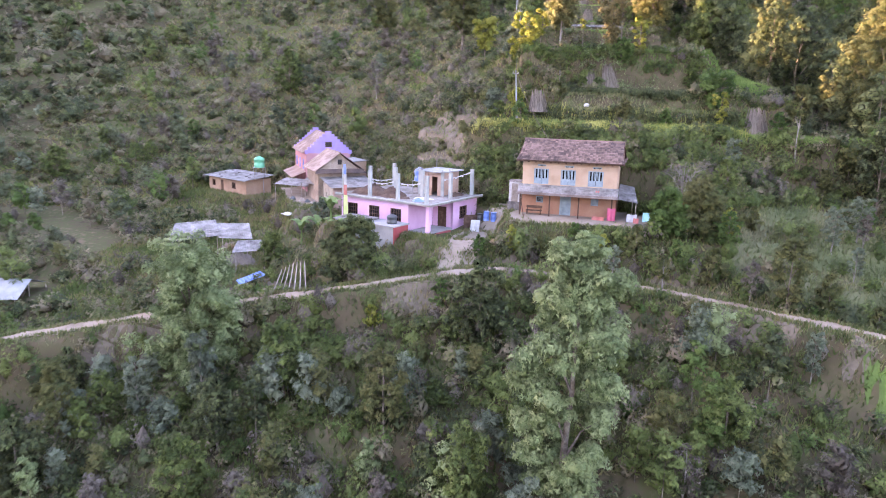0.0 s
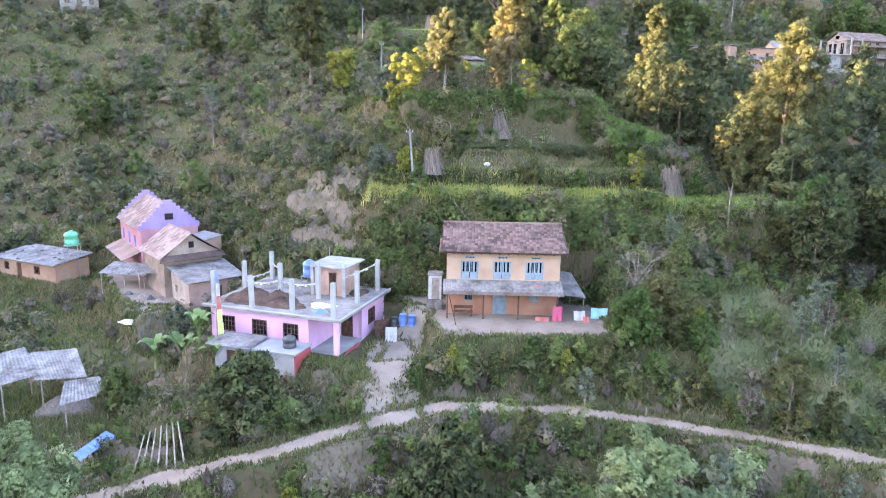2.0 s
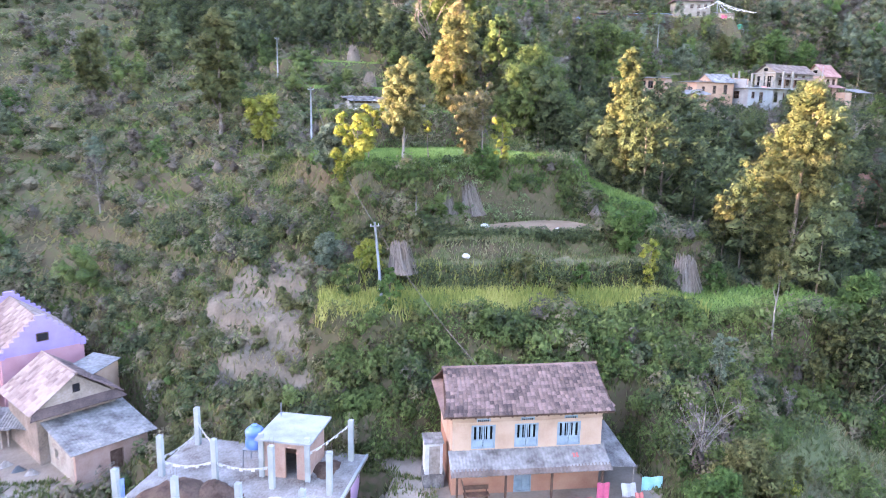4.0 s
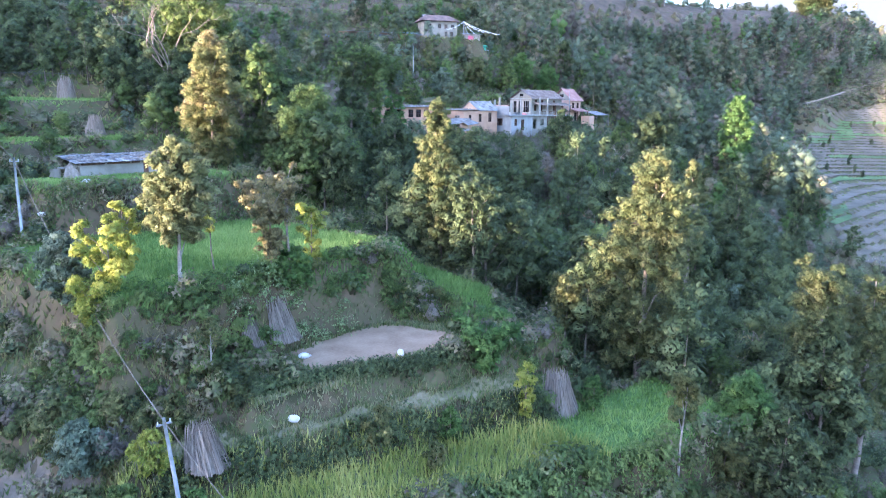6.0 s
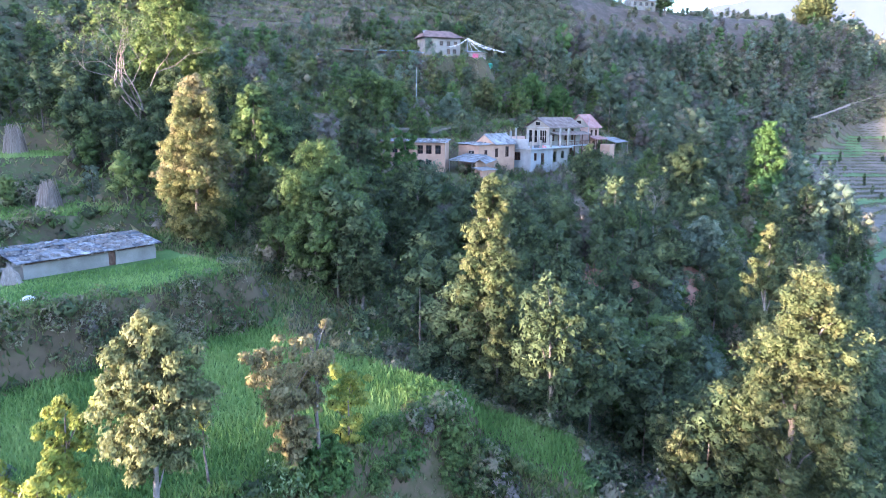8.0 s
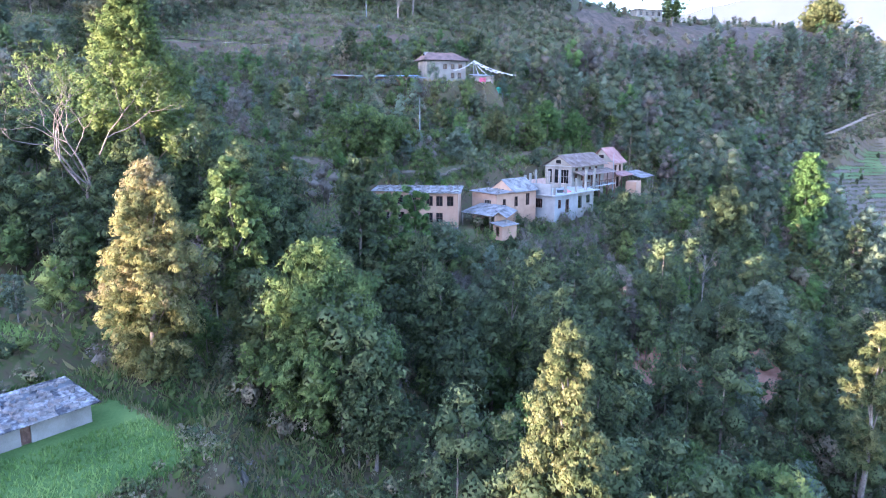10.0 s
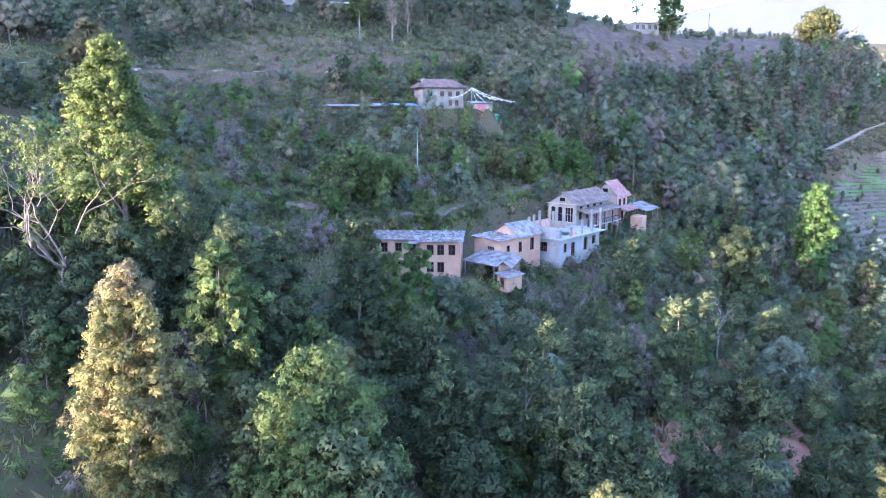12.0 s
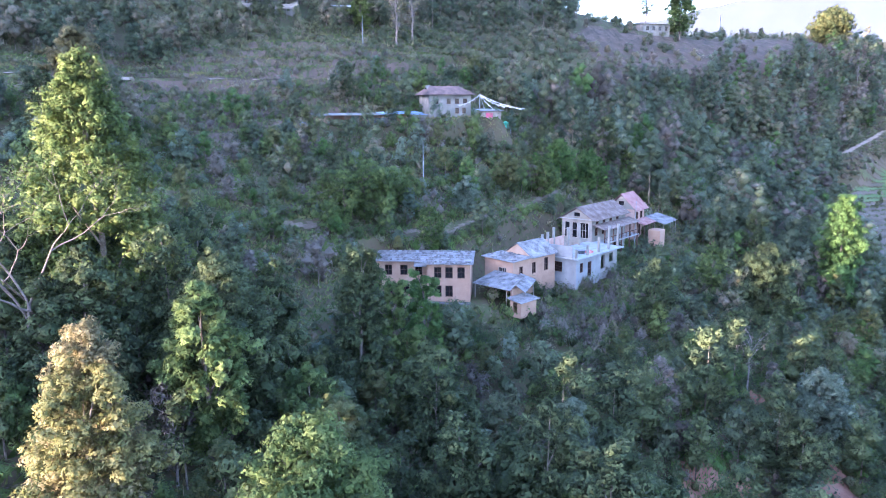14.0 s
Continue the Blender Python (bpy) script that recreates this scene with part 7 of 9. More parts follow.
# ---- straw stacks, poles and small things of the terraces ----
def straw_stack(label, x, y, r, h, seed, lean=(0.0, 0.0)):
    g = np.random.default_rng(seed)
    geo = Geo()
    for k in range(230):
        a = g.uniform(0, 6.283)
        q = r * math.sqrt(g.uniform(0.15, 1.0))
        top_q = q * g.uniform(0.25, 0.68)
        b = a + g.normal(scale=0.15)
        p0 = (q * math.cos(a), q * math.sin(a), -0.1)
        p1 = (top_q * math.cos(b) + lean[0], top_q * math.sin(b) + lean[1], h * g.uniform(0.62, 1.08))
        geo.tube([p0, p1], [0.05, 0.018], 3)
    core = [(r * 0.85 * math.cos(6.283 * i / 10), r * 0.85 * math.sin(6.283 * i / 10), -0.1) for i in range(10)]
    geo.prism(core, [(x_ * 0.25 + lean[0], y_ * 0.25 + lean[1], h * 0.78) for x_, y_, _ in core])
    return solo("straw_stack", geo, STRAW, label, "straw stack", "straw stacks", m=pose(x, y, height(x, y)))


straw_stack("tall grey stack of maize straw on the green terrace", 34.4, 76.6, 1.45, 3.0, 1, (-0.2, 0.2))
straw_stack("grey stack of maize straw leaning on the bank", 21.0, 90.9, 1.4, 2.8, 2, (-0.3, 0.6))
straw_stack("small grey stack of maize straw leaning on the bank", 18.7, 90.9, 0.95, 2.3, 3, (-0.2, 0.5))
straw_stack("broad fan of grey maize straw on the narrow terrace", 11.2, 83.0, 1.25, 2.3, 4, (-0.2, 0.3))
straw_stack("grey stack of maize straw on the upper terrace", 27.8, 154.3, 1.4, 3.2, 5)
straw_stack("grey stack of maize straw above the shed", 26.4, 140.2, 1.3, 2.7, 6)
straw_stack("grey stack of maize straw above the shed", 20.4, 160.8, 1.2, 2.6, 7)


def pole(label, x, y, h, tilt=(0.0, 0.0), r=0.12, material=POLE, arm=True):
    root = thing("utility_pole", pose(x, y, height(x, y)), label, "utility pole", "poles of the supply line")
    part("shaft", Geo().tube([(0, 0, -0.3), (tilt[0] / 2, tilt[1] / 2, h / 2), (tilt[0], tilt[1], h)], [r, r * 0.85, r * 0.65], 8), material, root, smooth=True)
    if not arm:
        return Vector((x, y, height(x, y) + h - 0.15))
    part("crossarm", Geo().box(tilt[0] - 0.35, tilt[1] - 0.04, h - 0.35, tilt[0] + 0.35, tilt[1] + 0.04, h - 0.27), STEEL, root)
    for sx in (-0.3, 0.3):
        part("insulator", Geo().tube([(tilt[0] + sx, tilt[1], h - 0.27), (tilt[0] + sx, tilt[1], h - 0.12)], [0.04, 0.03], 6), CLOTHWHITE, root)
    return Vector((x + tilt[0], y + tilt[1], height(x, y) + h - 0.15))


E1 = pole("slightly leaning pale utility pole on the terrace", 8.4, 79.8, 6.2, (-0.35, 0.8))
E2 = pole("pale utility pole on the upper slope", 11.2, 114.6, 6.5)
E3 = pole("pale utility pole on the upper slope", 13.2, 146.0, 7.0)
E4 = pole("pale utility pole in the scrub above the hamlet", 113.8, 179.0, 7.3, arm=False)
pole("pale utility pole beside the hill track", 142.5, 226.7, 8.2, arm=False)
pole("dark thin utility pole on the far slope", 221.5, 191.2, 9.0, r=0.16, material=PALEWOOD, arm=False)
pole("pale utility pole on the skyline", 352.0, 222.0, 11.0, r=0.2, arm=False)
pole("pale utility pole on the skyline", 455.0, 200.0, 13.0, r=0.22, arm=False)


def wire(a, b, sag=1.0, r=0.012):
    pts = [tuple(a.lerp(b, k / 12) - Vector((0, 0, sag * 4 * (k / 12) * (1 - k / 12)))) for k in range(13)]
    solo("power_line", Geo().tube(pts, [r] * 13, 4), BARK if r > 0.02 else BLACKPLASTIC, "weathered supply cable between poles", "wire", "supply wires")


wire(E1, E2, 1.2, 0.03)
wire(E2, E3, 0.8, 0.025)
wire(E1, Vector((11.0, 67.0, 34.6)), 0.7, 0.025)
wire(E3, E4, 2.5)
wire(E4, Vector((134.0, 194.0, 80.0)), 0.8)
for x, y, lab in ((16.8, 83.3, "white sack lying on the narrow terrace"), (26.4, 84.5, "white sack lying on the ploughed terrace"), (21.2, 88.6, "small white sack on the ploughed terrace"), (17.6, 117.8, "white sack at the edge of the shed terrace"), (13.5, 117.0, "small white sack on the bank")):
    solo("sack", Geo().tube([(-0.5, 0, 0.2), (-0.46, 0, 0.24), (-0.2, 0, 0.3), (0.15, 0.02, 0.29), (0.4, 0.03, 0.22), (0.5, 0.04, 0.2), (0.62, 0.05, 0.26)], [0.1, 0.24, 0.31, 0.3, 0.2, 0.06, 0.11], 10), CLOTHWHITE, lab, "sack", m=pose(x, y, height(x, y) + 0.02, 0, 0, x * 50) @ Matrix.Diagonal((0.75, 0.75, 0.75, 1)), smooth=True)
# ---- trees that stand out, each at its place ----
tree_kind("tree", "tall leafy tree, crown lit yellow by evening sun", LEAF_OLIVE, BARK, 11, 20.5, 3.5, 4.3, 120, 330, 0.115, "oval").matrix_world = pose(48.3, 78.3, 32.2)
plant(tree_kind("tree", "tall tree with olive crown lit by the low sun", LEAF_OLIVE, BARK, 12, 17.5, 2.0, 2.7, 90, 290, 0.125, "oval"), 46.0, 101.0, 39.8)
plant(tree_kind("tree", "tall narrow tree with golden sunlit foliage", LEAF_SUNLIT_OLIVE, BARK, 13, 14.0, 1.0, 3.3, 100, 300, 0.12, "column"), 35.6, 129.6, 49.2)
plant(tree_kind("tree", "slender pointed tree with tan withering crown", LEAF_TAN, BARK, 14, 16.4, 6.5, 3.3, 70, 300, 0.11, "cone"), 36.9, 131.3, 49.0)
plant(tree_kind("tree", "broad tree with mixed dull green crown", LEAF_MID, BARK, 15, 15.8, 3.0, 4.9, 90, 320, 0.14, "oval"), 46.4, 123.2, 43.0)
plant(tree_kind("tree", "large dark tree with rounded leaf clusters", LEAF_DARK, BARK, 16, 16.0, 3.0, 4.6, 100, 320, 0.12, "oval"), 51.1, 142.3, 49.5)
plant(tree_kind("tree", "very tall yellow-green tree above the terraces", LEAF_LIME, BARK, 17, 22.0, 2.0, 7.8, 230, 170, 0.13, "cone", clump=0.62), 48.6, 156.6, 59.3)
plant(spreading_tree("old tree with forked pinkish limbs and thin yellowing leaves", 18, 17.5), 41.4, 149.4, 57.2)
plant(tree_kind("tree", "pale-leaved tree with whitish trunk on the green terrace", LEAF_CREAM, PALEBARK, 19, 9.4, 3.4, 2.0, 90, 300, 0.095, "oval", trunk=0.017), 14.6, 92.4, 45.0)
plant(tree_kind("tree", "small tree with pinkish tan leaves", LEAF_TAN, BARK, 20, 6.6, 1.4, 1.7, 40, 300, 0.095, "umbrella"), 21.2, 92.4, 45.0)
plant(tree_kind("tree", "bright yellow-green shrub tree on the terrace edge", LEAF_YELLOW, BARK, 21, 5.2, 1.0, 1.3, 16, 299, 0.13, "umbrella"), 25.1, 92.9, 44.2)
plant(tree_kind("tree", "bright yellow-green shrub tree on the terrace edge", LEAF_YELLOW, BARK, 22, 5.0, 1.0, 1.9, 18, 299, 0.14, "umbrella"), 10.6, 93.5, 44.4)
plant(tree_kind("tree", "small yellow-topped tree in the green field", LEAF_YELLOW, BARK, 23, 5.2, 2.2, 1.2, 14, 272, 0.12, "umbrella"), 12.5, 96.4, 45.3)
plant(tree_kind("tree", "slender tree with two pale trunks and small crown", LEAF_OLIVE, PALEBARK, 24, 8.0, 5.0, 1.3, 14, 158, 0.20, "oval", trunk=0.012), 34.6, 67.6, 32.9)
plant(tree_kind("bare_tree", "dead grey tree with bare branches", TWIGS, PALEBARK, 25, 7.0, 2.5, 2.0, 14, 27, 0.15, "umbrella", limbs=14, bare=True), 21.5, 60.5, 27.4)
plant(tree_kind("tree", "grey-green willow-like tree below the road", LEAF_WILLOW, BARK, 26, 16.6, 0.6, 3.0, 84, 480, 0.13, "column"), 8.3, 36.2, 15.0)
plant(tree_kind("tree", "tall grey-green tree with feathery crown", LEAF_WILLOW, BARK, 27, 13.6, 0.6, 3.7, 80, 420, 0.14, "column"), -19.4, 50.2, 14.0)
plant(tree_kind("bare_tree", "leafless pale tree in the scrub", TWIGS, PALEBARK, 28, 8.0, 3.0, 1.8, 12, 22, 0.15, "umbrella", limbs=12, bare=True), 111.0, 120.0, 42.0)
plant(tree_kind("tree", "grey-green tree on a thin pale trunk", LEAF_SILVER, PALEBARK, 29, 10.5, 4.5, 2.2, 26, 182, 0.26, "oval"), 75.0, 123.4, 40.6)
plant(tree_kind("tree", "dense dark round tree on the slope", LEAF_DARK, BARK, 30, 13.0, 1.5, 4.6, 48, 182, 0.32, "oval"), 135.6, 125.8, 43.0)
plant(tree_kind("tree", "tall light green poplar-like tree", LEAF_BRIGHT, BARK, 31, 19.5, 2.0, 4.4, 90, 200, 0.24, "oval"), 174.7, 125.3, 40.5)
plant(tree_kind("tree", "tall sunlit tree on the upper slope", LEAF_OLIVE, BARK, 32, 15.5, 4.0, 3.4, 40, 158, 0.32, "oval"), 2.2, 126.9, 45.8)
plant(tree_kind("tree", "bright green young tree beside the hay stack", LEAF_YELLOW, BARK, 33, 4.2, 0.6, 1.0, 14, 248, 0.11, "umbrella"), 30.2, 76.3, 36.0)
plant(tree_kind("tree", "fresh green bushy tree on the terrace edge", LEAF_BRIGHT, BARK, 34, 4.5, 0.8, 2.0, 22, 158, 0.20, "umbrella"), 30.8, 80.6, 37.8)
plant(tree_kind("tree", "dark leafy tree below the pink house", LEAF_DARK, BARK, 35, 6.5, 0.6, 2.8, 34, 249, 0.21, "oval"), -7.5, 58.8, 22.0)
plant(tree_kind("tree", "leafy tree beside the dusty road", LEAF_OLIVE, BARK, 36, 3.4, 0.5, 1.1, 14, 182, 0.15, "oval"), 21.8, 51.8, 24.6)
plant(tree_kind("tree", "leafy tree beside the dusty road", LEAF_OLIVE, BARK, 37, 3.0, 0.5, 1.0, 14, 182, 0.15, "oval"), 28.9, 47.6, 24.3)

plant(tree_kind("tree", "tall tree with sunlit top on a bare reddish trunk", LEAF_OLIVE, PINKBARK, 201, 17.0, 6.0, 2.7, 70, 260, 0.12, "column"), 53.8, 66.1)
plant(tree_kind("tree", "tall tree with olive crown on a bare reddish trunk", LEAF_OLIVE, PINKBARK, 202, 17.5, 5.5, 2.9, 70, 260, 0.12, "oval"), 58.3, 63.5)
plant(tree_kind("shrub", "broad-leaved fresh green bush on the gully's edge", LEAF_BRIGHT, BARK, 203, 4.4, 0.3, 2.2, 40, 140, 0.2, "oval", category="shrub"), 43.3, 66.9)
plant(tree_kind("bare_tree", "leafless tree with rusty twigs in the gully", LEAF_TAN, PINKBARK, 204, 9.0, 4.0, 1.8, 18, 24, 0.14, "oval", limbs=16, bare=True), 60.5, 73.5)
plant(tree_kind("shrub", "grey-brown leafless thicket on the gully's edge", TWIGS, PALEBARK, 205, 2.6, 0.2, 1.8, 26, 40, 0.12, "umbrella", category="shrub", limbs=20, bare=True), 48.3, 65.5)
plant(tree_kind("shrub", "olive bush on the terrace end", LEAF_OLIVE, BARK, 206, 2.8, 0.2, 1.6, 30, 140, 0.13, "oval", category="shrub"), 39.6, 66.8)
plant(tree_kind("shrub", "grey-leaved round bush beside the clearing", LEAF_SILVER, BARK, 207, 2.6, 0.2, 1.5, 34, 120, 0.16, "oval", category="shrub"), 6.3, 87.6)
plant(tree_kind("shrub", "yellow-green bush below the narrow terrace", LEAF_YELLOW, BARK, 208, 2.4, 0.2, 1.1, 22, 120, 0.11, "oval", category="shrub"), 8.6, 83.8)
plant(tree_kind("sapling", "thin sapling on the open terrace end", LEAF_OLIVE, PALEBARK, 209, 3.4, 1.8, 0.9, 16, 90, 0.11, "oval", category="sapling"), 14.2, 88.0)
plant(tree_kind("shrub", "bright green bush hanging over the mound bank", LEAF_BRIGHT, BARK, 210, 2.8, 0.1, 1.5, 34, 140, 0.13, "oval", category="shrub"), 22.6, 92.0)
plant(tree_kind("tree", "grey-green round-leaved tree on the mound", LEAF_SILVER, BARK, 211, 4.2, 0.5, 1.7, 34, 140, 0.15, "oval"), 9.2, 97.4)
plant(tree_kind("tree", "young yellow-green tree on the terrace edge", LEAF_YELLOW, BARK, 212, 3.4, 0.8, 1.2, 20, 160, 0.12, "umbrella"), 9.0, 92.6)
plant(tree_kind("tree", "slender grey-green tree on a pale trunk", LEAF_SILVER, PALEBARK, 213, 8.0, 3.0, 1.9, 40, 150, 0.17, "oval"), 97.5, 112.0)
plant(tree_kind("tree", "broad grey-green tree above the clay bank", LEAF_SILVER, BARK, 214, 8.5, 1.5, 3.6, 60, 140, 0.2, "oval"), 112.0, 112.0)
plant(tree_kind("tree", "tall open-crowned tree on the skyline", LEAF_MID, BARK, 91, 25.0, 4.0, 6.5, 110, 90, 0.36, "column"), 315.0, 224.0)
plant(tree_kind("tree", "thin airy pine on the skyline", LEAF_DARK, BARK, 92, 21.0, 7.0, 3.4, 44, 60, 0.34, "column", dense=False), 308.0, 236.0)
plant(tree_kind("tree", "broad round tree on the skyline lit by the sun", LEAF_OLIVE, BARK, 93, 19.0, 4.0, 10.5, 170, 90, 0.36, "oval"), 445.0, 200.0)
plant(tree_kind("bare_tree", "small bare tree on the skyline", TWIGS, BARK, 94, 11.0, 3.0, 5.0, 16, 31, 0.30, "umbrella", limbs=14, bare=True), 470.0, 197.0)
plant(tree_kind("bare_tree", "pale bare tree on the far slope", TWIGS, PALEBARK, 95, 13.0, 3.0, 6.0, 18, 22, 0.30, "umbrella", limbs=16, bare=True), 420.0, 180.0)
plant(tree_kind("tree", "small yellow-lit tree on the western slope", LEAF_YELLOW, BARK, 96, 6.5, 2.0, 2.0, 22, 136, 0.26, "umbrella"), 6.0, 117.0)
plant(tree_kind("tree", "tall sunlit tree on the western slope", LEAF_OLIVE, BARK, 97, 12.0, 4.0, 2.6, 34, 158, 0.28, "oval"), -13.0, 150.0)

plant(tree_kind("tree", "broad light green bush tree beside the farmhouse", LEAF_OLIVE, BARK, 101, 4.6, 0.3, 2.4, 46, 200, 0.11, "oval"), 22.2, 57.4)
plant(tree_kind("tree", "broad green bush tree beside the farmhouse", LEAF_BRIGHT, BARK, 102, 3.8, 0.3, 2.0, 40, 200, 0.11, "oval"), 19.4, 56.6)
plant(tree_kind("bare_tree", "pale dead snag beside the road", TWIGS, PALEBARK, 103, 7.5, 4.0, 0.9, 8, 27, 0.15, "umbrella", limbs=7, bare=True), 6.9, 42.6)
for k, (x, y, tall) in enumerate(((20.4, 79.6, 2.6), (24.8, 78.0, 2.2), (17.4, 89.6, 2.2), (11.0, 86.4, 2.6), (8.6, 78.6, 3.0), (6.4, 82.2, 2.8), (21.6, 76.0, 1.8), (36.0, 74.8, 2.6))):
    plant(tree_kind("shrub", "young leafy shrub on the terrace edge", (LEAF_OLIVE, LEAF_BRIGHT, LEAF_MID)[k % 3], BARK, 110 + k, tall, 0.2, tall * 0.36, 16, 158, 0.13, "oval", group="terrace shrubs", category="shrub"), x, y)
for k, (x, y, tall) in enumerate(((18.0, 51.9, 2.2), (14.4, 53.6, 2.4), (24.0, 49.6, 2.6), (31.5, 45.6, 2.0), (33.0, 52.0, 2.4), (36.0, 56.5, 2.2), (29.5, 54.0, 2.8))):
    plant(tree_kind("sapling", "thin roadside sapling with sparse leaves", (LEAF_OLIVE, LEAF_SILVER, TWIGS)[k % 3], PALEBARK, 130 + k, tall + 0.6, 0.9, tall * 0.28, 12, 81, 0.12, "oval", group="roadside saplings", category="sapling", bare=k % 3 == 2), x, y)

for k, (x, y, tall) in enumerate(((3.6, 57.6, 2.0), (6.4, 58.0, 2.4), (8.8, 57.2, 1.9), (11.6, 57.0, 2.6), (14.0, 56.0, 2.0), (16.6, 55.4, 2.8), (19.6, 54.0, 2.3), (24.6, 56.6, 2.6), (27.4, 58.4, 2.2), (0.4, 52.6, 2.6), (-5.0, 51.8, 2.2), (9.6, 51.6, 2.8))):
    plant(tree_kind("sapling", ("light green leafy sapling on the yard bank", "yellow-green leafy sapling on the yard bank", "olive leafy sapling on the yard bank")[k % 3], (LEAF_BRIGHT, LEAF_YELLOW, LEAF_OLIVE)[k % 3], BARK, 220 + k, tall, 0.3, tall * 0.3, 16, 120, 0.1, "oval", group="saplings on the yard bank", category="sapling"), x, y)
plant(tree_kind("tree", "thin pollarded trunk with a few yellow shoots", LEAF_YELLOW, BARK, 151, 4.2, 3.0, 0.5, 8, 40, 0.17, "umbrella"), 18.0, 94.6)
plant(tree_kind("bare_tree", "tall bare tree with reddish twigs on the terrace", LEAF_TAN, BARK, 152, 7.6, 3.5, 0.9, 14, 60, 0.15, "umbrella", limbs=14, bare=True), 22.4, 91.9, 45.0)
plant(tree_kind("tree", "dark tree beside the tall golden one", LEAF_MID, BARK, 153, 15.0, 3.0, 3.0, 44, 150, 0.29, "oval"), 46.9, 136.6, 49.6)
plant(tree_kind("tree", "bushy tree with rust and green leaves", LEAF_OLIVE, BARK, 154, 5.5, 0.8, 1.8, 30, 140, 0.14, "umbrella"), 46.1, 84.6, 36.7)
plant(tree_kind("tree", "wide dark green spreading tree in the gully", LEAF_MID, BARK, 155, 8.5, 2.0, 5.2, 54, 160, 0.29, "umbrella"), 62.6, 97.3, 33.0)
plant(tree_kind("tree", "sunlit tree top above the gully", LEAF_OLIVE, BARK, 156, 20.0, 6.0, 2.6, 36, 140, 0.32, "oval"), 88.0, 93.8, 29.7)
plant(tree_kind("tree", "light green climber-clad tree below the hamlet", LEAF_BRIGHT, BARK, 157, 12.0, 0.5, 1.9, 44, 130, 0.27, "column"), 77.5, 144.0)
plant(tree_kind("tree", "slender green tree below the hamlet", LEAF_MID, BARK, 158, 12.0, 1.0, 1.7, 40, 130, 0.27, "column"), 73.0, 145.0)
plant(tree_kind("tree", "tall dark feathery tree below the hamlet", LEAF_DARK, BARK, 159, 17.0, 2.0, 2.8, 50, 150, 0.29, "column"), 67.0, 143.0)

plant(tree_kind("tree", "fresh green rounded tree above the hamlet", LEAF_BRIGHT, BARK, 181, 8.5, 0.8, 3.4, 44, 160, 0.22, "oval"), 144.0, 170.0)
plant(tree_kind("tree", "fresh green rounded tree above the hamlet", LEAF_BRIGHT, BARK, 182, 6.5, 0.6, 3.0, 36, 160, 0.22, "oval"), 152.5, 168.0)
plant(tree_kind("tree", "tall dark column-like tree above the hamlet", LEAF_DARK, BARK, 183, 12.5, 0.8, 2.6, 48, 160, 0.24, "column"), 163.0, 170.5)
for k, (x, y, tall) in enumerate(((88.5, 170.5, 8.5), (92.5, 171.0, 9.5), (96.5, 170.5, 8.0), (101.0, 172.0, 7.0))):
    plant(tree_kind("bamboo_clump", "feathery green bamboo clump on the slope", LEAF_MID, BARK, 184 + k, tall, 0.8, tall * 0.34, 36, 170, 0.19, "umbrella", group="bamboo above the hamlet", category="bamboo", limbs=16), x, y)
plant(tree_kind("tree", "rounded grey-green tree above the hamlet", LEAF_SILVER, BARK, 189, 6.0, 0.8, 2.6, 34, 150, 0.2, "oval"), 113.0, 168.5)
plant(tree_kind("tree", "rounded olive tree above the hamlet", LEAF_OLIVE, BARK, 190, 7.0, 0.8, 2.6, 34, 150, 0.2, "oval"), 127.0, 170.0)
plant(tree_kind("tree", "rounded olive tree above the hamlet", LEAF_MID, BARK, 191, 7.5, 0.8, 2.8, 34, 150, 0.2, "oval"), 134.5, 167.5)

# ---- woods of the gully and the slopes: a few kinds, many copies ----
KINDS = [
    tree_kind("tree", "dark green forest tree in the gully", LEAF_DARK, BARK, 41, 11.0, 2.0, 3.2, 34, 128, 0.24, "oval", group="woods of the gully"),
    tree_kind("tree", "dark green forest tree in the gully", LEAF_DARK, BARK, 42, 13.0, 3.0, 3.0, 34, 128, 0.24, "column", group="woods of the gully"),
    tree_kind("tree", "green broadleaf tree on the hillside", LEAF_MID, BARK, 43, 9.0, 1.5, 3.0, 30, 120, 0.23, "oval", group="hillside trees"),
    tree_kind("tree", "olive broadleaf tree on the hillside", LEAF_OLIVE, BARK, 44, 9.5, 2.0, 2.6, 30, 120, 0.23, "oval", group="hillside trees"),
    tree_kind("tree", "grey-green slender tree on the hillside", LEAF_SILVER, PALEBARK, 45, 9.0, 2.5, 2.0, 26, 112, 0.21, "column", group="hillside trees"),
    tree_kind("bare_tree", "thin leafless tree with grey twigs", TWIGS, PALEBARK, 46, 6.5, 1.5, 1.6, 16, 49, 0.17, "umbrella", limbs=14, group="hillside trees", bare=True),
    tree_kind("tree", "fresh green tree on the hillside", LEAF_BRIGHT, BARK, 47, 7.5, 1.2, 2.4, 26, 112, 0.2, "oval", group="hillside trees"),
]
rng = np.random.default_rng(7)


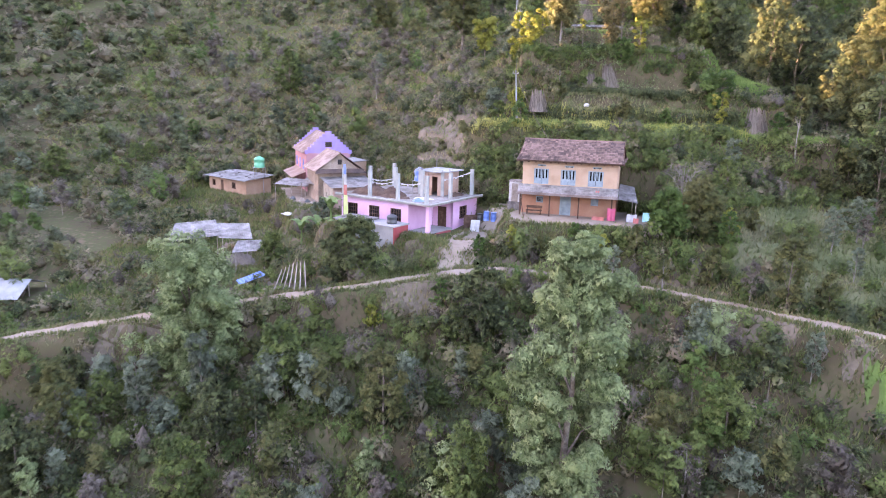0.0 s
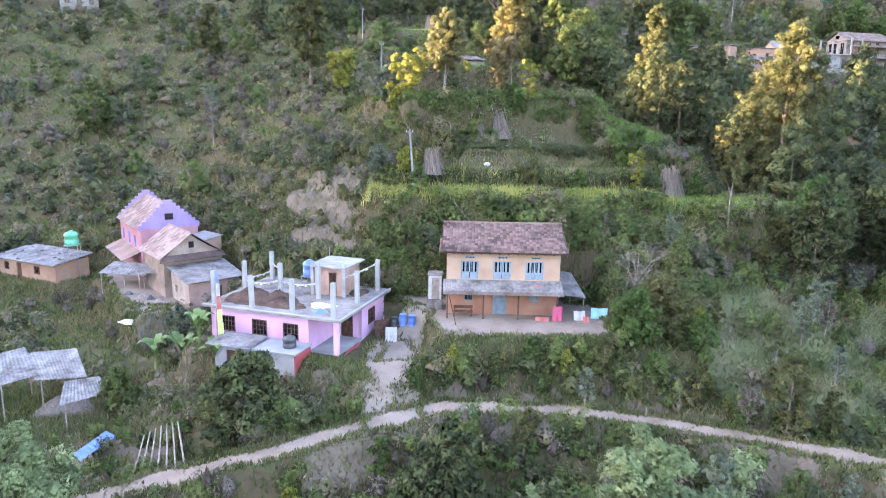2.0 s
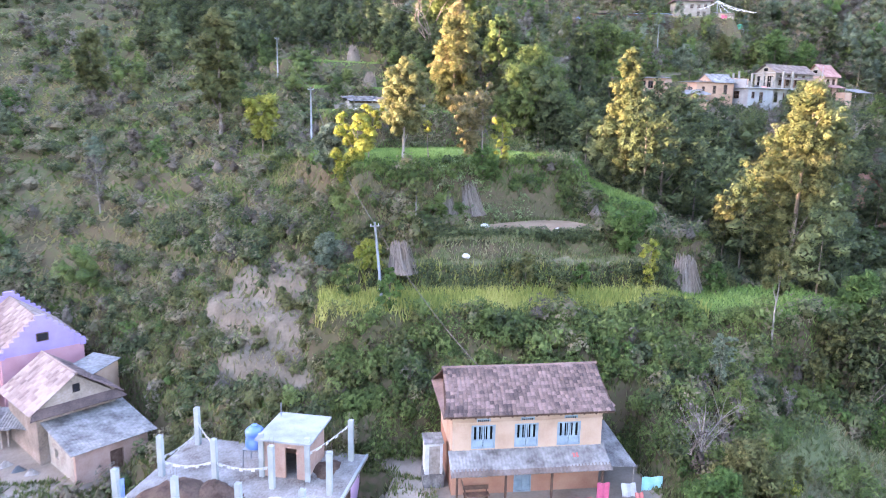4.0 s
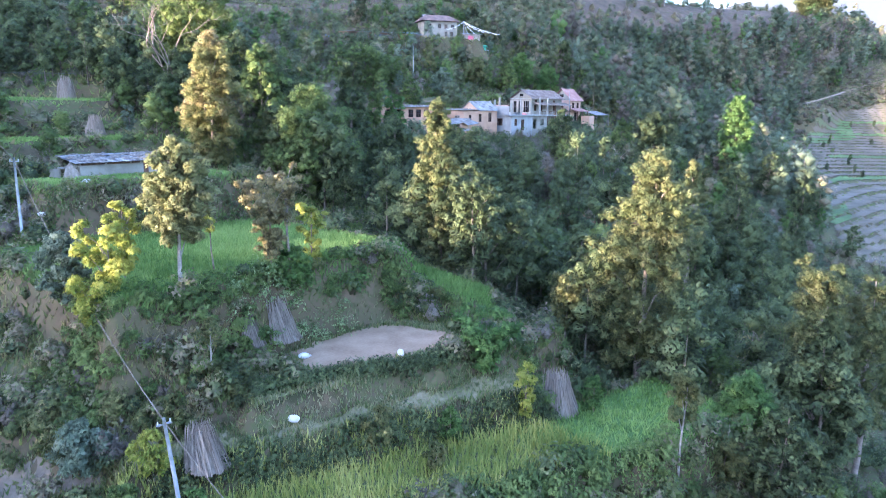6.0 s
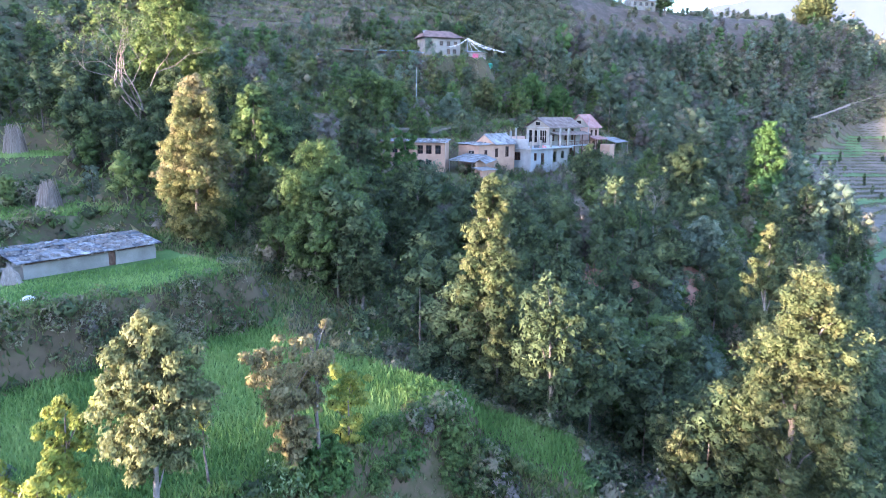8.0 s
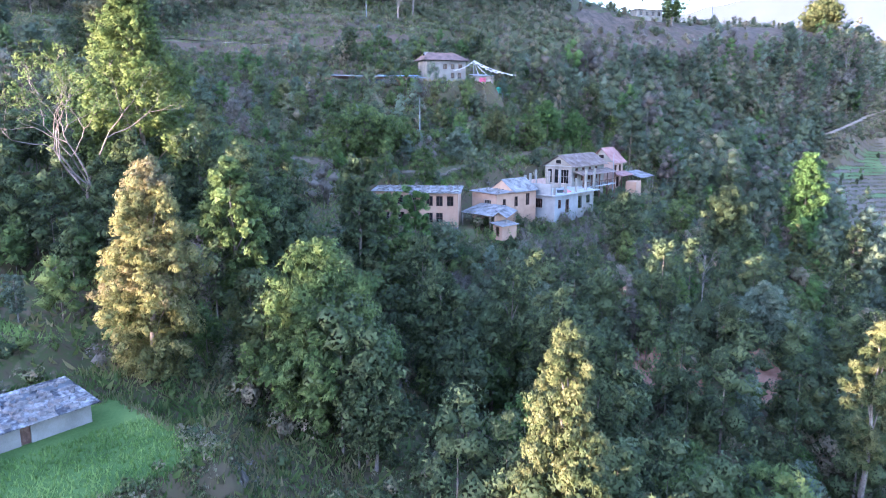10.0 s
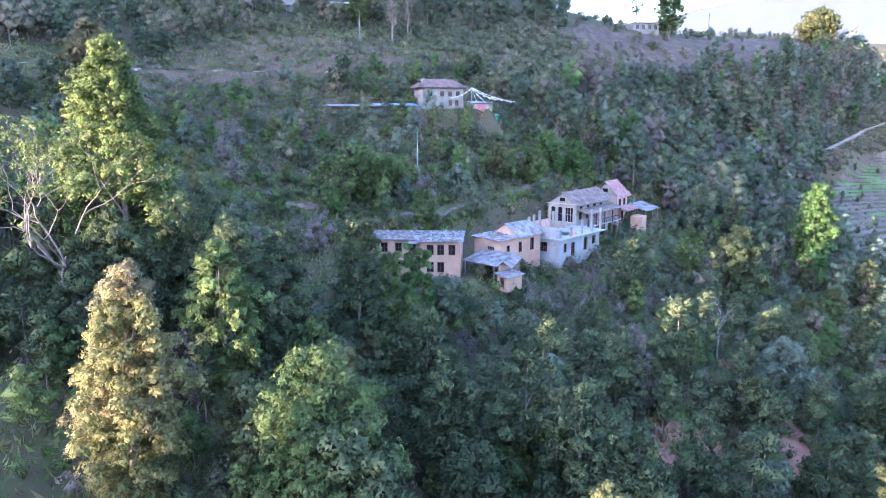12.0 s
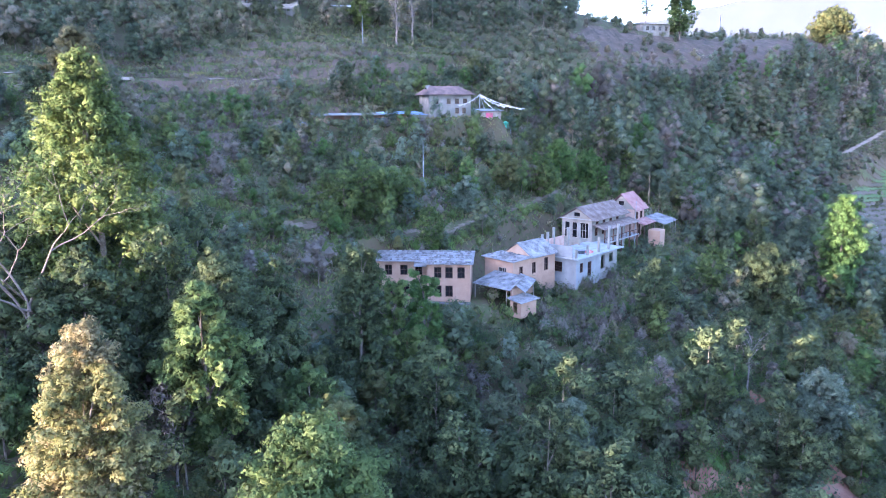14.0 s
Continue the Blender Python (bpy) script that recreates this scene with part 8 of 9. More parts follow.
def scatter(box, count, weights, lo, hi, gap, taken, keep=None):
    made = 0
    for _ in range(count * 12):
        if made >= count:
            break
        x, y = rng.uniform(box[0], box[2]), rng.uniform(box[1], box[3])
        ax, ay = np.array([x]), np.array([y])
        if not free(ax, ay)[0] or not open_front(x, y)[0] or (keep and not keep(x, y)):
            continue
        if any((x - p) ** 2 + (y - q) ** 2 < gap * gap for p, q in taken):
            continue
        taken.append((x, y))
        k = rng.choice(len(KINDS), p=np.array(weights) / sum(weights))
        s = rng.uniform(lo, hi)
        copy_thing(KINDS[k], pose(x, y, height(x, y) - 0.1, 0, 0, rng.uniform(0, 360)) @ Matrix.Diagonal((s * rng.uniform(0.85, 1.2), s * rng.uniform(0.85, 1.2), s, 1)))
        made += 1


taken = [(49.3, 78.6), (47.6, 102.5), (33.2, 128), (36.7, 131.6), (46.4, 123.2), (51, 142), (48.6, 156.6), (75, 123.4), (174, 125)]


def gully(x, y):
    return (x - 56) * 0.35 < y - 66 or x > 90


scatter((40, 62, 72, 150), 30, (4, 4, 2, 2, 0.5, 0.3, 0.6), 0.75, 1.15, 3.4, taken, gully)
scatter((60, 75, 110, 150), 22, (3, 2, 3, 2, 1.5, 1, 1), 0.45, 0.85, 3.6, taken)
scatter((105, 90, 210, 150), 24, (4, 3, 3, 2, 1.5, 1, 0.6), 0.5, 0.95, 4.2, taken)
scatter((40, 150, 215, 215), 22, (3, 2, 3, 2, 1.5, 2, 0.8), 0.35, 0.75, 4.5, taken)
scatter((-75, 100, 40, 230), 16, (2, 1, 3, 2, 1.5, 1.5, 0.5), 0.35, 0.7, 6.0, taken)
scatter((-60, 30, 45, 50), 34, (1, 0.5, 3, 2.5, 3, 3, 1), 0.4, 0.75, 3.2, taken)
scatter((24, 48, 50, 66), 12, (0, 0, 2, 3, 1, 1.5, 1), 0.3, 0.45, 3.0, taken)
for k, kind_root in enumerate(KINDS):
    x, y = ((96, 96), (66, 120), (-30, 135), (60, 190), (-38, 46), (-12, 120), (150, 165))[k]
    plant(kind_root, x, y)


def woods(name, label, leaf, box, count, lo, hi, slim, seed, keep=None, clumps=9, leaves=17, size=0.55):
    """Many far trees as one mesh of leaf clumps on trunks."""
    g = np.random.default_rng(seed)
    x, y = g.uniform(box[0], box[2], count * 3), g.uniform(box[1], box[3], count * 3)
    ok = free(x, y) & open_front(x, y)
    if keep is not None:
        ok &= keep(x, y)
    x, y = x[ok][:count], y[ok][:count]
    n = len(x)
    z = sheet_height(x, y)
    h = lo + (hi - lo) * g.beta(1.8, 2.2, n)
    w = h * slim * g.uniform(0.7, 1.3, n)
    tn = g.uniform(0, 1, n)
    cen, rad, tint = [], [], []
    for k in range(clumps):
        s = 0.22 + 0.74 * (k + g.uniform(0, 1, n)) / clumps
        prof = np.sin(np.pi * np.clip(0.1 + 0.85 * s, 0, 1)) ** 0.8
        a = 2.399 * k + g.uniform(-0.6, 0.6, n)
        q = w * prof * g.uniform(0.25, 0.75, n)
        cen.append(np.stack([x + q * np.cos(a), y + q * np.sin(a), z + h * s], -1))
        r = w * (0.3 + 0.3 * prof) * g.uniform(0.8, 1.2, n)
        rad.append(np.stack([r, r, r * g.uniform(0.7, 1.1, n)], -1))
        tint.append(np.clip(tn + g.normal(scale=0.12, size=n), 0, 1))
    cen, rad, tint = np.concatenate(cen), np.concatenate(rad), np.concatenate(tint)
    co = leaf_cloud(g, cen, rad, leaves, np.full(len(cen), size))
    tint = np.repeat(tint, leaves * 3)
    # trunks as tapered three-sided shafts
    tr = []
    for k in range(3):
        a0, a1 = 2.094 * k, 2.094 * (k + 1)
        r0 = h * 0.014
        tr.append(np.stack([np.stack([x + r0 * np.cos(a0), y + r0 * np.sin(a0), z - 0.2], -1), np.stack([x + r0 * np.cos(a1), y + r0 * np.sin(a1), z - 0.2], -1), np.stack([x, y, z + h * 0.9], -1)], 1))
    trunks = np.concatenate(tr).reshape(-1, 3)
    me = cloud_mesh(name, np.concatenate([co, trunks]), np.concatenate([tint, np.zeros(len(trunks))]), (cen, rad * 0.75, tint[::leaves * 3]))
    me.materials.append(leaf)
    me.materials.append(BARK)
    idx = np.zeros(len(me.polygons), np.int32)
    idx[len(co) // 3:(len(co) + len(trunks)) // 3] = 1
    me.polygons.foreach_set("material_index", idx)
    return tagged(new(name, me), label, "woods", kind="stuff")


def mixed_woods(name, where, box, count, lo, hi, slim, seed, keep, clumps, leaves, size, kinds):
    """One stand of trees for each kind of leaf; kinds: adjective, material, share."""
    for k, (tone, leaf, share) in enumerate(kinds):
        woods(name, tone + " trees " + where, leaf, box, int(count * share), lo, hi, slim, seed * 17 + k, keep, clumps, leaves, size)


# the bluish and the pale mixed leaves carry painted distance haze
SLOPE_MIX = (("haze-blued green", LEAF_HAZE_BLUE, 0.22), ("mid green", LEAF_MID, 0.22), ("haze-paled mixed", LEAF_HAZE_PALE, 0.18), ("olive", LEAF_OLIVE, 0.12), ("grey-green", LEAF_SILVER, 0.08), ("fresh green", LEAF_BRIGHT, 0.09), ("leafless grey-brown", TWIGS, 0.09))
FAR_MIX = (("dark haze-blued", LEAF_HAZE_BLUE, 0.42), ("grey-green", LEAF_SILVER, 0.12), ("haze-paled mixed", LEAF_HAZE_PALE, 0.26), ("leafless grey-brown", TWIGS, 0.13), ("fresh green", LEAF_BRIGHT, 0.07))
woods("gully_woods", "dense dark woods filling the gully", LEAF_DARK, (44, 60, 125, 128), 150, 6, 13, 0.24, 81, lambda x, y: (x - 56) * 0.35 < y - 66, 11, 48, 0.25)
mixed_woods("slope_woods", "below the hamlet", (60, 95, 215, 152), 230, 2.5, 7.5, 0.32, 82, lambda x, y: ~inside(VALLEY_MOUTH, x, y), 10, 30, 0.3, SLOPE_MIX)
mixed_woods("slope_woods", "above the hamlet", (45, 152, 220, 215), 420, 2.0, 7.0, 0.33, 83, None, 9, 24, 0.3, SLOPE_MIX)
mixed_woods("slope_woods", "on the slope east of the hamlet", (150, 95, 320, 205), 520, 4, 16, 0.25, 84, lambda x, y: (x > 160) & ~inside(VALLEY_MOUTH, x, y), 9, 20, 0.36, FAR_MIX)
woods("slope_woods", "grey-green trees below the upper farm", LEAF_HAZE_PALE, (30, 236, 165, 290), 330, 3.0, 8.5, 0.3, 90, None, 9, 26, 0.36)
woods("slope_woods", "dark trees on the high shoulder", LEAF_HAZE_BLUE, (30, 226, 96, 290), 90, 4.0, 10.0, 0.26, 93, None, 9, 26, 0.42)
woods("slope_woods", "dark woods above the shed terraces", LEAF_DARK, (-5, 160, 42, 215), 130, 4.0, 10.0, 0.28, 97, None, 9, 24, 0.36)
woods("gully_woods", "dark woods at the head of the gully", LEAF_DARK, (31, 126, 64, 170), 90, 4.0, 11.0, 0.24, 197, lambda x, y: ((x > 34) | (y > 144)) & (np.hypot(x - 35, y - 130) > 7.5), 11, 44, 0.2)
woods("gully_woods", "green undergrowth trees at the head of the gully", LEAF_MID, (31, 122, 64, 170), 50, 2.5, 6.0, 0.32, 198, lambda x, y: ((x > 34) | (y > 144)) & (np.hypot(x - 35, y - 130) > 6.0), 10, 40, 0.18)
woods("slope_woods", "leafy trees on the terraces above the shed", LEAF_MID, (4, 130, 38, 162), 16, 2.5, 6.0, 0.32, 98, None, 10, 40, 0.22)
woods("ridge_woods", "tall dark forest edge on the upper slope", LEAF_HAZE_BLUE, (120, 232, 300, 300), 230, 8, 17, 0.2, 85, lambda x, y: ((x > 165) | (y > 262)) & (y > 97 + 0.594 * (x - 20)), 10, 30, 0.45)
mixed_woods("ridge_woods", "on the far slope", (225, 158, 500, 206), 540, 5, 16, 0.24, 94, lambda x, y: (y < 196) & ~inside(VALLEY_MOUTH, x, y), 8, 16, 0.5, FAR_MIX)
woods("ridge_woods", "scattered small trees on the far ridge", LEAF_HAZE_PALE, (230, 190, 560, 240), 130, 2.0, 6, 0.3, 86, None, 8, 20, 0.45)
mixed_woods("west_woods", "on the western slope", (-110, 62, 40, 240), 420, 2.0, 6.0, 0.32, 87, lambda x, y: (x < -38) | ((x < -5) & (y > 104)) | (y > 160), 8, 22, 0.3, SLOPE_MIX)
mixed_woods("valley_woods", "on the slope below the road", (-70, 28, 60, 48), 130, 2.0, 6.5, 0.24, 88, lambda x, y: y < 47, 10, 38, 0.19, (("green", LEAF_MID, 0.25), ("mixed scrubby", LEAF_SCRUB, 0.2), ("light olive", LEAF_OLIVE, 0.18), ("feathery pale green", LEAF_WILLOW, 0.13), ("fresh green", LEAF_BRIGHT, 0.12), ("leafless grey-brown", TWIGS, 0.12)))
woods("valley_woods", "grey-green saplings on the slope below the road", LEAF_SILVER, (-62, 30, 60, 50), 44, 2.0, 5.0, 0.26, 89, None, 10, 41, 0.21)

# ---- scrub: nobody could count it ----
def bushes(name, label, material, box, per, rlo, rhi, leaves, size, seed, keep=None, tall=1.0, clear=True):
    g = np.random.default_rng(seed)
    n = int((box[2] - box[0]) * (box[3] - box[1]) / per)
    x, y = g.uniform(box[0], box[2], n), g.uniform(box[1], box[3], n)
    ok = free(x, y) if clear else np.ones(n, bool)
    if keep is not None:
        ok &= keep(x, y)
    x, y = x[ok], y[ok]
    n = len(x)
    r = rlo + (rhi - rlo) * g.beta(1.6, 3.0, n)
    z = sheet_height(x, y)
    # three lobes make one bush
    cen, rad, tint = [], [], []
    tn = g.uniform(0, 1, n)
    for k in range(3):
        a = g.uniform(0, 6.283, n)
        cen.append(np.stack([x + 0.5 * r * np.cos(a), y + 0.5 * r * np.sin(a), z + r * tall * g.uniform(0.25, 0.8, n)], -1))
        q = r * g.uniform(0.5, 0.8, n)
        rad.append(np.stack([q, q, q * tall], -1))
        tint.append(tn)
    cen, rad, tint = np.concatenate(cen), np.concatenate(rad), np.concatenate(tint)
    co = leaf_cloud(g, cen, rad, leaves, size * (0.6 + 0.4 * rad[:, 0] / rhi * 2))
    me = cloud_mesh(name, co, np.repeat(tint, leaves * 3), (np.stack([x, y, z + r * tall * 0.45], -1), np.stack([r, r, r * tall], -1) * 0.62, tn))
    me.materials.append(material)
    return tagged(new(name, me), label, "bushes", kind="stuff")


def blades(name, label, material, test, box, per, tall, wide, seed, category="grass"):
    g = np.random.default_rng(seed)
    n = int((box[2] - box[0]) * (box[3] - box[1]) * per)
    x, y = g.uniform(box[0], box[2], n), g.uniform(box[1], box[3], n)
    ok = test(x, y)
    x, y = x[ok], y[ok]
    n = len(x)
    z = sheet_height(x, y)
    a = g.uniform(0, 6.283, n)
    h = tall * g.uniform(0.6, 1.25, n)
    w = wide * g.uniform(0.6, 1.3, n)
    lean_x, lean_y = g.normal(scale=0.25, size=n) * h, g.normal(scale=0.25, size=n) * h
    dx, dy = np.cos(a) * w, np.sin(a) * w
    p0 = np.stack([x - dx * 0.5, y - dy * 0.5, z], -1)
    p1 = np.stack([x + dx * 0.5, y + dy * 0.5, z], -1)
    p2 = np.stack([x + dx + lean_x, y + dy + lean_y, z + h], -1)
    co = np.stack([p0, p1, p2], 1).reshape(-1, 3)
    tint = np.repeat(0.5 + 0.5 * wobble(x, y, 0.35), 3)
    me = cloud_mesh(name, co, tint)
    me.materials.append(material)
    return tagged(new(name, me), label, category, kind="stuff")


def risers(x, y):
    """On the banks between the small terraces of the slope."""
    q = (ground(x, y, True) + 0.8 * wobble(x, y, 0.05)) / 2.3
    return q - np.floor(q) > 0.5


def noise_keep(s, lim, seed):
    return lambda x, y: wobble(x + seed * 13, y - seed * 7, s) + 0.5 * wobble(x - seed * 5, y, s * 2.7) > lim


bushes("scrub", "mixed green and brown scrub covering the slope", LEAF_SCRUB, (-75, 30, 58, 62), 3.6, 0.6, 1.9, 42, 0.16, 51, tall=1.2)
bushes("scrub", "fresh green shrubs among the scrub of the slope", LEAF_BRIGHT, (-60, 30, 58, 62), 14.0, 0.5, 1.5, 42, 0.14, 151, tall=1.3)
bushes("scrub", "olive shrubs among the scrub of the slope", LEAF_OLIVE, (-75, 30, 58, 62), 9.0, 0.5, 1.6, 42, 0.14, 152, tall=1.3)
bushes("scrub", "dark green shrubs among the scrub of the slope", LEAF_MID, (-75, 30, 58, 62), 7.0, 0.6, 1.9, 42, 0.15, 153, tall=1.2)
bushes("scrub", "mauve-grey leafless thickets on the slope", TWIGS, (-75, 30, 58, 62), 16.0, 0.5, 1.5, 30, 0.12, 154, tall=1.6)
bushes("scrub", "mixed green and brown scrub covering the slope", LEAF_SCRUB, (-14, 62, 58, 110), 2.8, 0.5, 1.7, 40, 0.19, 52, tall=1.1)
bushes("scrub", "grey-green scrub covering the western slope", LEAF_SCRUB, (-80, 62, 30, 145), 3.6, 0.8, 2.1, 16, 0.32, 66, lambda x, y: ((x < -14) | (y > 110)) & risers(x, y), tall=0.9)
bushes("scrub", "dense dark scrub in the gully", LEAF_DARK, (38, 62, 125, 150), 10.0, 0.9, 2.6, 36, 0.2, 53, tall=1.1)
bushes("scrub", "mixed olive and brown scrub in the gully", LEAF_SCRUB, (38, 62, 160, 152), 9.0, 0.8, 2.2, 34, 0.19, 73, tall=1.2)
bushes("scrub", "mid green bushes in the gully", LEAF_MID, (60, 90, 150, 152), 14.0, 0.7, 2.0, 32, 0.22, 54, noise_keep(0.13, 0.0, 2), tall=1.1)
bushes("scrub", "thin brown and green scrub on the upper slope", LEAF_HAZE_PALE, (40, 150, 215, 244), 4.0, 0.6, 1.7, 16, 0.26, 55, risers, tall=1.0)
bushes("scrub", "thin scrub on the western upper slope", LEAF_SCRUB, (-80, 140, 25, 244), 8.0, 1.0, 2.4, 12, 0.42, 78, risers, tall=0.9)
bushes("scrub", "leafy bushes on the slope between the hamlet and the upper farm", LEAF_MID, (55, 160, 175, 216), 9.0, 0.5, 1.8, 20, 0.22, 171, noise_keep(0.09, -0.35, 4), tall=1.2)
bushes("scrub", "olive bushes on the slope between the hamlet and the upper farm", LEAF_OLIVE, (55, 160, 175, 216), 14.0, 0.5, 1.6, 20, 0.22, 172, noise_keep(0.11, -0.2, 5), tall=1.2)
bushes("scrub", "scattered bushes on the withered upper terraces", LEAF_HAZE_PALE, (66, 200, 215, 244), 9.0, 0.5, 1.7, 18, 0.26, 173, tall=1.2)
bushes("scrub", "bright green low bushes on terrace banks", LEAF_BRIGHT, (-10, 56, 44, 96), 9.0, 0.4, 1.1, 45, 0.18, 56, noise_keep(0.21, 0.1, 3), tall=1.0)
bushes("bank_bushes", "dark weeds on the banks of the ploughed terrace", LEAF_MID, (6, 88.5, 40, 94.6), 0.6, 0.35, 0.95, 40, 0.14, 74, tall=1.0)
bushes("bank_bushes", "dark weeds on the front bank of the ploughed terrace", LEAF_MID, (12, 79.5, 42, 85.5), 0.8, 0.3, 0.8, 36, 0.13, 75, tall=1.0)
bushes("bank_bushes", "weeds on the open end of the ploughed terrace", LEAF_SCRUB, (12, 82, 21, 92), 1.2, 0.3, 0.8, 36, 0.13, 76, tall=0.9)
bushes("scrub", "bare brown thicket below the grey house", TWIGS, (98, 133, 122, 146), 2.2, 0.6, 1.4, 34, 0.12, 79, tall=1.9)


def bank_line(name, label, material, line, per, rlo, rhi, leaves, size, seed, drop=0.0, spread=0.5, tall=1.0):
    """Low plants along the lip of a bank."""
    g = np.random.default_rng(seed)
    p = []
    for (ax, ay), (bx, by) in zip(line, line[1:]):
        n = int(math.hypot(bx - ax, by - ay) * per)
        t = g.uniform(0, 1, n)
        p.append(np.stack([ax + t * (bx - ax), ay + t * (by - ay)], -1) + g.normal(scale=spread, size=(n, 2)))
    p = np.concatenate(p)
    r = g.uniform(rlo, rhi, len(p))
    z = sheet_height(p[:, 0], p[:, 1])
    cen = np.stack([p[:, 0], p[:, 1], z + r * tall * 0.4], -1)
    co = leaf_cloud(g, cen, np.stack([r, r, r * tall], -1), leaves, np.full(len(p), size))
    me = cloud_mesh(name, co, np.repeat(g.uniform(0, 1, len(p)), leaves * 3))
    me.materials.append(material)
    return tagged(new(name, me), label, "bushes", kind="stuff")


bank_line("bank_bushes", "dark weeds hanging over the bank of the ploughed terrace", LEAF_DARK, [(14.5, 85.6), (20, 84.6), (25, 82.8), (30.3, 81.6), (35, 82.8)], 14, 0.3, 0.75, 60, 0.12, 84, spread=0.35)
bank_line("bank_bushes", "dark weeds hanging over the bank of the narrow terrace", LEAF_DARK, [(8.4, 83.5), (19.9, 80.0), (33, 76.0)], 13, 0.3, 0.7, 60, 0.12, 85, spread=0.35)
bank_line("bank_bushes", "green weeds on the bank below the millet", LEAF_MID, [(4.6, 77.6), (20.0, 72.8), (36, 67.6)], 8, 0.4, 0.9, 60, 0.13, 86, spread=0.6)
bank_line("bank_bushes", "fresh green bushes on the rim of the mound", LEAF_BRIGHT, [(8.5, 93.0), (14, 92.4), (22, 92.2), (30, 92.8), (34, 95)], 3, 0.3, 0.7, 60, 0.13, 87, spread=0.5, tall=1.2)
bank_line("bank_bushes", "weeds and saplings on the bank before the farmhouse yard", LEAF_OLIVE, [(2.9, 57.8), (7, 58.6), (13, 56.8), (19.4, 54.6)], 4, 0.3, 0.8, 60, 0.12, 88, spread=0.5, tall=1.3)
bank_line("bank_bushes", "weeds on the bank behind the farmhouse", LEAF_MID, [(4.5, 71.6), (10, 70.8), (17, 68.6), (21, 66.0), (21.4, 61.5)], 8, 0.4, 1.0, 60, 0.13, 89, spread=0.6, tall=1.3)
bank_line("bank_bushes", "rough scrub on the bank below the shed", LEAF_SCRUB, [(12.5, 116), (14.5, 114.6), (24, 114.2), (33, 115.4), (34, 121)], 7, 0.3, 0.9, 50, 0.15, 92, spread=0.7, tall=1.1)
bank_line("bank_bushes", "rough weeds on the bank below the shed", LEAF_OLIVE, [(13, 115), (24, 114.4), (33, 115.6)], 5, 0.3, 0.7, 50, 0.13, 93, spread=0.6, tall=1.1)
bank_line("bank_bushes", "leafy bushes spilling down the mound bank", LEAF_WILLOW, [(17, 91.6), (22, 91.4), (27, 91.8)], 3, 0.5, 1.1, 70, 0.13, 96, spread=0.5, tall=1.2)
bank_line("bank_bushes", "weeds at the end of the millet terrace", LEAF_OLIVE, [(3.4, 81.0), (3.8, 77.8), (8, 75.8)], 7, 0.3, 0.8, 60, 0.12, 97, spread=0.6, tall=1.1)
bank_line("bank_bushes", "dry scrub round the pink house", LEAF_SCRUB, [(-14, 64.5), (-10.5, 62.6), (-6.5, 60.4), (-1.5, 58.6)], 6, 0.3, 0.8, 60, 0.12, 90, spread=0.7, tall=1.2)
bank_line("bank_bushes", "scrub behind the pink house", LEAF_OLIVE, [(-6, 76.5), (0, 73.5), (4, 71)], 6, 0.4, 0.9, 60, 0.13, 91, spread=0.8, tall=1.2)
bushes("scrub", "bushes behind the hamlet", LEAF_MID, (80, 159, 168, 178), 7.0, 0.7, 1.8, 34, 0.2, 94, tall=1.1)
bushes("scrub", "bushes below the forest edge", LEAF_HAZE_PALE, (160, 195, 245, 245), 8.0, 0.9, 2.4, 18, 0.36, 99, tall=1.0)
bushes("scrub", "bushes on the terraces above the shed", LEAF_MID, (0, 126, 40, 165), 6.0, 0.5, 1.4, 34, 0.16, 100, risers, tall=1.1)
bushes("scrub", "sparse scrub on the dry clearing", LEAF_OLIVE, (-8, 75, 9, 94), 2.2, 0.4, 1.2, 44, 0.14, 77, tall=1.2)
bushes("bank_bushes", "lush green bushes on the bank behind the farmhouse", LEAF_MID, (0, 66, 36, 80), 1.3, 0.5, 1.5, 51, 0.20, 62, tall=1.2)
bushes("bank_bushes", "green bushes on the bank of the ploughed terrace", LEAF_MID, (7, 90.0, 36, 95), 0.6, 0.4, 1.2, 45, 0.18, 63, tall=1.1)
bushes("bank_bushes", "leafy bushes below the houses and along the road", LEAF_MID, (-26, 44, 40, 66), 1.9, 0.4, 1.3, 45, 0.18, 64, tall=1.2)
bushes("bank_bushes", "olive bushes on the terrace banks", LEAF_OLIVE, (2, 66, 46, 98), 3.5, 0.4, 1.1, 39, 0.18, 65, tall=1.2)
bushes("scrub", "olive and yellow-green bushes on the gully slope", LEAF_OLIVE, (58, 95, 160, 152), 13.0, 0.6, 1.9, 34, 0.2, 69, tall=1.1)
bushes("scrub", "fresh green bushes on the gully slope", LEAF_BRIGHT, (58, 95, 160, 152), 34.0, 0.6, 1.9, 34, 0.2, 70, tall=1.1)
bushes("scrub", "grey-green bushes on the gully slope", LEAF_SILVER, (58, 95, 160, 200), 36.0, 0.6, 1.9, 34, 0.2, 71, tall=1.2)
bushes("scrub", "bare grey-brown thickets", TWIGS, (-60, 30, 190, 230), 36.0, 0.6, 1.6, 26, 0.18, 57, tall=1.4)
bushes("scrub", "far woods on the ridge and slopes", LEAF_HAZE_PALE, (150, 20, 620, 330), 75.0, 1.5, 3.8, 10, 0.7, 58, lambda x, y: ((x > 215) | (y > 240) | (y < 105)) & ~inside(VALLEY_MOUTH, x, y), tall=1.0)
bushes("scrub", "far woods on the western slopes", LEAF_SCRUB, (-330, 40, -70, 420), 150.0, 2.0, 4.5, 10, 1.26, 59, tall=1.0)
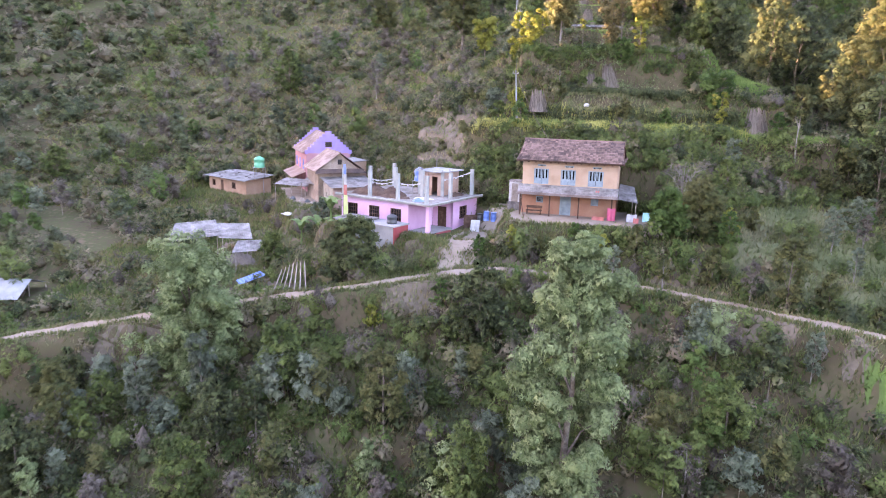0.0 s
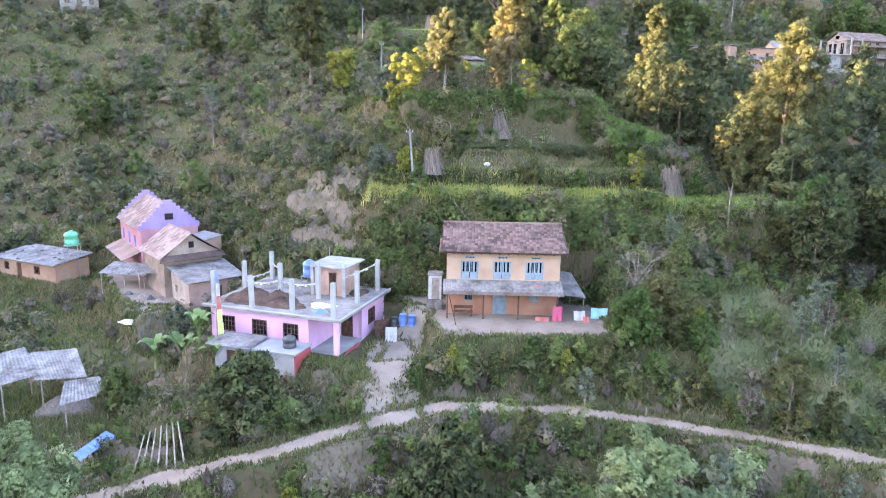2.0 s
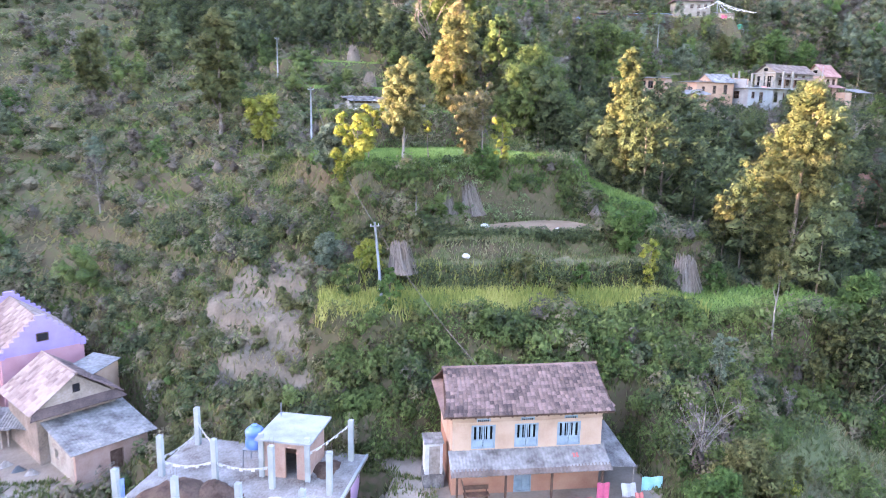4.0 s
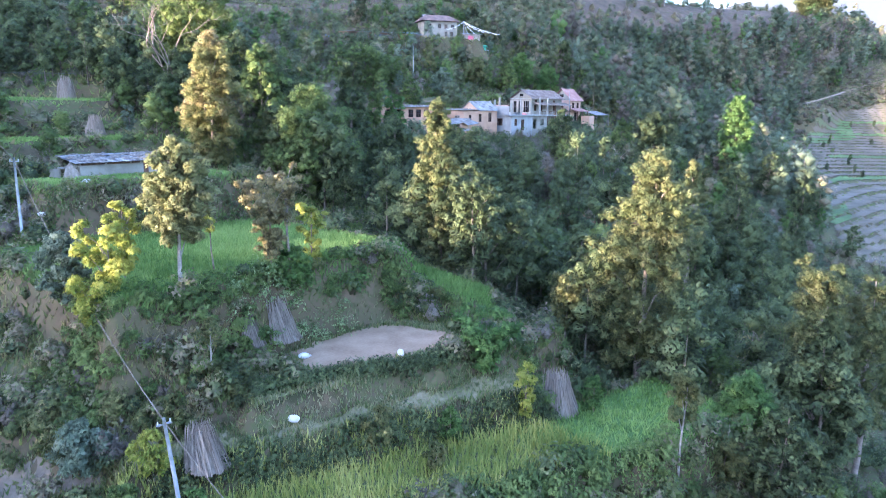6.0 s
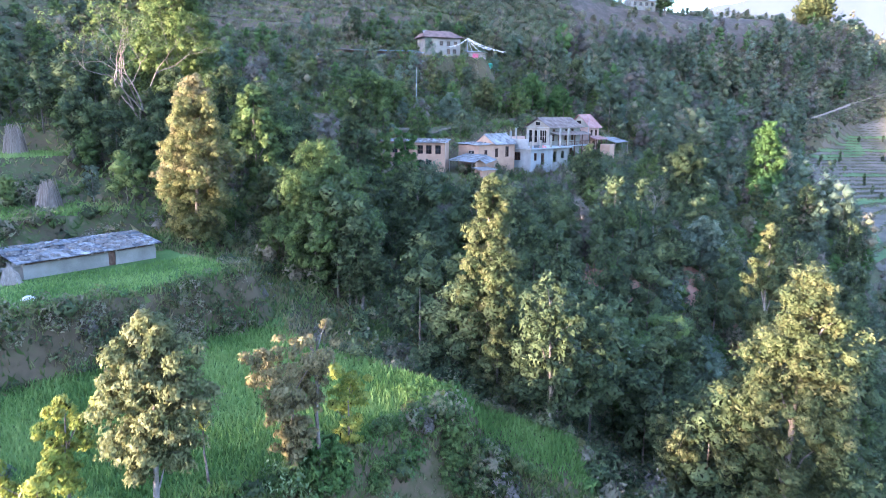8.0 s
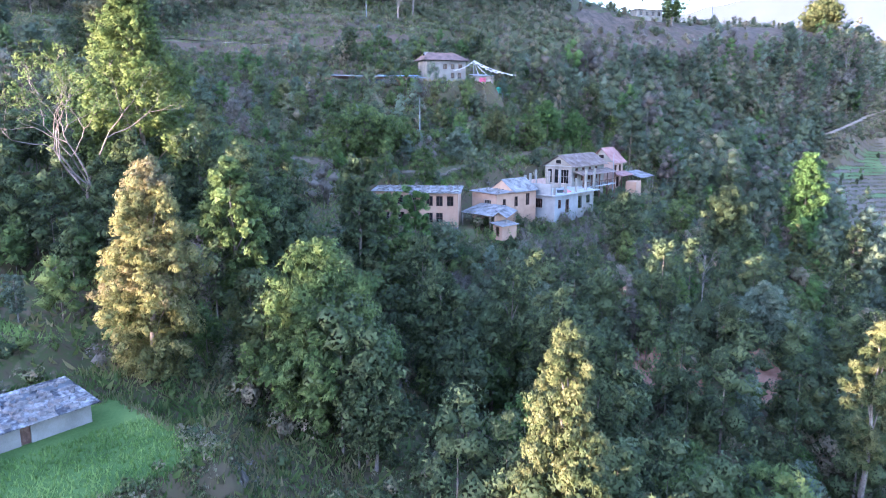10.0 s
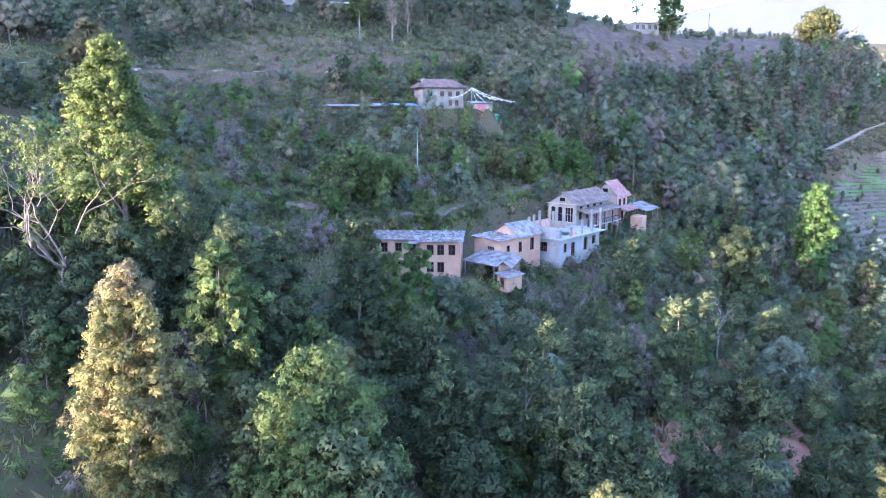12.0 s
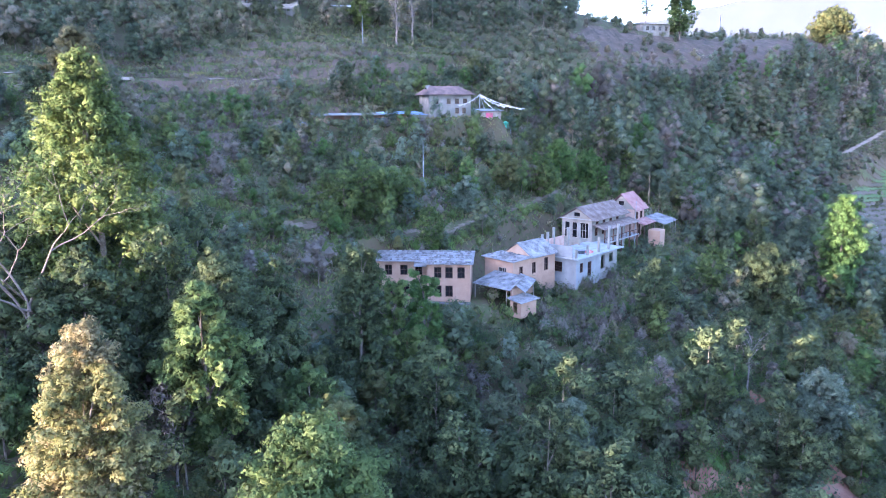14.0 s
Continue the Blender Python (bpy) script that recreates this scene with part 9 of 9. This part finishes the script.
bushes("scrub", "far woods on the upper slopes", LEAF_HAZE_PALE, (-80, 240, 220, 420), 60.0, 1.4, 3.6, 16, 0.7, 60, tall=1.0)
bushes("scrub", "dark bushes on the slope east of the hamlet", LEAF_HAZE_BLUE, (120, 88, 262, 150), 11.0, 1.0, 3.2, 24, 0.45, 67, lambda x, y: ~inside(VALLEY_MOUTH, x, y), tall=1.0)
bushes("scrub", "mixed bushes on the far slope", LEAF_HAZE_PALE, (200, 100, 330, 205), 15.0, 1.0, 2.6, 20, 0.4, 72, lambda x, y: ~inside(VALLEY_MOUTH, x, y), tall=1.0)
g_far = np.random.default_rng(164)
for k in range(26):
    x, y = g_far.uniform(262, 350), g_far.uniform(118, 156)
    if inside(PADDY, np.array([x]), np.array([y]))[0]:
        copy_thing(KINDS[g_far.integers(0, 3)], pose(x, y, height(x, y) - 0.1, 0, 0, 40 * k) @ Matrix.Diagonal((0.22, 0.22, 0.26, 1)))
bushes("scrub", "low brown and green scrub between the far track and the paddies", LEAF_HAZE_PALE, (240, 118, 470, 184), 5.0, 0.7, 2.2, 18, 0.34, 161, lambda x, y: inside(VALLEY_MOUTH, x, y) | (polyline(TRACK_FAR, x, y)[0] < 16), tall=0.9)
bushes("scrub", "leafless brown thickets between the far track and the paddies", TWIGS, (240, 118, 470, 184), 16.0, 0.7, 2.0, 18, 0.3, 162, lambda x, y: inside(VALLEY_MOUTH, x, y) | (polyline(TRACK_FAR, x, y)[0] < 16), tall=1.2)
blades("field_grass", "weeds on the bunds of the far paddies", WEEDS, lambda x, y: inside(PADDY, x, y) & (paddy_cell(x, y)[0] > 0.66) & (wobble(x, y, 0.4) > -0.3), (156, 74, 384, 158), 0.9, 0.5, 0.5, 163)
bushes("bank_bushes", "low green bushes on the embankment of the far track", LEAF_HAZE_PALE, (246, 98, 482, 190), 1.6, 0.4, 1.1, 16, 0.3, 165, lambda x, y: (np.abs(polyline(TRACK_FAR, x, y)[0] - 4.6) < 2.6), tall=0.9, clear=False)
bushes("bank_bushes", "withered brush on the embankment of the far track", TWIGS, (246, 98, 482, 190), 5.0, 0.3, 0.9, 16, 0.26, 166, lambda x, y: (np.abs(polyline(TRACK_FAR, x, y)[0] - 4.2) < 2.4), tall=1.0, clear=False)
bushes("scrub", "scrub on the high western slope", LEAF_SCRUB, (-150, 130, -70, 300), 16.0, 1.2, 3.2, 10, 0.9, 68, tall=0.9)
bushes("scrub", "scrub in the lower valley", LEAF_SCRUB, (58, -20, 215, 100), 150.0, 1.0, 3.0, 12, 0.76, 61, lambda x, y: ((x > 125) | (y < 62)) & ~inside(VALLEY_MOUTH, x, y), tall=1.0)


MOUND = shelf_test(6, 0.4)
SPUR = shelf_test(5, 0.6)
blades("field_grass", "tall fresh green crop on the rounded terrace", GRASS, lambda x, y: MOUND(x, y) | SPUR(x, y), (5, 85, 46, 118), 60, 0.5, 0.16, 71)
blades("field_grass", "fresh green grass before the shed", GRASS, lambda x, y: shelf_test(7, 0.2)(x, y) & (y < 124.0), (12, 113, 36, 126), 30, 0.35, 0.16, 72)
blades("millet", "ripening yellow-green millet stand on a terrace", MILLET, lambda x, y: shelf_test(0, 0.3)(x, y) & (x < 31), (2, 70, 40, 88), 42, 0.85, 0.12, 73, "crop")
blades("field_grass", "fresh green grass at the terrace end", GRASS, lambda x, y: shelf_test(1, 1.0)(x, y) | (shelf_test(0, 0.3)(x, y) & (x > 29)), (26, 62, 50, 80), 34, 0.4, 0.14, 74)
blades("field_grass", "dry grass along the narrow terraces", DRYGRASS, lambda x, y: shelf_test(2, 0.6)(x, y) | (shelf_test(3, 0.9)(x, y) & ~inside(SOIL_FIELD, x, y)), (6, 74, 42, 98), 26, 0.35, 0.14, 75)
blades("field_grass", "rank weeds and grass on the hillside banks", WEEDS, lambda x, y: free(x, y), (-40, 38, 58, 112), 15, 0.5, 0.2, 76)
blades("field_grass", "rough grass on the far slope", WEEDS, lambda x, y: free(x, y), (60, 140, 190, 240), 4.0, 0.6, 0.4, 77)
blades("field_grass", "rough grass on the western slope", WEEDS, lambda x, y: free(x, y), (-75, 100, 60, 200), 2.0, 0.7, 0.5, 78)
blades("field_grass", "dry meadow grass on the terraces beside the road", DRYGRASS, lambda x, y: inside(FIELD_E, x, y), (22, 34, 62, 64), 26, 0.4, 0.2, 79)
blades("field_grass", "bright green grass below the road", GRASS, lambda x, y: inside(FIELD_S, x, y), (26, 26, 48, 44), 30, 0.4, 0.18, 80)
blades("field_grass", "long grass along the road's edge", DRYGRASS, lambda x, y: (np.abs(polyline(ROAD, x, y)[0] - 1.6) < 0.7), (-60, 26, 58, 59), 14, 0.4, 0.16, 81)
blades("field_grass", "fresh green grass strip behind the long house", GRASS, lambda x, y: inside([(95, 162.5), (96, 165.5), (103, 163.5), (102.5, 161)], x, y), (94, 160, 104, 166), 40, 0.8, 0.14, 89)
blades("reed_grass", "tall arching reed grass on the gully slope", DRYGRASS, lambda x, y: (np.hypot(x - 94.5, y - 127.5) < 3.2 + wobble(x, y, 0.9)), (88, 121, 101, 134), 40, 2.6, 0.14, 90)
blades("field_grass", "patchy green grass on the gully slope", GRASS, lambda x, y: inside([(88, 112), (84, 118), (92, 121), (104, 132), (108, 128), (98, 118)], x, y), (83, 111, 109, 133), 14, 0.5, 0.16, 91)
plant(tree_kind("bare_tree", "tall leafless pinkish tree at the forest edge", LEAF_TAN, PINKBARK, 161, 17.0, 4.0, 3.4, 24, 30, 0.26, "oval", limbs=24, bare=True), 157.0, 230.0)
plant(tree_kind("bare_tree", "tall leafless pinkish tree at the forest edge", LEAF_TAN, PINKBARK, 162, 15.0, 4.0, 3.0, 22, 30, 0.26, "oval", limbs=22, bare=True), 164.0, 231.0)
plant(tree_kind("tree", "tall yellowing tree at the forest edge", LEAF_LIME, BARK, 163, 13.0, 2.0, 3.0, 40, 130, 0.3, "oval"), 150.5, 236.0)
plant(tree_kind("tree", "brown-tinged tall tree on the high shoulder", LEAF_TAN, BARK, 164, 15.0, 2.0, 4.5, 50, 150, 0.32, "oval"), 66.0, 205.0)
blades("field_grass", "rank weeds on the banks of the ploughed terrace", WEEDS, lambda x, y: free(x, y), (6, 79, 42, 95), 45, 0.45, 0.14, 82)
blades("field_grass", "withered grass on the upper terraces", WEEDS, lambda x, y: inside(BROWN, x, y) & (polyline(HILL_TRACK, x, y)[0] > 1.0), (66, 198, 162, 242), 2.5, 0.5, 0.3, 83)
RIM = np.concatenate(RIMS)


def rim_blades(name, label, material, share, tall, wide, seed):
    """Grass that overgrows the borders of roads, yards and fields."""
    g = np.random.default_rng(seed)
    p = RIM[g.uniform(0, 1, len(RIM)) < share]
    p = np.repeat(p, 3, 0) + g.normal(scale=0.16, size=(len(p) * 3, 2))
    x, y = p[:, 0], p[:, 1]
    z = sheet_height(x, y)
    a = g.uniform(0, 6.283, len(x))
    h, w = tall * g.uniform(0.5, 1.4, len(x)), wide * g.uniform(0.6, 1.3, len(x))
    lx, ly = g.normal(scale=0.3, size=len(x)) * h, g.normal(scale=0.3, size=len(x)) * h
    dx, dy = np.cos(a) * w, np.sin(a) * w
    co = np.stack([np.stack([x - dx, y - dy, z], -1), np.stack([x + dx, y + dy, z], -1), np.stack([x + lx, y + ly, z + h], -1)], 1).reshape(-1, 3)
    me = cloud_mesh(name, co, np.repeat(g.uniform(0, 1, len(x)), 3))
    me.materials.append(material)
    return tagged(new(name, me), label, "grass", kind="stuff")


rim_blades("edge_grass", "grass overgrowing the edges of road, yards and fields", WEEDS, 0.6, 0.32, 0.07, 32)
rim_blades("edge_grass", "dry grass along the edges of road, yards and fields", DRYGRASS, 0.5, 0.3, 0.06, 33)
HOME = [shelf_test(10, 1.5), shelf_test(11, 1.6), shelf_test(12, 1.0), shelf_test(13, 1.2), shelf_test(14, 0.8), shelf_test(15, 0.6)]
def at_porch(x, y):
    c, s = math.cos(radians(-33.2)), math.sin(radians(-33.2))
    u, v = (x + 10.1) * c + (y - 69.0) * s, -(x + 10.1) * s + (y - 69.0) * c
    return (u > -0.6) & (u < 13.2) & (v > -0.6) & (v < 9.2)


YARDS = [at_porch, shelf_test(10, -0.3), shelf_test(13, 0.4), lambda x, y: polyline([(1.8, 55.5, 0), (2.2, 59, 0), (3.0, 63, 0), (5.2, 67, 0)], x, y)[0] < 1.9]


def round_houses(x, y):
    near, bare = np.zeros(x.shape, bool), np.zeros(x.shape, bool)
    for t in HOME:
        near |= t(x, y)
    for t in YARDS:
        bare |= t(x, y)
    return near & ~bare & (polyline(ROAD, x, y)[0] > 1.4)


blades("field_grass", "weeds and dry grass round the houses", WEEDS, round_houses, (-40, 52, 26, 106), 38, 0.4, 0.13, 84)
blades("field_grass", "dry grass round the houses", DRYGRASS, round_houses, (-40, 52, 26, 106), 22, 0.45, 0.12, 85)
plant(tree_kind("tree", "young leafy tree in the courtyard of the old house", LEAF_SILVER, BARK, 171, 4.2, 1.2, 1.0, 22, 200, 0.12, "oval"), -13.0, 73.0)
plant(tree_kind("tree", "low dark tree beside the road", LEAF_MID, BARK, 172, 3.6, 0.5, 1.4, 24, 200, 0.13, "oval"), -16.5, 66.0)


def banana(x, y, tall, seed):
    """A banana plant: sheathed stem and broad arching leaves."""
    g = np.random.default_rng(seed)
    root = thing("banana_plant", pose(x, y, height(x, y)), "banana plant with broad torn green leaves", "banana plant", "banana plants by the old house")
    part("stem", Geo().tube([(0, 0, -0.2), (0.03, 0, tall * 0.3), (0.0, 0.03, tall * 0.6)], [0.13, 0.11, 0.06], 8), LEAF_SOLID, root, smooth=True)
    for k in range(7):
        a = 2.399 * k + g.uniform(-0.3, 0.3)
        reach, rise = tall * g.uniform(0.4, 0.6), tall * g.uniform(0.3, 0.5)
        leaf = Geo()
        n = 8
        for i in range(n + 1):
            t = i / n
            d = reach * t
            z = tall * 0.55 + rise * math.sin(t * 2.2) * 1.1 - 0.1 * t
            w = 0.26 * math.sin(math.pi * min(1.0, 0.08 + 0.92 * t)) ** 0.6 * (1 + 0.15 * (i % 2)) + 0.01
            for s_ in (-1, 0, 1):
                leaf.v.append((d * math.cos(a) - s_ * w * math.sin(a), d * math.sin(a) + s_ * w * math.cos(a), z - 0.06 * abs(s_)))
        for i in range(n):
            for j in (0, 1):
                q = i * 3 + j
                leaf.f.append((q, q + 3, q + 4, q + 1))
        b = len(leaf.v)
        leaf.v += [(px, py, pz - 0.012) for px, py, pz in leaf.v]
        leaf.f += [tuple(b + i for i in reversed(q)) for q in leaf.f]
        part("leaf", leaf, LEAF_SOLID, root)


LEAF_SOLID = ramp_mat("banana_leaf", [(0.07, 0.13, 0.04), (0.12, 0.2, 0.06), (0.2, 0.24, 0.1)], 1.5, 5, rough=0.55, fine=0.4, bump_scale=8, spec=0.2, translucent=0.25)
for k, (x, y, tall) in enumerate(((-12.4, 69.4, 3.0), (-11.0, 67.6, 2.6), (-14.6, 70.4, 2.7), (-9.6, 65.2, 2.4))):
    banana(x, y, tall, 200 + k)
bushes("scrub", "low scrub on the lower slope", LEAF_SCRUB, (-62, -20, 62, 30), 70.0, 0.8, 2.2, 8, 0.5, 95, tall=1.0)
blades("field_grass", "fresh green grass on the terraces above the shed", GRASS, lambda x, y: shelf_test(8, 0.0)(x, y) | shelf_test(9, 0.0)(x, y), (10, 130, 44, 160), 16, 0.4, 0.2, 86)
blades("field_grass", "rough weeds on the banks round the shed", WEEDS, lambda x, y: free(x, y), (4, 108, 44, 132), 18, 0.5, 0.18, 87)
blades("field_grass", "dry tufts on the clearing", DRYGRASS, lambda x, y: inside(DRY, x, y), (-8, 75, 9, 94), 4, 0.4, 0.12, 88)

# ---- roof tiles of the farmhouse, last ----
tiles(roof, pose(-0.3, -0.55, 5.17), 9.5, 3.0, 1.83, 14, 38, TILE, flare=0.055, last=7)
tiles(roof, pose(-0.3, -0.55, 5.17), 9.5, 3.0, 1.83, 14, 38, TILE, flare=0.055, as_parts=False, first=7)
tiles(roof, pose(9.2, 5.45, 5.17, 0, 0, 180), 9.5, 3.0, 1.83, 14, 30, TILE, flare=0.055, as_parts=False)
